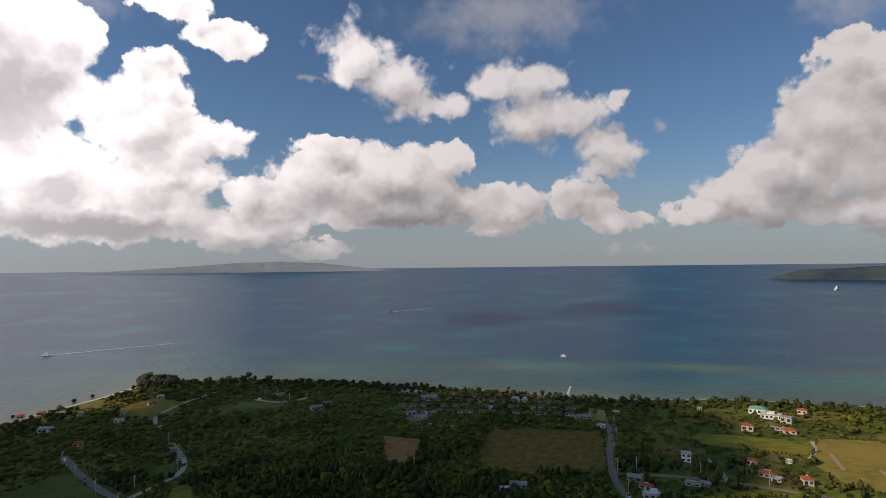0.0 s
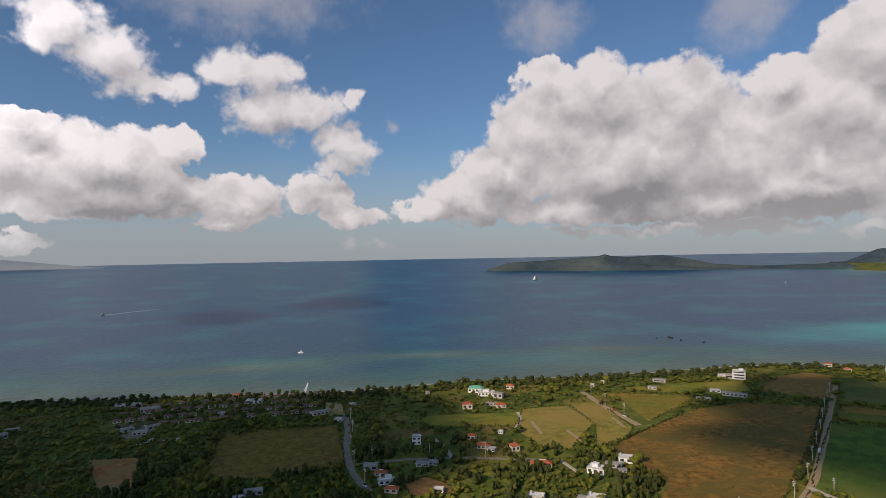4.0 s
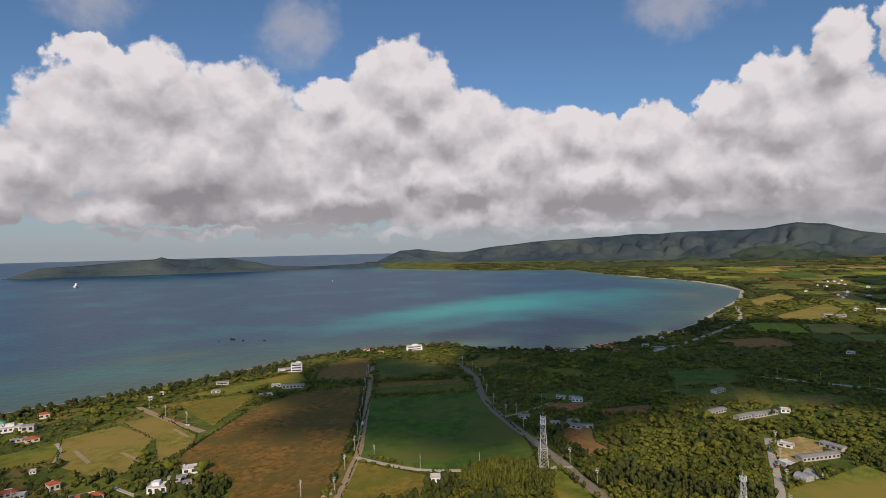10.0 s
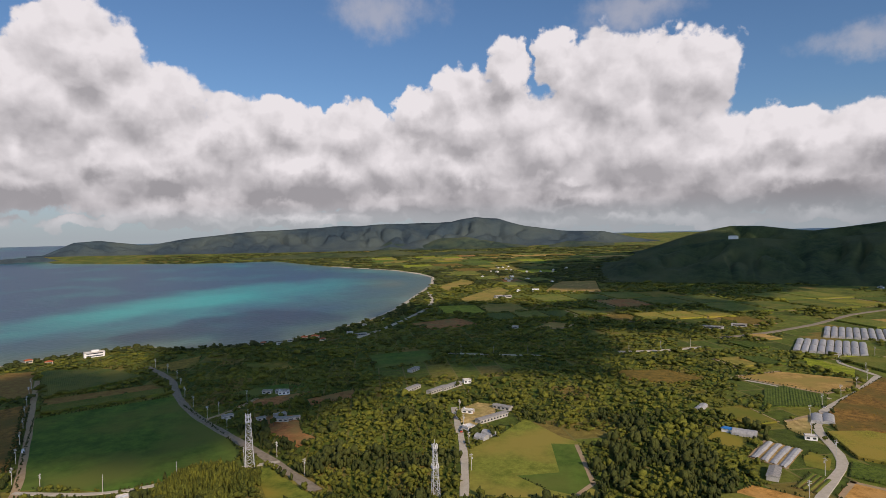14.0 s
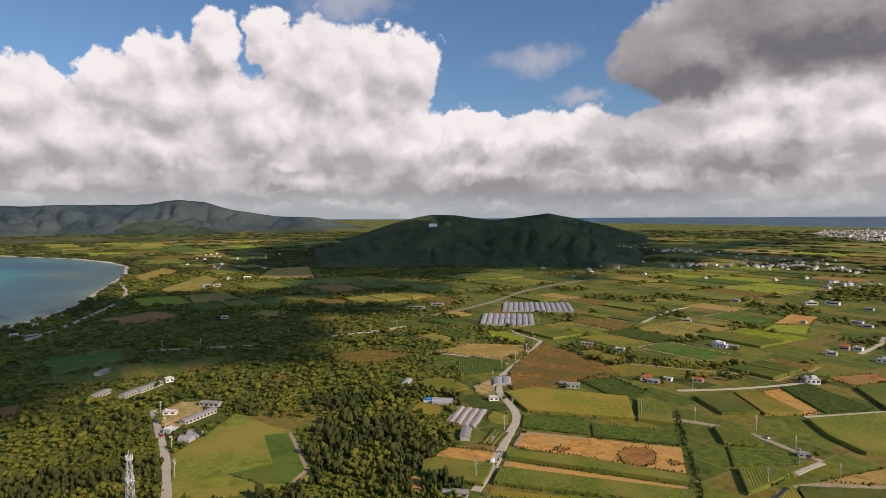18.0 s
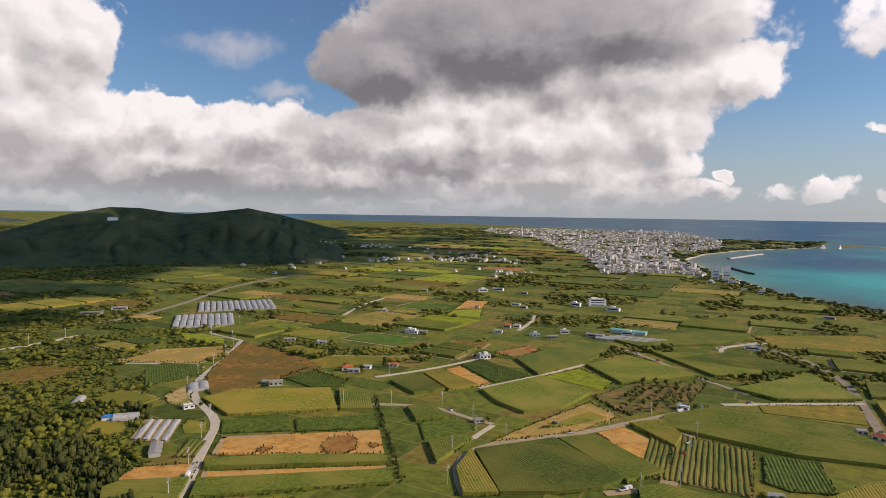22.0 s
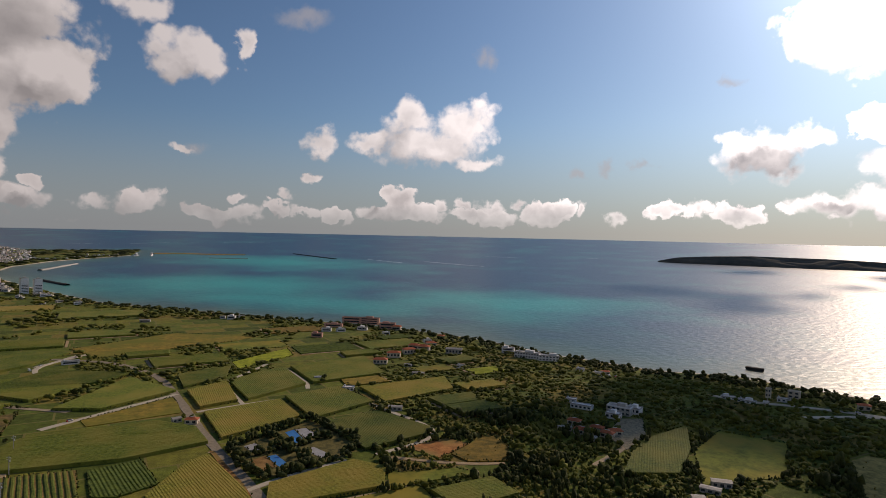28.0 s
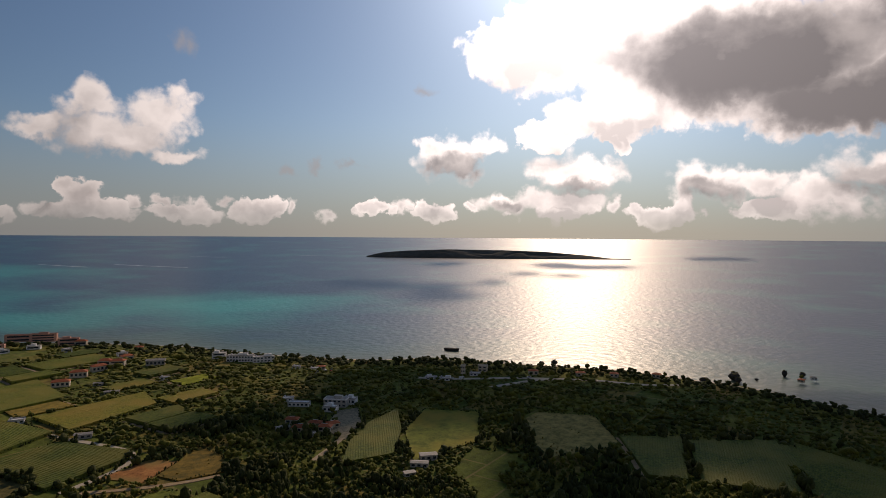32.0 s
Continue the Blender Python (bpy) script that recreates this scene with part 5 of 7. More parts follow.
house("metal", 318, 571, 14, 10, 8, -47)
house("red", 351, 603, 12, 9, 6, -39)
house("red", 227, 455, 10, 8, 5, -45)
house("red", 225, 430, 15, 9, 4, -37)
house("red", 243, 414, 9, 10, 6, -12)
house("red", 241, 374, 20, 11, 4, -23)
house("metal", 49, 415, 16, 9, 4, -7)
house("flat", 39, 409, 9, 7, 3, -6)
house("flat", 157, 365, 10, 7, 3, -33)
house("flat", 256, 458, 6, 5, 3, -38)
house("flat", 259, 625, 6, 5, 3, -5)
house("flat", 227, 421, 9, 7, 3, -47)
house("metal", -23, 602, 16, 9, 4, -16)
house("metal", -34, 619, 14, 8, 4, 21)
house("metal", -14, 618, 14, 8, 4, 19)
house("brown", -50, 712, 10, 8, 3.2, 10)
house("brown", -36, 710, 10, 8, 3.2, -5)
house("brown", -23, 710, 10, 8, 3.2, 1)
house("brown", -12, 708, 10, 8, 3.2, 1)
house("brown", -2, 707, 10, 8, 3.2, 12)
house("brown", 14, 705, 10, 8, 3.2, 11)
house("brown", 24, 703, 10, 8, 3.2, -3)
house("brown", 35, 702, 10, 8, 3.2, -3)
house("brown", 48, 700, 10, 8, 3.2, -4)
house("brown", 62, 698, 10, 8, 3.2, 7)
house("brown", 73, 697, 10, 8, 3.2, -14)
house("brown", 96, 692, 10, 8, 3.2, 4)
house("brown", 108, 689, 10, 8, 3.2, -17)
house("brown", 123, 686, 10, 8, 3.2, -19)
house("brown", 132, 684, 10, 8, 3.2, -12)
house("brown", 147, 681, 10, 8, 3.2, -12)
house("brown", -41, 684, 10, 8, 3.2, 9)
house("brown", -31, 683, 10, 8, 3.2, 2)
house("brown", -18, 682, 10, 8, 3.2, 2)
house("brown", -8, 681, 10, 8, 3.2, 1)
house("brown", 7, 680, 10, 8, 3.2, 11)
house("brown", 16, 679, 10, 8, 3.2, 4)
house("brown", 28, 676, 10, 8, 3.2, -3)
house("brown", 40, 675, 10, 8, 3.2, 3)
house("brown", 51, 673, 10, 8, 3.2, -13)
house("brown", 64, 671, 10, 8, 3.2, 0)
house("brown", 75, 670, 10, 8, 3.2, -1)
house("brown", 101, 664, 10, 8, 3.2, 3)
house("brown", 111, 662, 10, 8, 3.2, -10)
house("brown", 122, 660, 10, 8, 3.2, -11)
house("brown", 132, 657, 10, 8, 3.2, -19)
house("brown", -45, 657, 10, 8, 3.2, 10)
house("brown", -34, 656, 10, 8, 3.2, -5)
house("brown", -23, 656, 10, 8, 3.2, 13)
house("brown", -13, 654, 10, 8, 3.2, -7)
house("brown", -1, 653, 10, 8, 3.2, 0)
house("brown", 12, 652, 10, 8, 3.2, -1)
house("brown", 21, 650, 10, 8, 3.2, -2)
house("brown", 35, 648, 10, 8, 3.2, 9)
house("brown", 44, 647, 10, 8, 3.2, 2)
house("brown", 57, 645, 10, 8, 3.2, 1)
house("brown", 69, 644, 10, 8, 3.2, -15)
house("brown", 79, 642, 10, 8, 3.2, -1)
house("brown", 91, 639, 10, 8, 3.2, -16)
house("brown", 101, 637, 10, 8, 3.2, -17)
house("brown", 111, 636, 10, 8, 3.2, -4)
house("brown", 125, 632, 10, 8, 3.2, -5)
house("brown", 134, 631, 10, 8, 3.2, -20)
house("brown", -40, 632, 10, 8, 3.2, 9)
house("brown", -29, 630, 10, 8, 3.2, -6)
house("brown", -17, 630, 10, 8, 3.2, 8)
house("brown", -5, 629, 10, 8, 3.2, 0)
house("brown", 5, 627, 10, 8, 3.2, -9)
house("brown", 17, 626, 10, 8, 3.2, 10)
house("brown", 25, 625, 10, 8, 3.2, 3)
house("brown", 39, 623, 10, 8, 3.2, 9)
house("brown", 48, 622, 10, 8, 3.2, -5)
house("brown", 57, 620, 10, 8, 3.2, -14)
house("brown", 72, 618, 10, 8, 3.2, -1)
house("brown", 82, 617, 10, 8, 3.2, -7)
house("brown", 94, 614, 10, 8, 3.2, -9)
house("brown", 103, 612, 10, 8, 3.2, 2)
house("brown", 112, 611, 10, 8, 3.2, 1)
house("brown", 123, 608, 10, 8, 3.2, -19)
house("flat", 268, 346, 17, 11, 6, -56)
house("flat", 300, 354, 14, 10, 6, -41)
house("metal", 286, 350, 16, 8, 4, -49)
house("metal", 284, 339, 8, 6, 3, -32)
house("flat", 206, 326, 14, 9, 4, -42)
house("metal", 230, 309, 12, 8, 4, -56)
house("flat", 235, 305, 15, 10, 6, -47)
house("flat", 613, 519, 20, 12, 14, -51)
house("flat", 594, 527, 12, 9, 7, -40)
house("metal", 607, 528, 26, 12, 6, -41)
house("flat", 533, 482, 14, 8, 4, -30)
house("metal", 536, 460, 34, 9, 5, -59)
house("flat", 498, 460, 9, 6, 3, -65)
house("metal", 522, 552, 20, 10, 4, -53)
house("metal", 487, 525, 14, 8, 4, -61)
house("flat", 440, 571, 8, 6, 3, -56)
house("flat", 460, 578, 7, 6, 3, -48)
house("flat", 805, 454, 34, 11, 9, -52)
house("red", 774, 519, 12, 9, 5, -47)
house("red", 765, 488, 12, 8, 4, -58)
house("flat", 346, 187, 9, 8, 8, -63)
house("metal", 591, 157, 16, 9, 4, -94)
house("metal", 513, 140, 14, 9, 3, -57)
house("metal", 495, 467, 10, 7, 3, -38)
house("flat", 586, 154, 15, 9, 4, -76)
house("metal", 590, 171, 12, 8, 4, -92)
house("metal", 499, 135, 18, 9, 4, -94)
house("metal", 503, 126, 14, 7, 3, -67)
house("metal", 504, 153, 10, 6, 3, -56)
house("metal", 511, 183, 12, 8, 4, -53)
house("flat", 849, 269, 10, 8, 4, -64)
house("red", 864, 250, 10, 8, 4, -74)
house("flat", 860, 226, 12, 8, 4, -67)
house("flat", 883, 216, 11, 8, 4, -85)
house("red", 898, 200, 14, 10, 5, -96)
house("red", 901, 184, 16, 10, 6, -97)
house("red", 884, 170, 12, 9, 4, -71)
house("flat", 939, 138, 14, 9, 4, -82)
house("metal", 922, 119, 24, 9, 4, -65)
house("flat", 1019, 124, 10, 8, 4, -102)
house("flat", 1085, 99, 10, 8, 4, -103)
house("metal", 670, 32, 24, 9, 4, -28)
house("metal", 586, 32, 34, 9, 4, -32)
house("metal", 580, 7, 36, 9, 4, -39)
house("metal", 592, -6, 40, 10, 4, -41)
house("flat", 609, -23, 11, 8, 5, -75)
house("flat", 507, -18, 14, 7, 4, -111)
house("hall", 1521, -248, 34, 22, 14, -90)
house("metal", 1405, -142, 30, 12, 7, -56)
house("metal", 1401, -162, 30, 12, 7, -57)
house("flat", 1537, -208, 16, 10, 5, -80)
house("flat", 953, -119, 14, 9, 4, -107)
house("metal", 912, -453, 30, 9, 5, -125)
house("metal", 898, -407, 40, 10, 5, -124)
house("blue", 440, -205, 13, 7, 4, -134)
house("tunnel", 433, -213, 16, 9, 6, -126)
house("metal", 418, -333, 16, 10, 5, -129)
house("metal", 426, -330, 10, 8, 4, -147)
house("red", 405, -406, 14, 10, 5, -127)
house("metal", 395, -405, 14, 8, 4, -146)
house("flat", 394, -422, 10, 7, 4, -156)
house("flat", 466, -585, 20, 12, 5, -161)
house("metal", 456, -593, 14, 9, 4, -152)
house("metal", 548, -461, 18, 9, 4, -140)
house("flat", 510, -474, 16, 7, 3, -151)
house("metal", 698, -919, 18, 10, 5, -161)
house("flat", 420, -253, 11, 7, 4, -113)
house("metal", 285, -147, 12, 7, 3, -128)
house("metal", 288, -141, 9, 6, 3, -136)
house("flat", 602, -687, 18, 8, 4, -148)
house("flat", 1169, -951, 14, 10, 5, -147)
house("flat", 327, -526, 16, 10, 6, -131)
house("metal", 335, -525, 12, 8, 4, -166)
house("red", 379, -443, 12, 8, 4, -149)
house("flat", 475, -870, 20, 10, 5, -170)
house("metal", 453, -854, 16, 9, 5, -170)
house("flat", 335, -534, 9, 7, 4, -158)
house("flat", 185, -388, 6, 2.5, 2.5, -164)
house("metal", 231, -359, 9, 6, 3, -131)
house("flat", 372, -957, 40, 16, 16, -142)
house("flat", 397, -930, 22, 12, 8, -175)
house("flat", 333, -925, 30, 10, 6, -179)
house("flat", 120, -479, 12, 8, 4, -176)
house("flat", 111, -750, 24, 8, 5, -173)
house("flat", -141, -550, 15, 10, 4, 156)
house("flat", -123, -598, 11, 7, 4, 168)
house("metal", -161, -474, 16, 8, 4, 151)
house("red", -205, -652, 22, 12, 7, 153)
house("red", -231, -681, 22, 12, 8, 152)
house("red", -256, -696, 22, 12, 8, 177)
house("red", -279, -705, 22, 12, 9, 141)
house("red", -299, -730, 18, 12, 8, 176)
house("red", -272, -720, 20, 12, 8, 141)
house("metal", -230, -629, 12, 7, 3, 141)
house("metal", -226, -588, 18, 7, 3, 149)
house("pink", -218, -931, 30, 12, 8, 148)
house("pink", -257, -965, 34, 12, 16, 146)
house("pink", -280, -943, 34, 12, 18, 145)
house("pink", -292, -888, 26, 14, 16, 152)
house("pink", -174, -845, 16, 11, 10, 150)
house("flat", -198, -892, 20, 9, 6, 158)
house("flat", -217, -883, 18, 10, 6, -176)
house("flat", -252, -888, 22, 10, 6, 146)
house("red", -302, -874, 20, 12, 8, 143)
house("flat", -272, -836, 14, 10, 6, 180)
house("metal", -310, -681, 28, 14, 8, 146)
house("flat", -307, -762, 16, 9, 5, 176)
house("red", -338, -787, 14, 9, 5, 148)
house("flat", -77, -1056, 18, 11, 8, 157)
house("flat", -93, -1060, 12, 9, 7, -168)
house("flat", -64, -1069, 12, 8, 5, 167)
house("red", -4, -491, 13, 9, 5, 161)
house("metal", 7, -499, 9, 7, 4, -162)
house("metal", 52, -1056, 22, 8, 5, 173)
house("metal", 43, -353, 12, 6, 3, -156)
house("metal", 39, -345, 12, 6, 3, 176)
house("flat", 383, -652, 14, 9, 5, -160)
house("red", 391, -689, 14, 10, 6, -161)
house("flat", 382, -700, 12, 9, 5, -170)
house("flat", 339, -665, 18, 8, 4, -154)
house("metal", 316, -667, 16, 8, 4, -147)
house("flat", 317, -704, 16, 9, 5, -147)
house("metal", 278, -706, 30, 10, 5, -178)
house("flat", 251, -746, 22, 9, 5, -171)
house("flat", 472, -587, 18, 10, 5, -124)
house("flat", 513, -812, 10, 8, 4, -166)
house("flat", 611, -990, 26, 10, 7, -131)
house("flat", 596, -1023, 30, 10, 7, -169)
house("metal", 533, -1010, 18, 9, 5, -171)
house("metal", 660, -924, 22, 10, 6, -127)
house("grey_block", -335, -401, 30, 14, 10, 122)
house("flat", -322, -393, 16, 12, 6, 122)
house("flat", -348, -398, 16, 12, 7, 121)
house("red", -281, -390, 14, 9, 5, 126)
house("red", -273, -369, 16, 10, 5, 125)
house("red", -287, -369, 14, 9, 5, 124)
house("red", -286, -356, 14, 9, 5, 123)
house("red", -295, -358, 13, 9, 5, 158)
house("metal", -265, -380, 14, 8, 4, 163)
house("flat", -271, -355, 10, 7, 3, 125)
house("flat", -318, -446, 13, 9, 4, 135)
house("flat", -314, -425, 26, 10, 5, 125)
house("metal", -279, -254, 16, 7, 4, 124)
house("metal", -292, -258, 16, 8, 5, 141)
house("metal", -264, -249, 10, 6, 3, 151)
house("flat", -384, -628, 44, 11, 10, 130)
house("flat", -400, -606, 34, 11, 9, 147)
house("flat", -377, -663, 22, 11, 9, 141)
house("flat", -403, -548, 12, 8, 4, 125)
house("flat", -410, -525, 14, 9, 4, 151)
house("red", -420, -526, 12, 8, 4, 141)
house("tan_block", -494, -386, 6, 6, 17, 120)
house("tan_block", -529, -386, 14, 9, 9, 117)
house("flat", -507, -380, 16, 8, 4, 127)
house("red", -552, -336, 14, 9, 6, 131)
house("red", -580, -295, 13, 9, 5, 135)
house("red", -600, -266, 12, 9, 5, 105)
house("red", -627, -231, 12, 9, 5, 93)
house("flat", -283, -604, 12, 8, 4, 136)
house("flat", -465, -405, 18, 8, 3, 140)
house("flat", -471, -390, 22, 8, 3, 112)

# nursery sheeting, school, greenhouses
field("blue_cover", [(-66, -445), (-73, -449), (-76, -422), (-69, -419)])
field("white_cover", [(-74, -449), (-82, -450), (-87, -431), (-77, -423)])
field("blue_cover", [(-47, -400), (-53, -402), (-58, -382), (-52, -379)])
field("earth", [(-36, -397), (-46, -402), (-51, -381), (-40, -375)])
field("white_cover", [(-35, -425), (-43, -429), (-47, -417), (-39, -412)])
field("white_cover", [(-72, -403), (-79, -408), (-86, -391), (-80, -385)])
house("metal", 487, -36, 44, 9, 4.2, -51)
house("flat", 465, -16, 11, 10.5, 3.6, -52)
house("metal", 515, -48, 24, 8, 4.2, 50)
house("tunnel", 442, -24, 9, 7, 5, 47)
house("tunnel", 450, -30, 9, 7, 5, 47)
house("tunnel", 500, -211, 18, 7, 4, -39)
house("tunnel", 462, -284, 22, 8, 4, -32)
house("tunnel", 460, -292, 22, 8, 4, -32)
house("metal", 360, -193, 26, 9, 4, -35)
for i in range(2):
    for j in range(9):
        house("tunnel", 733 + 0.823 * 46 * i + -0.567 * 8.4 * j, -433 + -0.567 * 46 * i + -0.823 * 8.4 * j, 43, 7.6, 4.2, -34)
    for j in range(13):
        house("tunnel", 819 + 0.828 * 46 * i + -0.561 * 8.6 * j, -526 + -0.561 * 46 * i + -0.828 * 8.6 * j, 43, 7.6, 4.2, -34)
house("teal", 252, -752, 62, 15, 5, -177)
for j in range(4):
    house("tunnel", 244 + -5.2 * j, -702 + -8.0 * j, 60, 9, 4, 189)


# ---- the far patchwork of small fields ----
def patchwork():
    rng = random.Random(21)
    kinds = ["cane", "cane", "cane", "cane_dark", "cane_dark", "cane_dark", "crop", "crop", "grass_deep", "cane_light", "olive", "grass", "lime", "tan", "hay", "red_earth", "meadow_dark"]
    c, s = math.cos(radians(6)), math.sin(radians(6))
    lane_spots = [(a[0] + (b[0] - a[0]) * j / 12, a[1] + (b[1] - a[1]) * j / 12) for q, w in LANES for a, b in zip(q, q[1:]) for j in range(13)]
    for size, near, far in ((66, 390, 1150), (106, 1150, 2060), (180, 2060, 4200), (36, 270, 940)):
        fixed = [(min(p[0] for p in q), min(p[1] for p in q), max(p[0] for p in q), max(p[1] for p in q), q) for q in TAKEN]
        k = int(far / size) + 1
        for i in range(-k, k + 1):
            off = rng.uniform(0, size)
            for j in range(-k, k + 1):
                u, v = i * size * 1.25, j * size * 0.8 + off
                x, y = u * c - v * s, u * s + v * c
                d, az = math.hypot(x, y), math.degrees(math.atan2(x, y)) % 360
                if not near < d < far:
                    continue
                plain = 85 < az < 116 and d > 1060
                if not (plain or 116 <= az < 208) or (101 < az < 137 and 1530 < d < 3200 and size > 99):
                    continue
                if noise.fractal(Vector((x / 260, y / 260, 9)), 1, 2, 3) > 0.30 or rng.random() < 0.12:
                    continue
                hw, hh = size * 0.59, size * 0.37
                pts = [(x + (a * hw + rng.uniform(-3, 3)) * c - (b * hh + rng.uniform(-3, 3)) * s, y + (a * hw + rng.uniform(-3, 3)) * s + (b * hh) * c) for a, b in ((-1, -1), (1, -1), (1, 1), (-1, 1))]
                test = pts + [(x, y)] + [((a[0] + b[0]) / 2, (a[1] + b[1]) / 2) for a, b in zip(pts, pts[1:] + pts[:1])]
                if min(shore(np.array([p[0] for p in test]), np.array([p[1] for p in test]))) < 55:
                    continue
                if any(x0 < p[0] < x1 and y0 < p[1] < y1 and in_poly(p[0], p[1], q) for p in test for x0, y0, x1, y1, q in fixed):
                    continue
                if any(abs(p[0] - x) < size and abs(p[1] - y) < size and in_poly(p[0], p[1], pts) for p in lane_spots):
                    continue
                if any(math.hypot(a - x, b - y) < r + size * 0.5 for a, b, r in YARDS):
                    continue
                if in_poly(x, y, CITY):
                    continue
                EDGES.append((pts, d))
                field(rng.choice(kinds if not plain else kinds + ["hay", "olive", "tan"]), [(round(a), round(b)) for a, b in pts])


EDGES = [(p, math.hypot(sum(q[0] for q in p) / len(p), sum(q[1] for q in p) / len(p))) for p in TAKEN]
CITY = [(1689, -3393), (2759, -4474), (3588, -6167), (3098, -6608), (2098, -7689), (800, -4277), (581, -3099), (628, -2365), (402, -1808), (340, -1619), (495, -1591), (559, -1487), (782, -1963), (1236, -2683)]
patchwork()


# ---- woods and trees ----
def lump_mesh(seed, lumps, squash=0.8, sub=1):
    """A crown: several ragged leaf clumps with gaps between them."""
    rng = random.Random(seed)
    bm = bmesh.new()
    for k in range(lumps):
        r = rng.uniform(0.30, 0.60) if lumps > 1 else 1.0
        a, q = rng.uniform(0, 6.283), (rng.uniform(0.2, 0.62) if lumps > 1 else 0)
        m = Matrix.Translation((math.cos(a) * q, math.sin(a) * q, rng.uniform(0.35, 0.95) if lumps > 1 else 0.5)) @ Matrix.Diagonal((r, r, r * squash, 1))
        g = bmesh.ops.create_icosphere(bm, subdivisions=sub, radius=1.0, matrix=m)
        for vert in g["verts"]:
            vert.co += Vector((rng.uniform(-1, 1), rng.uniform(-1, 1), rng.uniform(-1, 1))) * 0.42 * r
    v = np.array([p.co[:] for p in bm.verts])
    f = np.array([[p.index for p in q.verts] for q in bm.faces]) if (bm.verts.index_update() or True) else None
    bm.free()
    return v, f


def scatter_mesh(name, places, kinds, mat, label):
    """Many crowns in one mesh: rows of x, y, radius, height."""
    rng = np.random.default_rng(len(places))
    vs, fs, at = [], [], 0
    pick = rng.integers(0, len(kinds), len(places))
    for k, (bv, bf) in enumerate(kinds):
        sel = np.array([p for p, q in zip(places, pick) if q == k])
        if not len(sel):
            continue
        a = rng.uniform(0, 6.283, len(sel))
        c, s = np.cos(a)[:, None], np.sin(a)[:, None]
        x = (bv[None, :, 0] * c - bv[None, :, 1] * s) * sel[:, 2:3] + sel[:, 0:1]
        y = (bv[None, :, 0] * s + bv[None, :, 1] * c) * sel[:, 2:3] + sel[:, 1:2]
        z = bv[None, :, 2] * sel[:, 3:4] + np.zeros_like(x) - 0.3
        d = np.hypot(x - EYE.x, y - EYE.y)
        q = np.where(d <= NEAR, 1.0, (NEAR + (d - NEAR) / (1 + (d - NEAR) / (RIM - NEAR))) / d)
        vs.append(np.stack([EYE.x + (x - EYE.x) * q, EYE.y + (y - EYE.y) * q, EYE.z + (z - EYE.z) * q], -1).reshape(-1, 3))
        fs.append((bf[None] + (np.arange(len(sel)) * len(bv))[:, None, None] + at).reshape(-1, 3))
        at += len(sel) * len(bv)
    v, f = np.concatenate(vs), np.concatenate(fs)
    me = bpy.data.meshes.new(name)
    me.vertices.add(len(v))
    me.vertices.foreach_set("co", v.ravel())
    me.loops.add(f.size)
    me.loops.foreach_set("vertex_index", f.ravel())
    me.polygons.add(len(f))
    me.polygons.foreach_set("loop_start", np.arange(0, f.size, 3))
    me.polygons.foreach_set("loop_total", np.full(len(f), 3))
    me.update()
    me.materials.append(mat)
    return tagged(new(name, me), label, "trees", kind="stuff")


def bounds(pts, more=0.0):
    return (min(p[0] for p in pts) - more, min(p[1] for p in pts) - more, max(p[0] for p in pts) + more, max(p[1] for p in pts) + more)


BOUNDS = [(bounds(p), p) for p in TAKEN]
LANE_BOUNDS = [(bounds(p, w + 3), p, w) for p, w in LANES]


CELL, NEAR_BY = 60.0, {}
for kind, rows in (("field", BOUNDS), ("lane", LANE_BOUNDS), ("yard", [((a - r - 1, b - r - 1, a + r + 1, b + r + 1), (a, b, r)) for a, b, r in YARDS])):
    for row in rows:
        x0, y0, x1, y1 = row[0]
        for i in range(int(x0 // CELL), int(x1 // CELL) + 1):
            for j in range(int(y0 // CELL), int(y1 // CELL) + 1):
                NEAR_BY.setdefault((i, j), []).append((kind, row))


def open_ground(x, y):
    """True where neither field, lane nor house takes up the ground."""
    for kind, row in NEAR_BY.get((int(x // CELL), int(y // CELL)), ()):
        x0, y0, x1, y1 = row[0]
        if not (x0 < x < x1 and y0 < y < y1):
            continue
        if kind == "field":
            if in_poly(x, y, row[1]):
                return False
        elif kind == "yard":
            if math.hypot(x - row[1][0], y - row[1][1]) < row[1][2] + 1:
                return False
        else:
            for (ax, ay), (bx, by) in zip(row[1], row[1][1:]):
                ux, uy = bx - ax, by - ay
                k = min(1, max(0, ((x - ax) * ux + (y - ay) * uy) / (ux * ux + uy * uy + 1e-9)))
                if math.hypot(x - ax - k * ux, y - ay - k * uy) < row[2] / 2 + 1.2:
                    return False
    return True


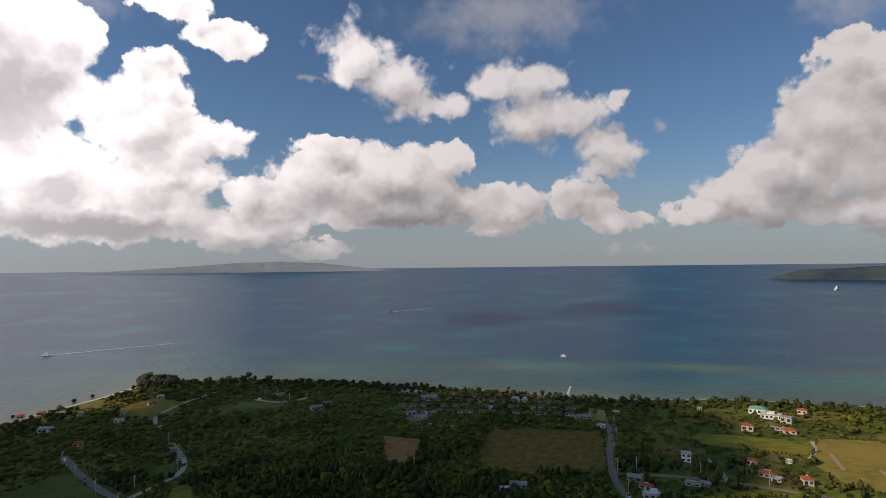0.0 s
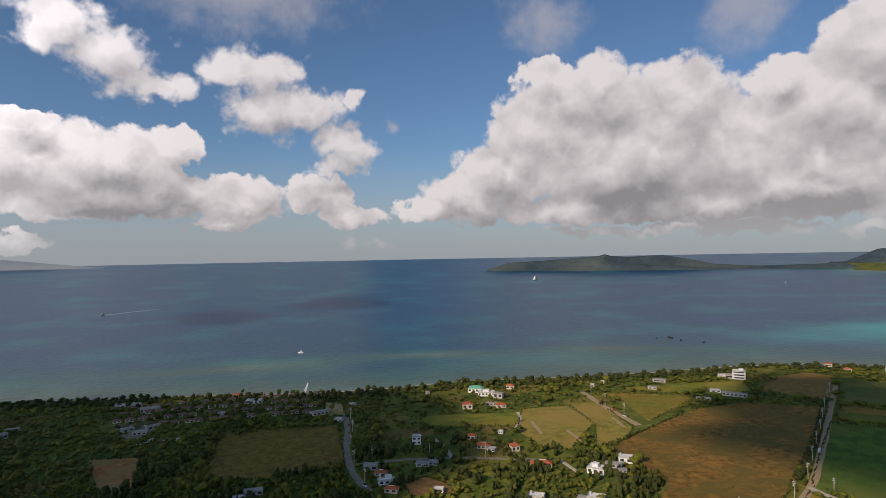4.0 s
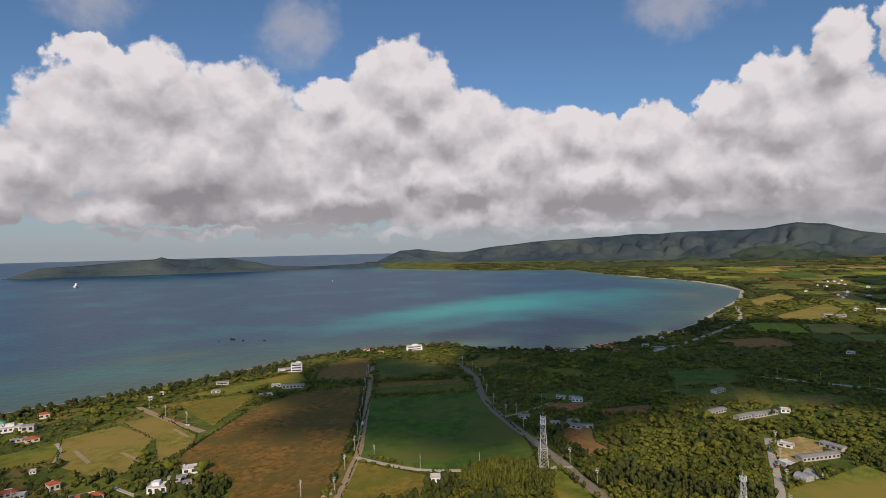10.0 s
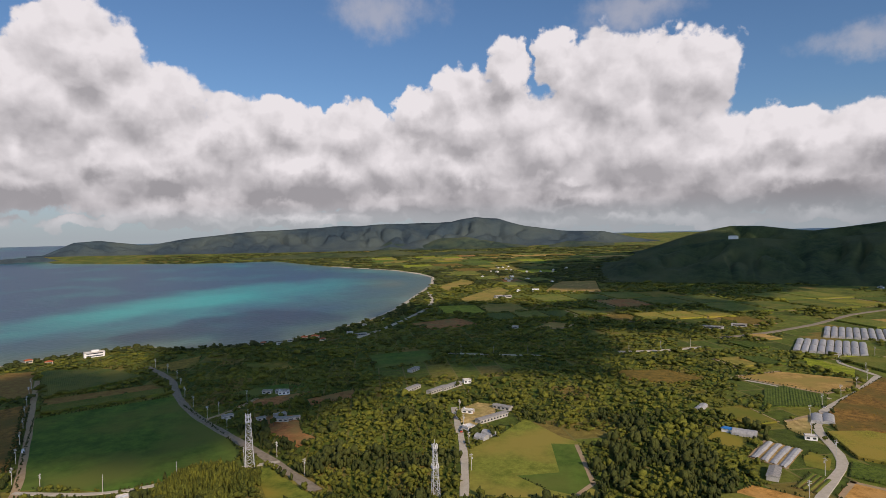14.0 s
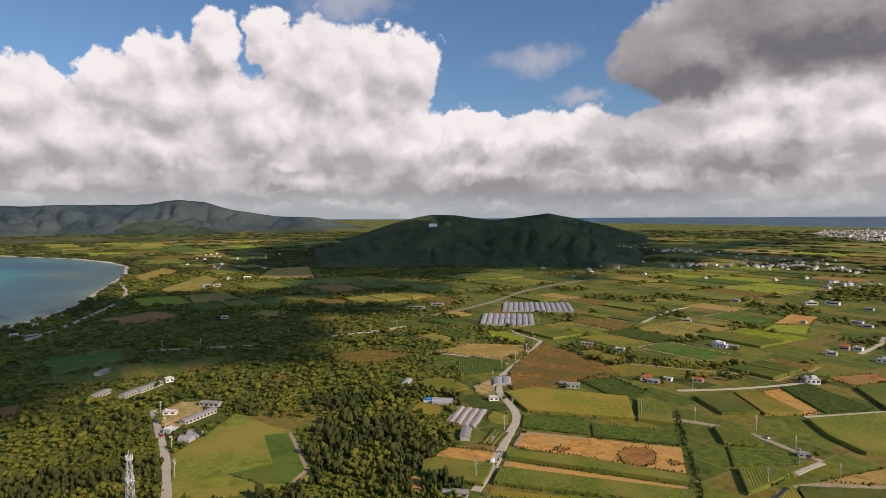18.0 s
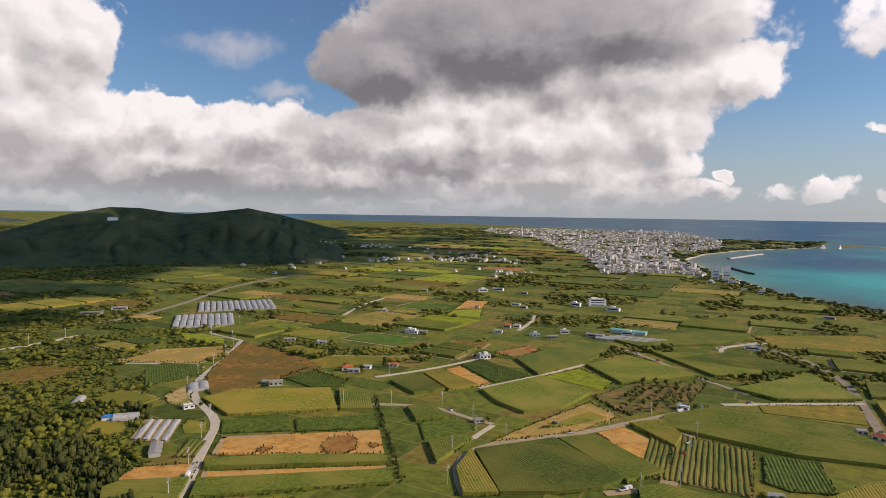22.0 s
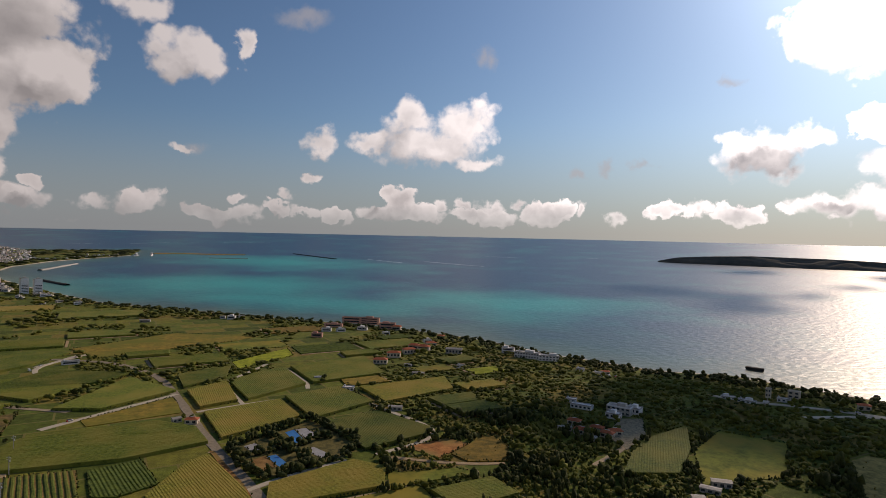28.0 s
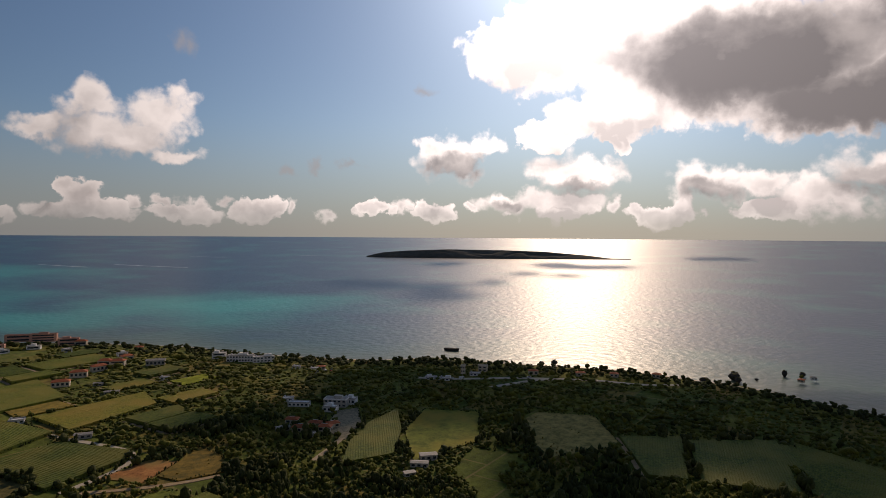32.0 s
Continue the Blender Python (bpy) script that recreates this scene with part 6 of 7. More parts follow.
def plant_woods():
    rng = random.Random(11)
    near, pines, mid, far, belt = [], [], [], [], []
    d = 250.0
    while d < 6200:
        step = max(3.6, d * 0.0118)
        n = int(2 * math.pi * d / step)
        az = [(k + rng.uniform(-0.45, 0.45)) * 360 / n for k in range(n)]
        dd = [d + rng.uniform(-0.45, 0.45) * step for _ in az]
        pos = [polar(a, q) for a, q in zip(az, dd)]
        sd = shore(np.array([p[0] for p in pos]), np.array([p[1] for p in pos]))
        for a, q, (x, y), s in zip(az, dd, pos, sd):
            if s < 14 or (q > 2700 and not 65 < a < 203):
                continue
            wood = noise.fractal(Vector((x / 120, y / 120, 4)), 1, 2, 3)
            farmland = 119 < a < 197
            if (farmland or q > 2700) and wood < (0.02 if q > 2000 else 0.13 if q > 750 else 0.10) and s > 70:
                continue
            if farmland and q < 600 and s > 70:
                continue
            if not farmland and wood < -0.55:
                continue
            if 18 < a < 41 and q < 685 and rng.random() < 0.5:
                continue
            if (q > 1410 and in_poly(x, y, CITY) and rng.random() < 0.75) or not open_ground(x, y):
                continue
            if s < 48 + 25 * wood and q < 1530:
                belt.append((x, y, step * rng.uniform(0.42, 0.68), rng.uniform(2.2, 4.8)))
            else:
                pine = q < 505 and noise.fractal(Vector((x / 42, y / 42, 7)), 1, 2, 3) > 0.10
                tall = 1.5 if pine else 1.0
                (pines if pine else near if q < 505 else mid if q < 1770 else far).append((x, y, step * (size := rng.choice((0.28, 0.34, 0.4, 0.46, 0.52, 0.6, 0.85)) * rng.uniform(0.85, 1.15)), (1.0 + 3.6 * size) * rng.uniform(0.7, 1.25) * (1 + 0.4 * wood) * (1.2 if q > 940 else tall)))
        d += step * 0.95
    scatter_mesh("woodland", near, [lump_mesh(k, 3) for k in range(8)], LEAF, "subtropical scrub woodland with ragged green crowns")
    scatter_mesh("pine_stand", pines, [lump_mesh(10 + k, 3, 1.0) for k in range(6)], LEAF_DARK, "dark taller pines standing in clumps in the scrub")
    scatter_mesh("far_woodland", mid, [lump_mesh(20 + k, 2) for k in range(6)], LEAF, "far woodland and hedges of mixed green")
    scatter_mesh("distant_woodland", far, [lump_mesh(30 + k, 1) for k in range(8)], LEAF_DARK, "distant dark woods across the plain")
    scatter_mesh("coastal_windbreak", belt, [lump_mesh(40 + k, 3, 1.0) for k in range(5)], LEAF_DARK, "dark casuarina windbreak along the shore")


def hedge(*pts, tall=2.2, wide=1.7):
    """Places for a line of bushes."""
    rng = random.Random(int(pts[0][0] * 3 + pts[0][1]))
    rows = []
    for a, b in zip(pts, pts[1:]):
        k = max(1, int(math.hypot(b[0] - a[0], b[1] - a[1]) / 2.2))
        rows += [(a[0] + (b[0] - a[0]) * j / k + rng.uniform(-1, 1), a[1] + (b[1] - a[1]) * j / k + rng.uniform(-1, 1), wide * rng.uniform(0.7, 1.4), tall * rng.uniform(0.6, 1.3)) for j in range(k)]
    return rows


HEDGES, TUFTS = [], []
PLOT_HEDGES = [[(-25, -426), (-90, -470), (-109, -410), (-95, -380), (-40, -363), (-31, -385), (-25, -426)], [(-54, -446), (-70, -373)], [(-30, -402), (-97, -424)]]
for line in (*PLOT_HEDGES, [(329, -360), (294, -326), (259, -294), (225, -261), (211, -249)],              [(-83, -546), (-92, -468)], [(303, 382), (363, 406), (437, 433)], [(538, 368), (445, 312), (357, 269)],
             [(187, -467), (162, -445), (145, -439)], [(240, -656), (180, -612), (115, -574)], [(431, -349), (437, -386), (375, -379)], [(126, -451), (125, -420)],
             [(-126, -465), (-146, -477), (-145, -574)], [(570, 390), (452, 320), (394, 289)], [(-348, -677), (-379, -625)]):
    HEDGES += hedge(*line, tall=6.0 if line in PLOT_HEDGES else 2.2, wide=4.0 if line in PLOT_HEDGES else 1.7)


tuft_rng = random.Random(5)
for pts in MEADOWS:
    x0, y0, x1, y1 = bounds(pts)
    if math.hypot((x0 + x1) / 2, (y0 + y1) / 2) < 660:
        for _ in range(int((x1 - x0) * (y1 - y0) / 55)):
            x, y = tuft_rng.uniform(x0, x1), tuft_rng.uniform(y0, y1)
            if in_poly(x, y, pts) and noise.noise(Vector((x / 22, y / 22, 1))) > 0.0:
                TUFTS.append((x, y, tuft_rng.uniform(0.5, 1.3), tuft_rng.uniform(0.9, 1.7)))
scatter_mesh("meadow_tufts", TUFTS, [lump_mesh(90 + k, 2) for k in range(4)], FIELDS["meadow_dark"], "golden-brown grass tufts and low bushes on the meadow")
plant_woods()
edge_rng = random.Random(8)
for pts, d in EDGES:
    for a, b in zip(pts, pts[1:] + pts[:1]):
        if edge_rng.random() < 0.62 and d < 2600:
            k = max(1, int(math.hypot(b[0] - a[0], b[1] - a[1]) / max(2.4, d * 0.005)))
            s = max(1.0, d / 770)
            for j in range(k):
                if edge_rng.random() < 0.8:
                    HEDGES.append((a[0] + (b[0] - a[0]) * j / k, a[1] + (b[1] - a[1]) * j / k, s * edge_rng.uniform(0.7, 1.5), edge_rng.uniform(1.2, 2.4) * s ** 0.5))
track_rng = random.Random(27)
track_v, track_f = [], []
for pts, d in EDGES:
    for a, b in zip(pts, pts[1:] + pts[:1]):
        if d < 2000 and 100 < math.degrees(math.atan2(a[0], a[1])) % 360 < 215 and track_rng.random() < 0.42:
            a, b = Vector(a), Vector(b)
            u = (b - a).normalized()
            n = Vector((u.y, -u.x)) * (1.3 + d * 0.0007)
            k, base = max(1, int((b - a).length / 20)), len(track_v)
            for j in range(k + 1):
                c = a.lerp(b, j / k) + n * 1.2
                for side in (-1, 1):
                    q = c + n * side * track_rng.uniform(0.8, 1.1)
                    track_v.append(tuple(drawn(q.x, q.y, 0.19 + d * 0.0002)[0]))
            track_f += [(base + 2 * j, base + 2 * j + 1, base + 2 * j + 3, base + 2 * j + 2) for j in range(k)]
tagged(link_mesh("farm_track", track_v, track_f, ROADS["earth"], smooth=False), "narrow bare earth tracks along the field edges", "track", kind="stuff")
knoll_rng, KNOLL = random.Random(19), []
for _ in range(420):
    a, q = knoll_rng.uniform(0, 6.283), knoll_rng.random() ** 0.5
    KNOLL.append((366 + math.cos(a) * q * 22, 146 + math.sin(a) * q * 30, knoll_rng.uniform(1.6, 2.6), 3.5 + 9.5 * (1 - q * q) * knoll_rng.uniform(0.85, 1.1)))
scatter_mesh("knoll_thicket", KNOLL, [lump_mesh(70 + k, 3, 1.0) for k in range(4)], LEAF, "rounded knoll under dense low trees")
scatter_mesh("hedgerow", HEDGES, [lump_mesh(60 + k, 2) for k in range(5)], LEAF_DARK, "dark green hedges along the tracks and plots")


# ---- unseen clouds added up the sun's way, to shade land, hills and sea ----
def shade_cloud(spots, seed, above=2500):
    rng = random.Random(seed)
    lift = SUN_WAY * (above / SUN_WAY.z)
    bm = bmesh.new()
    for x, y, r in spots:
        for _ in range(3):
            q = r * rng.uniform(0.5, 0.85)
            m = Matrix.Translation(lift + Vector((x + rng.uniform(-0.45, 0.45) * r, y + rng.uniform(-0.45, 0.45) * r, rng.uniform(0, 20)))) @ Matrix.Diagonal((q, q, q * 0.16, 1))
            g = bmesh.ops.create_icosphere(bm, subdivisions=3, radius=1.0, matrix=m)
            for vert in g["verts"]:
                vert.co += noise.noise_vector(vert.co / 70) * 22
    me = mesh_of("cloud", bm, SHADE_CLOUD, True)
    return tagged(new("cloud", me), "flat cloud shape out of view, added to shade land and sea", "cloud", kind="structure")


shade_cloud([(-534, -115, 184), (-207, 511, 205), (-58, 521, 184), (58, 521, 140), (-259, 685, 162), (-119, 695, 151), (38, 374, 119), (-121, 358, 162), (106, 428, 97), (126, 539, 108), (58, 642, 97)], 1)
shade_cloud([(*drawn(*polar(a, d))[0].xy, 180) for a in range(104, 138, 6) for d in (1950, 2350)], 9)
shade_cloud([(-474, -357, 120), (-472, -218, 130), (-367, -172, 90), (-300, -427, 70), (-210, -205, 60)], 2)
shade_cloud([(474, 252, 92), (450, 327, 76), (546, 403, 86), (628, 228, 151), (705, 150, 151), (811, 223, 130), (792, 63, 173), (965, 32, 173), (956, -108, 173), (1179, -83, 205), (757, -83, 119), (535, 312, 119), (643, 397, 119)], 3)
shade_cloud([(1725, -437, 281), (2025, -620, 356), (1850, -855, 356), (2287, -939, 410), (2023, -1219, 410), (1727, -1149, 324), (1923, -1519, 367), (2435, -1369, 410), (1669, -1505, 259)], 4)
shade_cloud([(*drawn(-1302, -1379)[0].xy, 110), (*drawn(-1284, -1194)[0].xy, 120), (*drawn(-1169, -984)[0].xy, 100), (*drawn(-2656, -1481)[0].xy, 120), (*drawn(-2608, -1272)[0].xy, 120), (*drawn(-2044, -1237)[0].xy, 70), (*drawn(-2088, -1066)[0].xy, 80), (*drawn(-1574, -1110)[0].xy, 60), (*drawn(-2374, -1968)[0].xy, 90), (*drawn(-4195, -1130)[0].xy, 120)], 5, 7000)
shade_cloud([(*drawn(x, y)[0].xy, r) for x, y, r in ((2253, -2123, 184), (1911, -1794, 140), (1562, -1489, 108), (1998, -2386, 162), (2201, -2905, 162), (1454, -1833, 65), (1142, -1000, 65), (1842, -1384, 160), (1500, -1560, 150), (2000, -1150, 160), (1750, -2000, 170), (1250, -1900, 130))], 6)
shade_cloud([(*drawn(x, y)[0].xy, r) for x, y, r in ((975, 440, 80), (1141, 433, 100), (1203, 346, 100), (1098, 250, 90), (960, 320, 80), (531, 2099, 190), (146, 1781, 150))], 8)
shade_cloud([(*drawn(x, y)[0].xy, r) for x, y, r in ((802, -44, 72), (709, -88, 65), (748, -143, 68), (1074, -88, 96), (1233, -354, 114), (1377, -486, 130), (1141, -477, 110), (1388, -667, 136), (935, -307, 87), (1472, -786, 148), (875, -139, 80), (648, -144, 60))], 7)


# ---- the town and far villages ----
def block(name, x, y, w, d, h, turn, wall, label):
    """A small town block: walls, flat roof slab with a stair head, and bands of windows."""
    base = tagged(new(name), label, "building", group="town blocks")
    bm = bmesh.new()
    box(bm, -w / 2, -d / 2, -1, w / 2, d / 2, h)
    part("wall", bm, wall, base)
    bm = bmesh.new()
    box(bm, -w / 2 - 0.3, -d / 2 - 0.3, h + 0.01, w / 2 + 0.3, d / 2 + 0.3, h + 0.5)
    box(bm, -w * 0.2, -d * 0.2, h + 0.5, w * 0.15, d * 0.2, h + 2.8)
    part("roof", bm, GREY, base)
    for s in (-1, 1):
        for f in range(min(6, max(1, int(h / 3.2)))):
            o = new("window", WINDOW)
            o.parent = base
            o.matrix_basis = Matrix.LocRotScale((0, s * (d / 2 + 0.02), (f + 0.55) * h / max(1, int(h / 3.2))), None, (w * 0.82, 1, 1.3))
    set_down(base, x, y, turn)


def town():
    rng = random.Random(4)
    n, tries, rest_v, rest_f = 0, 0, [], []
    xs, ys = [p[0] for p in CITY], [p[1] for p in CITY]
    while n < 4600 and tries < 80000:
        tries += 1
        d, az = 1470 + 5200 * rng.random() ** 1.6, rng.uniform(147, 173)
        x, y = polar(az, d)
        if not in_poly(x, y, CITY) or noise.noise(Vector((x / 150, y / 150, 3))) < -0.28:
            continue
        n += 1
        tower = rng.random() < 0.025
        w, dp, h = rng.uniform(7, 13) * (0.8 + d / 14000), rng.uniform(6, 11) * (0.8 + d / 14000), (rng.uniform(11, 22) if tower else rng.uniform(3, 6.5))
        if d < 1740:
            block("town_house", x, y, w, dp, h, rng.uniform(-40, 40), rng.choice((WHITE, WHITE, CREAM, GREY)), "pale concrete town house with a flat roof")
            continue
        p, s = drawn(x, y, 0)
        a = rng.uniform(0, 1.6)
        c, q = math.cos(a) * s, math.sin(a) * s
        k = len(rest_v)
        for z in (-1, h):
            for u, v in ((-w / 2, -dp / 2), (w / 2, -dp / 2), (w / 2, dp / 2), (-w / 2, dp / 2)):
                rest_v.append((p.x + u * c - v * q, p.y + u * q + v * c, p.z + z * s))
        rest_f += [(k + 4, k + 5, k + 6, k + 7)] + [(k + m, k + (m + 1) % 4, k + 4 + (m + 1) % 4, k + 4 + m) for m in range(4)]
    ob = link_mesh("far_town", rest_v, rest_f, TOWN, smooth=False)
    tagged(ob, "dense pale town of flat-roofed concrete blocks", "town", kind="stuff")
    for cx, cy, r, m in ((1234, -1816, 160, 14), (1032, -1659, 90, 22), (939, -1658, 70, 14), (1127, -1592, 90, 16), (1798, -2007, 200, 20), (2172, -2005, 200, 12), (1290, -1469, 120, 12), (498, -1598, 80, 10), (274, -1501, 50, 8), (183, -1365, 60, 8), (1379, -1177, 200, 10), (761, -1325, 120, 8), (1929, -218, 120, 5), (2390, -338, 250, 8), (418, -3213, 170, 24), (274, -3561, 120, 14)):
        for _ in range(int(m * 1.7)):
            x, y = cx + rng.gauss(0, r * 0.6), cy + rng.gauss(0, r * 0.4)
            if shore(np.array([x]), np.array([y]))[0] > (40 if cx > -1000 else 2):
                block("village_house", x, y, rng.uniform(7, 13), rng.uniform(6, 9), rng.uniform(3, 6), rng.uniform(-40, 40), rng.choice((WHITE, WHITE, CREAM)), "white village house with a flat roof")


def town_walls():
    m, n, l, b = material("town_walls", 0.85)
    g = n.new("ShaderNodeNewGeometry")
    r = n.new("ShaderNodeValToRGB")
    r.color_ramp.elements[0].color, r.color_ramp.elements[1].color = (0.30, 0.29, 0.28, 1), (0.80, 0.78, 0.74, 1)
    e = r.color_ramp.elements.new(0.3)
    e.color = (0.40, 0.33, 0.28, 1)
    l.new(g.outputs["Random Per Island"], r.inputs["Fac"])
    l.new(r.outputs["Color"], b.inputs["Base Color"])
    return m


TOWN = town_walls()
town()
for dx, h in ((-12, 32), (13, 34)):
    block("tower_block", 296 + dx, -1561, 15, 13, h, 25, WHITE, "tall white apartment tower near the shore")


# ---- masts and poles ----
def lattice_mast(x, y, h, foot, top, label, decks):
    base = tagged(new("lattice_mast"), label, "mast")
    n = max(6, int(h / 4.2))
    at = lambda k, z: ((-1, -1), (1, -1), (1, 1), (-1, 1))[k % 4]
    wide = lambda z: (foot + (top - foot) * z / h) / 2
    for k in range(4):
        bm = bmesh.new()
        sx, sy = at(k, 0)
        beam(bm, (sx * wide(0), sy * wide(0), -0.3), (sx * wide(h), sy * wide(h), h), 0.22)
        part("leg", bm, STEEL, base)
    for lv in range(n):
        z0, z1 = h * lv / n, h * (lv + 1) / n
        for k in range(4):
            (ax, ay), (bx, by) = at(k, 0), at(k + 1, 0)
            for p, q, w in (((ax * wide(z0), ay * wide(z0), z0), (bx * wide(z1), by * wide(z1), z1), 0.11),
                            ((bx * wide(z0), by * wide(z0), z0), (ax * wide(z1), ay * wide(z1), z1), 0.11),
                            ((ax * wide(z1), ay * wide(z1), z1), (bx * wide(z1), by * wide(z1), z1), 0.13)):
                bm = bmesh.new()
                beam(bm, p, q, w)
                part("brace" if w < 0.12 else "girt", bm, STEEL, base)
    for z in decks:
        bm = bmesh.new()
        w = wide(z) + 0.55
        box(bm, -w, -w, z, w, w, z + 0.25)
        for q in ((-w, -w, w, -w), (w, -w, w, w), (w, w, -w, w), (-w, w, -w, -w)):
            beam(bm, (q[0], q[1], z + 1.2), (q[2], q[3], z + 1.2), 0.14)
        deck = part("platform", bm, STEEL, base)
        for k in range(6):
            a = k * math.pi / 3
            bm = bmesh.new()
            beam(bm, (math.cos(a) * w, math.sin(a) * w, z + 0.2), (math.cos(a) * w, math.sin(a) * w, z + 2.5), 0.28)
            part("antenna", bm, WHITE, deck, "white panel antenna")
    bm = bmesh.new()
    beam(bm, (0, 0, h), (0, 0, h + 4), 0.18)
    part("lightning_rod", bm, STEEL, base)
    set_down(base, x, y, 20)


lattice_mast(398, 131, 35, 6.0, 2.4, "grey steel lattice mast beside the road", (30.5, 33.5))
lattice_mast(343, 10, 30, 4.2, 1.8, "slim grey lattice mast in the woods", (18, 29))


def utility_pole():
    base = tagged(new("utility_pole"), "pale concrete utility pole with crossarms beside a lane", "pole", group="utility poles")
    bm = bmesh.new()
    bmesh.ops.create_cone(bm, cap_ends=True, segments=8, radius1=0.24, radius2=0.15, depth=11.4, matrix=Matrix.Translation((0, 0, 5.4)))
    part("shaft", bm, GREY, base)
    for z in (10.2, 9.2):
        bm = bmesh.new()
        beam(bm, (-1.1, 0, z), (1.1, 0, z), 0.16)
        arm = part("crossarm", bm, STEEL, base)
        bm = bmesh.new()
        for sx in (-1, -0.4, 0.4, 1):
            beam(bm, (sx, 0, z + 0.08), (sx, 0, z + 0.34), 0.09)
        part("insulator", bm, WHITE, arm)
    bm = bmesh.new()
    bmesh.ops.create_cone(bm, cap_ends=True, segments=8, radius1=0.32, radius2=0.32, depth=0.9, matrix=Matrix.Translation((0.5, 0, 8.0)))
    part("transformer", bm, STEEL, base)
    return base


pole = utility_pole()
spots = []
for pts, w in LANES:
    run = 15.0
    for a, b in zip(pts, pts[1:]):
        span = math.hypot(b[0] - a[0], b[1] - a[1])
        while run < span and w >= 4:
            u = Vector((b[0] - a[0], b[1] - a[1])) / span
            q = Vector(a) + u * run + Vector((-u.y, u.x)) * (w / 2 + 1.5)
            spots.append((q.x, q.y, math.degrees(math.atan2(u.y, u.x)) + 90))
            run += 42
        run -= span
spots = [s for s in spots if math.hypot(s[0], s[1]) < 900]
pole.matrix_basis = pose(spots[0][0], spots[0][1], 0, 0, 0, spots[0][2])
for x, y, t in spots[1:90]:
    copy_thing(pole, pose(x, y, 0, 0, 0, t))


# ---- single trees by the houses and in the grove ----
def garden_tree(seed):
    base = tagged(new("tree"), "broad-leaved green tree standing by a house or field", "tree", group="garden trees")
    rng = random.Random(seed)
    bm = bmesh.new()
    bmesh.ops.create_cone(bm, cap_ends=True, segments=7, radius1=0.3, radius2=0.12, depth=3.4, matrix=Matrix.Translation((0, 0, 1.4)))
    for k in range(4):
        a = k * 1.6 + rng.uniform(0, 1)
        beam(bm, (0, 0, 2.2), (math.cos(a) * 1.3, math.sin(a) * 1.3, 3.8), 0.16)
    part("trunk", bm, BARK, base)
    v, f = lump_mesh(seed, 9, 0.75)
    ob = link_mesh("crown", [(p[0] * 2.6, p[1] * 2.6, 1.6 + p[2] * 2.9) for p in v], [tuple(q) for q in f], LEAF_DARK if seed % 2 else LEAF, base, smooth=False)
    return base


kinds = [garden_tree(80 + k) for k in range(4)]
rng = random.Random(33)
stand = []
for x, y, r in YARDS:
    if math.hypot(x, y) < 730:
        a = rng.uniform(0, 6.28)
        q = r * 1.25 + 2.5
        stand.append((x + math.cos(a) * q, y + math.sin(a) * q, rng.uniform(0.7, 1.2)))
GROVE = [p for p in TAKEN if in_poly(142, -510, p)][:1]
for pts in GROVE:
    x0, y0, x1, y1 = bounds(pts)
    for i in range(int((x1 - x0) / 9)):
        for j in range(int((y1 - y0) / 9)):
            x, y = x0 + i * 9 + rng.uniform(-2, 2), y0 + j * 9 + rng.uniform(-2, 2)
            if in_poly(x, y, pts):
                stand.append((x, y, rng.uniform(0.6, 1.0)))
for k, base in enumerate(kinds):
    x, y, s = stand[k]
    base.matrix_basis = pose(x, y, 0) @ Matrix.Scale(s, 4)
for k, (x, y, s) in enumerate(stand[4:260]):
    base = kinds[k % 4]
    old = base.scale.copy()
    base.scale = (s, s, s * rng.uniform(0.85, 1.2))
    copy_thing(base, pose(x, y, 0, 0, 0, rng.uniform(0, 360)))
    base.scale = old


# ---- on the water ----
def boat(x, y, turn, length, hullmat, label, name="motor_boat", house_=True, z=SEA_Z):
    base = tagged(new(name), label, "boat")
    bm = bmesh.new()
    w, h = length * 0.26, length * 0.16
    ring = [(-0.5, -0.5), (0.2, -0.5), (0.42, -0.3), (0.5, 0), (0.42, 0.3), (0.2, 0.5), (-0.5, 0.5)]
    lo = [bm.verts.new((a * length * 0.94, b * w * 0.7, -0.4)) for a, b in ring]
    hi = [bm.verts.new((a * length, b * w, h * (1 + 0.35 * max(0, a)))) for a, b in ring]
    bm.faces.new(lo[::-1])
    bm.faces.new(hi)
    for k in range(7):
        bm.faces.new((lo[k], lo[(k + 1) % 7], hi[(k + 1) % 7], hi[k]))
    part("hull", bm, hullmat, base)
    if house_:
        bm = bmesh.new()
        box(bm, -length * 0.28, -w * 0.36, h, length * 0.18, w * 0.36, h * 2.0)
        box(bm, -length * 0.2, -w * 0.3, h * 2.0 + 0.01, length * 0.06, w * 0.3, h * 2.8)
        part("cabin", bm, WHITE, base)
        bm = bmesh.new()
        box(bm, -length * 0.27, -w * 0.375, h * 1.4, length * 0.185, w * 0.375, h * 1.75)
        part("window_band", bm, DARK, base)
    set_down(base, x, y, turn, z)


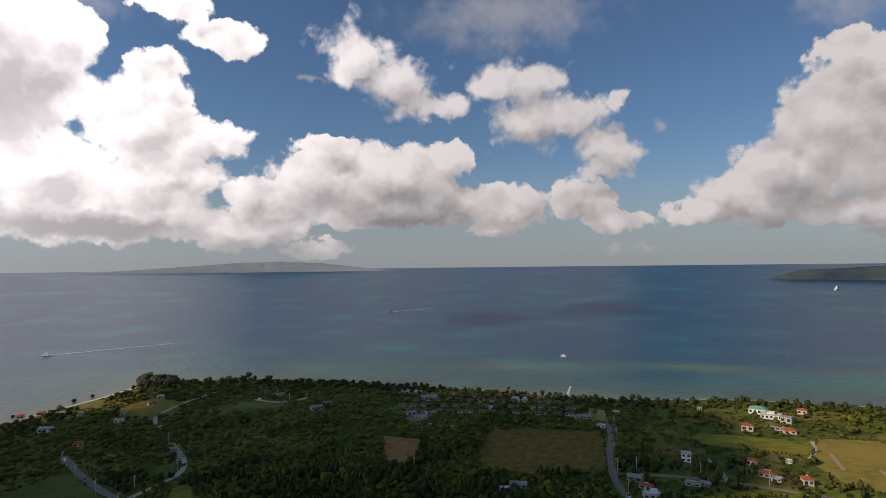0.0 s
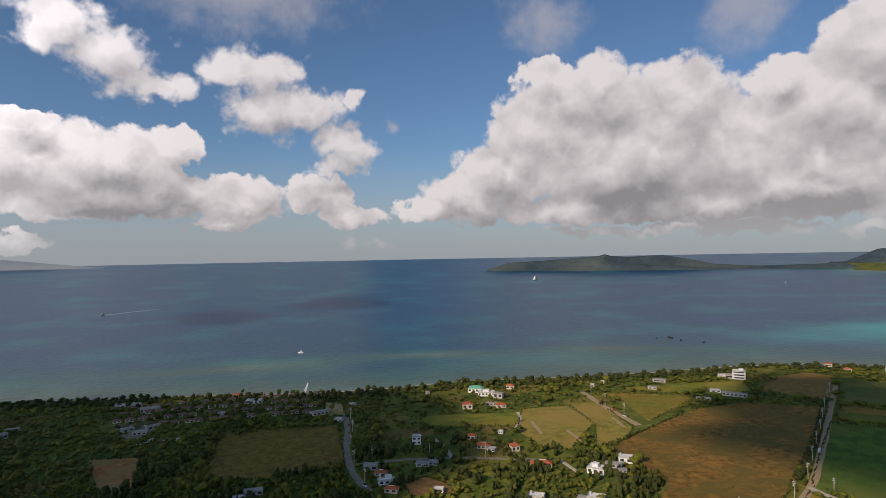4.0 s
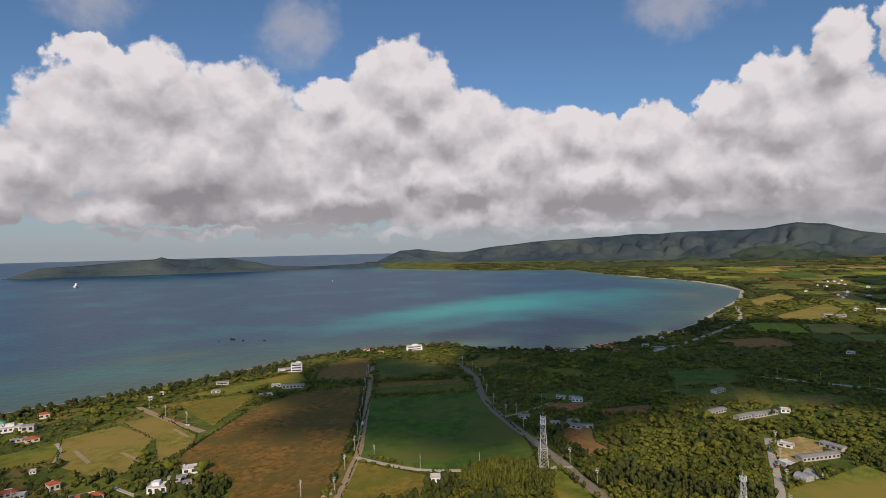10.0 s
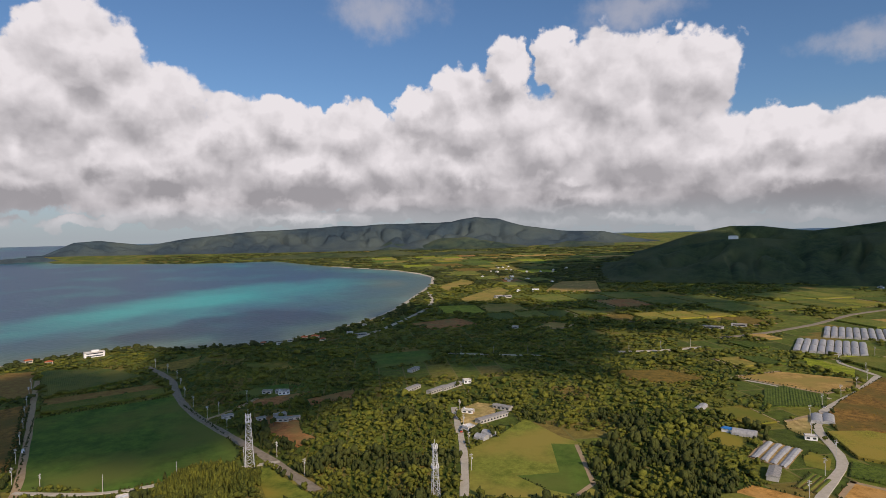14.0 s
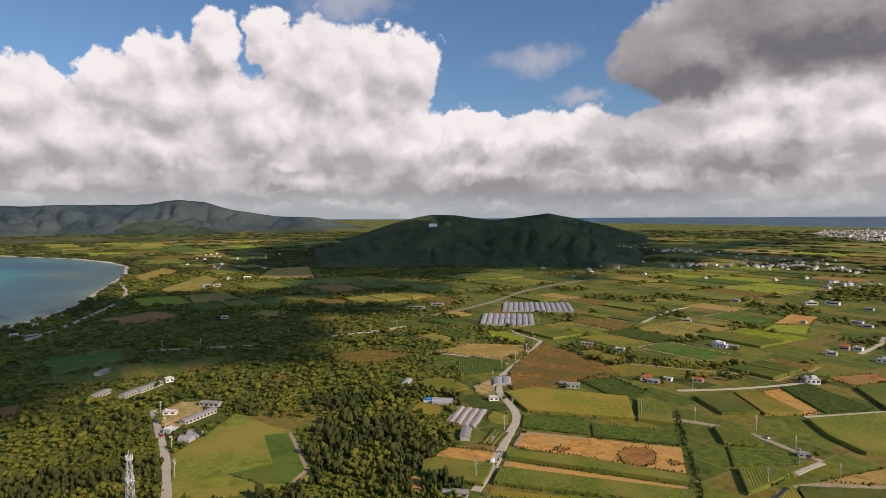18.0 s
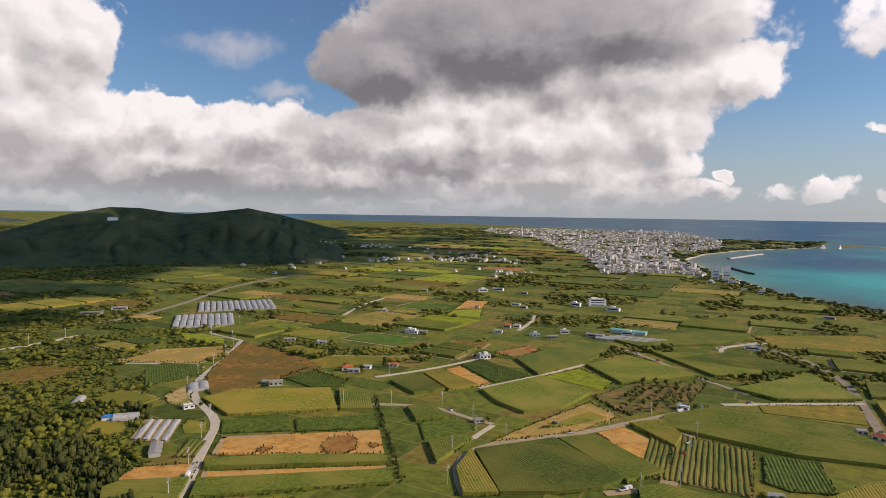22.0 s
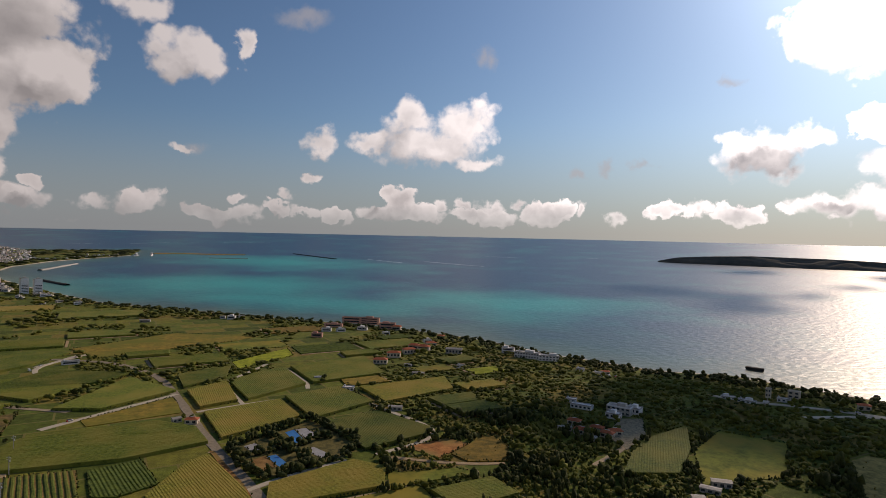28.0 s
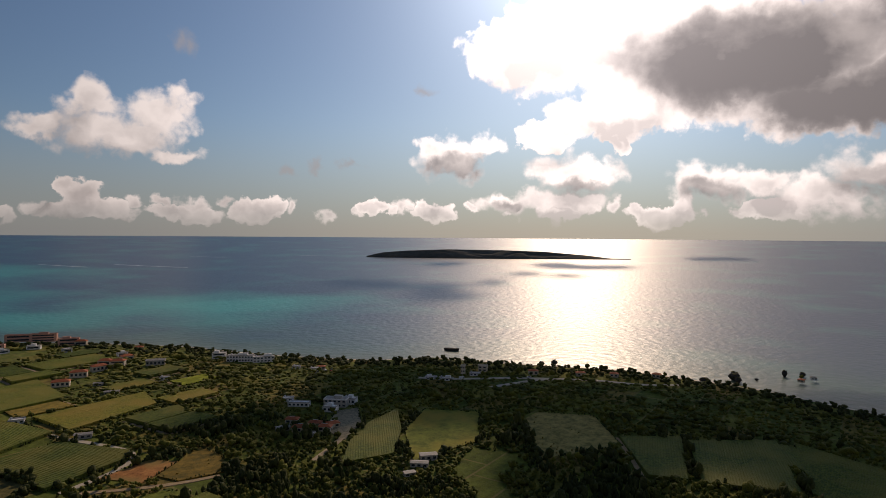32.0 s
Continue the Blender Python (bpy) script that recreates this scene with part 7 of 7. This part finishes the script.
def streak(x0, y0, x1, y1, w0, w1, label, name="wake"):
    """Foam lying on the water: a ragged strip, thin at its end."""
    rng = random.Random(int(x0 + y1))
    a, b = Vector((x0, y0)), Vector((x1, y1))
    u = (b - a).normalized()
    n = Vector((-u.y, u.x))
    v, f, k = [], [], 26
    for i in range(k + 1):
        c = a.lerp(b, i / k) + n * rng.uniform(-0.25, 0.25) * w0
        w = (w0 + (w1 - w0) * i / k) * rng.uniform(0.5, 1.2) / 2
        for s, z in ((-1, 0.02), (0, 0.25), (1, 0.02)):
            v.append(tuple(drawn(c.x + n.x * w * s, c.y + n.y * w * s, SEA_Z + 0.5 + z)[0]))
    for i in range(k):
        for m in (0, 1):
            p = i * 3 + m
            f.append((p, p + 1, p + 4, p + 3))
    tagged(link_mesh(name, v, f, FOAM, smooth=False), label, "foam", kind="stuff")


boat(2062, 3195, 28, 48, WHITE, "white coast guard ship lying off the island", "ship")
boat(816, 832, 80, 14, ROCK, "dark moored work raft in the bay", "work_raft", False)
boat(811, 801, 30, 9, ROCK, "small dark skiff moored in the bay", "skiff", False)
boat(823, 763, 21, 8, ROCK, "small dark skiff moored in the bay", "skiff", False)
boat(791, 839, 50, 7, ROCK, "small dark skiff moored in the bay", "skiff", False)
boat(-609, -494, 113, 20, ROCK, "dark flat barge lying off the shore", "barge", False)
boat(196, 1008, 162, 9, WHITE, "white motor boat at anchor over the reef")
boat(-175, 2020, 221, 16, WHITE, "white ferry running out with a long wake")
boat(-705, 1083, 190, 14, WHITE, "white ferry running along the coast with a wake")
boat(2621, 1940, 42, 18, WHITE, "white boat anchored in the bay")
boat(132, -3623, 81, 45, WHITE, "white ferry in the harbour", "ship")
boat(205, -3605, 51, 40, WHITE, "white freighter in the harbour", "ship")
streak(-171, 2024, -27, 2187, 14, 4, "white wake behind a ferry")
streak(-705, 1083, -549, 1242, 10, 3, "white wake behind a ferry")
for x0, y0, x1, y1 in ((404, -6435, -3, -7423), (-122, -7438, -310, -7622), (-494, -7531, -1110, -8090), (-1226, -3066, -1345, -2591), (-1049, -2911, -982, -3302), (-2715, -3608, -2772, -3444), (-2131, -3604, -2013, -3852), (865, -6039, 630, -6419)):
    streak(x0, y0, x1, y1, 22, 10, "white breakers on the outer reef", "breakers")


def breakwater(pts, width, mat, label):
    v, f = [], []
    rng = random.Random(len(label) + len(pts))
    fine = [Vector(a).lerp(Vector(b), j / 8) for a, b in zip(pts, pts[1:]) for j in range(8)] + [Vector(pts[-1])]
    for i, p in enumerate(fine):
        d = (fine[min(i + 1, len(fine) - 1)] - fine[max(0, i - 1)]).normalized()
        n = Vector((-d.y, d.x)) * width / 2
        for s, z in ((-1.5, SEA_Z - 1), (-0.7, 1.2), (0.7, 1.2), (1.5, SEA_Z - 1)):
            q = p + n * s * rng.uniform(0.85, 1.15)
            v.append(tuple(drawn(q.x, q.y, z + rng.uniform(-0.3, 0.3))[0]))
    for i in range(len(fine) - 1):
        for m in range(3):
            k = i * 4 + m
            f.append((k, k + 4, k + 5, k + 1))
    tagged(link_mesh("breakwater", v, f, mat, smooth=False), label, "breakwater", kind="structure")


breakwater([(137, -3963), (51, -3996), (-65, -3954), (-221, -3864), (-372, -3842)], 60, FIELDS["tan"], "low tan spit of filled land at the harbour")
breakwater([(-151, -3387), (-330, -3316)], 14, GREY, "concrete breakwater before the harbour")
breakwater([(427, -2404), (374, -2816)], 12, GREY, "concrete mole at the town harbour")
breakwater([(350, -1969), (261, -1793)], 12, ROCK, "dark rubble breakwater off the beach")
breakwater([(-700, -4068), (-799, -3329)], 12, ROCK, "dark outer breakwater in the lagoon")


# ---- shore rocks and the leaning sail on the beach ----
def shore_rock(x, y, r, h, tuft, neck=0.45):
    base = tagged(new("shore_rock"), "undercut dark coral rock with bushes in the shallows", "rock")
    bm = bmesh.new()
    g = bmesh.ops.create_icosphere(bm, subdivisions=3, radius=1)
    for vert in g["verts"]:
        z = vert.co.z
        k = neck + (1 - neck) * min(1, max(0, (z + 0.5) / 0.7))
        vert.co = Vector((vert.co.x * r * k, vert.co.y * r * k, (z + 0.75) * h * 0.6)) + noise.noise_vector(vert.co * 2.2 + Vector((x, y, 0))) * r * 0.22
    part("stone", bm, ROCK, base, smooth=False)
    if tuft:
        v, f = lump_mesh(int(abs(x)), 6, 0.6)
        ob = link_mesh("bush", [(p[0] * r * 0.8, p[1] * r * 0.8, h * 0.75 + p[2] * h * 0.35) for p in v], [tuple(q) for q in f], LEAF_DARK, base, smooth=False)
    set_down(base, x, y, 0, SEA_Z - 0.3)


for x, y, r, h, tuft in ((-679, -168, 6, 8, 1), (-669, -162, 4, 6, 1), (-694, -150, 2, 2.5, 0), (-733, -131, 3, 7, 1), (-746, -116, 3.2, 5, 1), (-447, 635, 2.2, 3, 0), (-426, 705, 3, 4, 1), (-418, 728, 2.5, 4, 1), (-274, 857, 5, 6, 1), (-245, 847, 2.5, 3, 1), (-620, -349, 4, 6, 1), (-613, -362, 3, 4, 0), (-649, -189, 5, 5, 1)):
    shore_rock(x, y, r, h, tuft)
for k, (x, y, r) in enumerate(((-394, 809, 12), (-376, 805, 14), (-361, 808, 11), (-386, 789, 10))):
    shore_rock(x, y, r, 13 - k, 1, 0.9)

sail = tagged(new("beach_sail"), "white leaning sail-shaped sculpture on the beach", "sculpture")
bm = bmesh.new()
vs = [bm.verts.new(p) for p in ((-2.5, -0.4, 0), (1.0, -0.4, 0), (4.6, -0.3, 13), (3.4, -0.3, 13.5), (-2.5, 0.4, 0), (1.0, 0.4, 0), (4.6, 0.3, 13), (3.4, 0.3, 13.5))]
for q in ((3, 2, 1, 0), (4, 5, 6, 7), (0, 1, 5, 4), (1, 2, 6, 5), (2, 3, 7, 6), (3, 0, 4, 7)):
    bm.faces.new([vs[i] for i in q])
part("sail", bm, WHITE, sail)
bm = bmesh.new()
box(bm, -4, -2.5, -3, 3, 2.5, 0.3)
part("plinth", bm, GREY, sail)
set_down(sail, 137, 687, -15)


# ---- on the hills ----
def at_height(ob, az, el, d):
    x, y = polar(az, d)
    p, s = drawn(x, y, EYE.z + d * math.tan(radians(el)))
    ob.matrix_world = Matrix.LocRotScale(p, Euler((0, 0, radians(-az))), (s, s, s))


hut = tagged(new("hilltop_house"), "white lookout house on the hilltop", "building")
bm = bmesh.new()
box(bm, -16, -6, -8, 16, 6, 6)
part("wall", bm, WHITE, hut)
bm = bmesh.new()
hip(bm, 32, 12, 6, 3)
part("roof", bm, GREY, hut)
at_height(hut, 116.5, -0.88, 2383)
mast = tagged(new("radio_mast"), "thin radio mast on the far hill", "mast")
bm = bmesh.new()
for z in range(6):
    beam(bm, (0, 0, -12 + z * 12), (0, 0, z * 12), 4.2 - z * 0.5)
part("shaft", bm, STEEL, mast)
at_height(mast, 118.9, -0.64, 4061)
for k, (az, el) in enumerate(((126.3, -0.32), (127.2, -0.20), (128.3, -0.16), (129.9, -0.52), (130.4, -0.60))):
    o = tagged(new("hilltop_house"), "white house along the far hill crest", "building")
    bm = bmesh.new()
    box(bm, -8, -5, -12, 8, 5, 2)
    part("wall", bm, WHITE, o)
    bm = bmesh.new()
    hip(bm, 16, 10, 2, 2)
    part("roof", bm, GREY, o)
    at_height(o, az, el, 4036)


# ---- cars and trucks ----
def vehicle(paint, length, label, van=False):
    base = tagged(new("van" if van else "car"), label, "car", group="parked vehicles")
    w, h = 1.75, 0.85 if not van else 1.9
    bm = bmesh.new()
    box(bm, -length / 2, -w / 2, 0.35, length / 2, w / 2, 0.35 + h)
    bmesh.ops.bevel(bm, geom=bm.edges[:], offset=0.12, segments=2, affect="EDGES")
    body = part("body", bm, paint, base)
    bm = bmesh.new()
    z = 0.35 + h + 0.004
    if not van:
        lo = [bm.verts.new(p) for p in ((-length * 0.36, -w * 0.46, z), (length * 0.24, -w * 0.46, z), (length * 0.24, w * 0.46, z), (-length * 0.36, w * 0.46, z))]
        hi = [bm.verts.new(p) for p in ((-length * 0.26, -w * 0.40, z + 0.55), (length * 0.10, -w * 0.40, z + 0.55), (length * 0.10, w * 0.40, z + 0.55), (-length * 0.26, w * 0.40, z + 0.55))]
        bm.faces.new(hi)
        for k in range(4):
            bm.faces.new((lo[k], lo[(k + 1) % 4], hi[(k + 1) % 4], hi[k]))
    else:
        box(bm, length / 2 - 0.9, -w / 2 - 0.02, 1.3, length / 2 + 0.03, w / 2 + 0.02, 1.95)
    part("windows", bm, DARK, base)
    for sx in (-1, 1):
        for sy in (-1, 1):
            bm = bmesh.new()
            bmesh.ops.create_cone(bm, cap_ends=True, segments=12, radius1=0.34, radius2=0.34, depth=0.22, matrix=Matrix.Translation((sx * length * 0.32, sy * w * 0.47, 0.34)) @ Matrix.Rotation(math.pi / 2, 4, "X"))
            part("wheel", bm, ROCK, base)
    return base


cars = [vehicle(WHITE, 4.2, "white car parked beside a lane"), vehicle(STEEL, 4.2, "silver car parked on a lot"), vehicle(WHITE, 5.2, "white delivery van parked by a yard", True), vehicle(REDPAINT, 4.0, "red car parked on a lot")]
bays = [(-23 + 5 * k, 566 + (k % 3) * 4, 20) for k in range(8)] + [(-424 + 5 * k, -512 + 3 * (k % 2), 70) for k in range(6)]
rng = random.Random(17)
wide = [q for q in LANES if q[1] >= 4.5 and math.hypot(*q[0][0]) < 730]
for pts, w in wide:
    for _ in range(2):
        k = rng.randrange(len(pts) - 1)
        a, b = Vector(pts[k]), Vector(pts[k + 1])
        u = (b - a).normalized()
        q = a.lerp(b, rng.uniform(0.2, 0.8)) + Vector((-u.y, u.x)) * w * 0.22
        bays.append((q.x, q.y, math.degrees(math.atan2(u.y, u.x))))
bays = [q for q in bays if math.hypot(q[0], q[1]) > 120][:44]
for k, (x, y, t) in enumerate(bays):
    m = pose(x, y, 0.30, 0, 0, t)
    if k < 4:
        cars[k].matrix_basis = m
    else:
        copy_thing(cars[(k * 7) % 4], m)
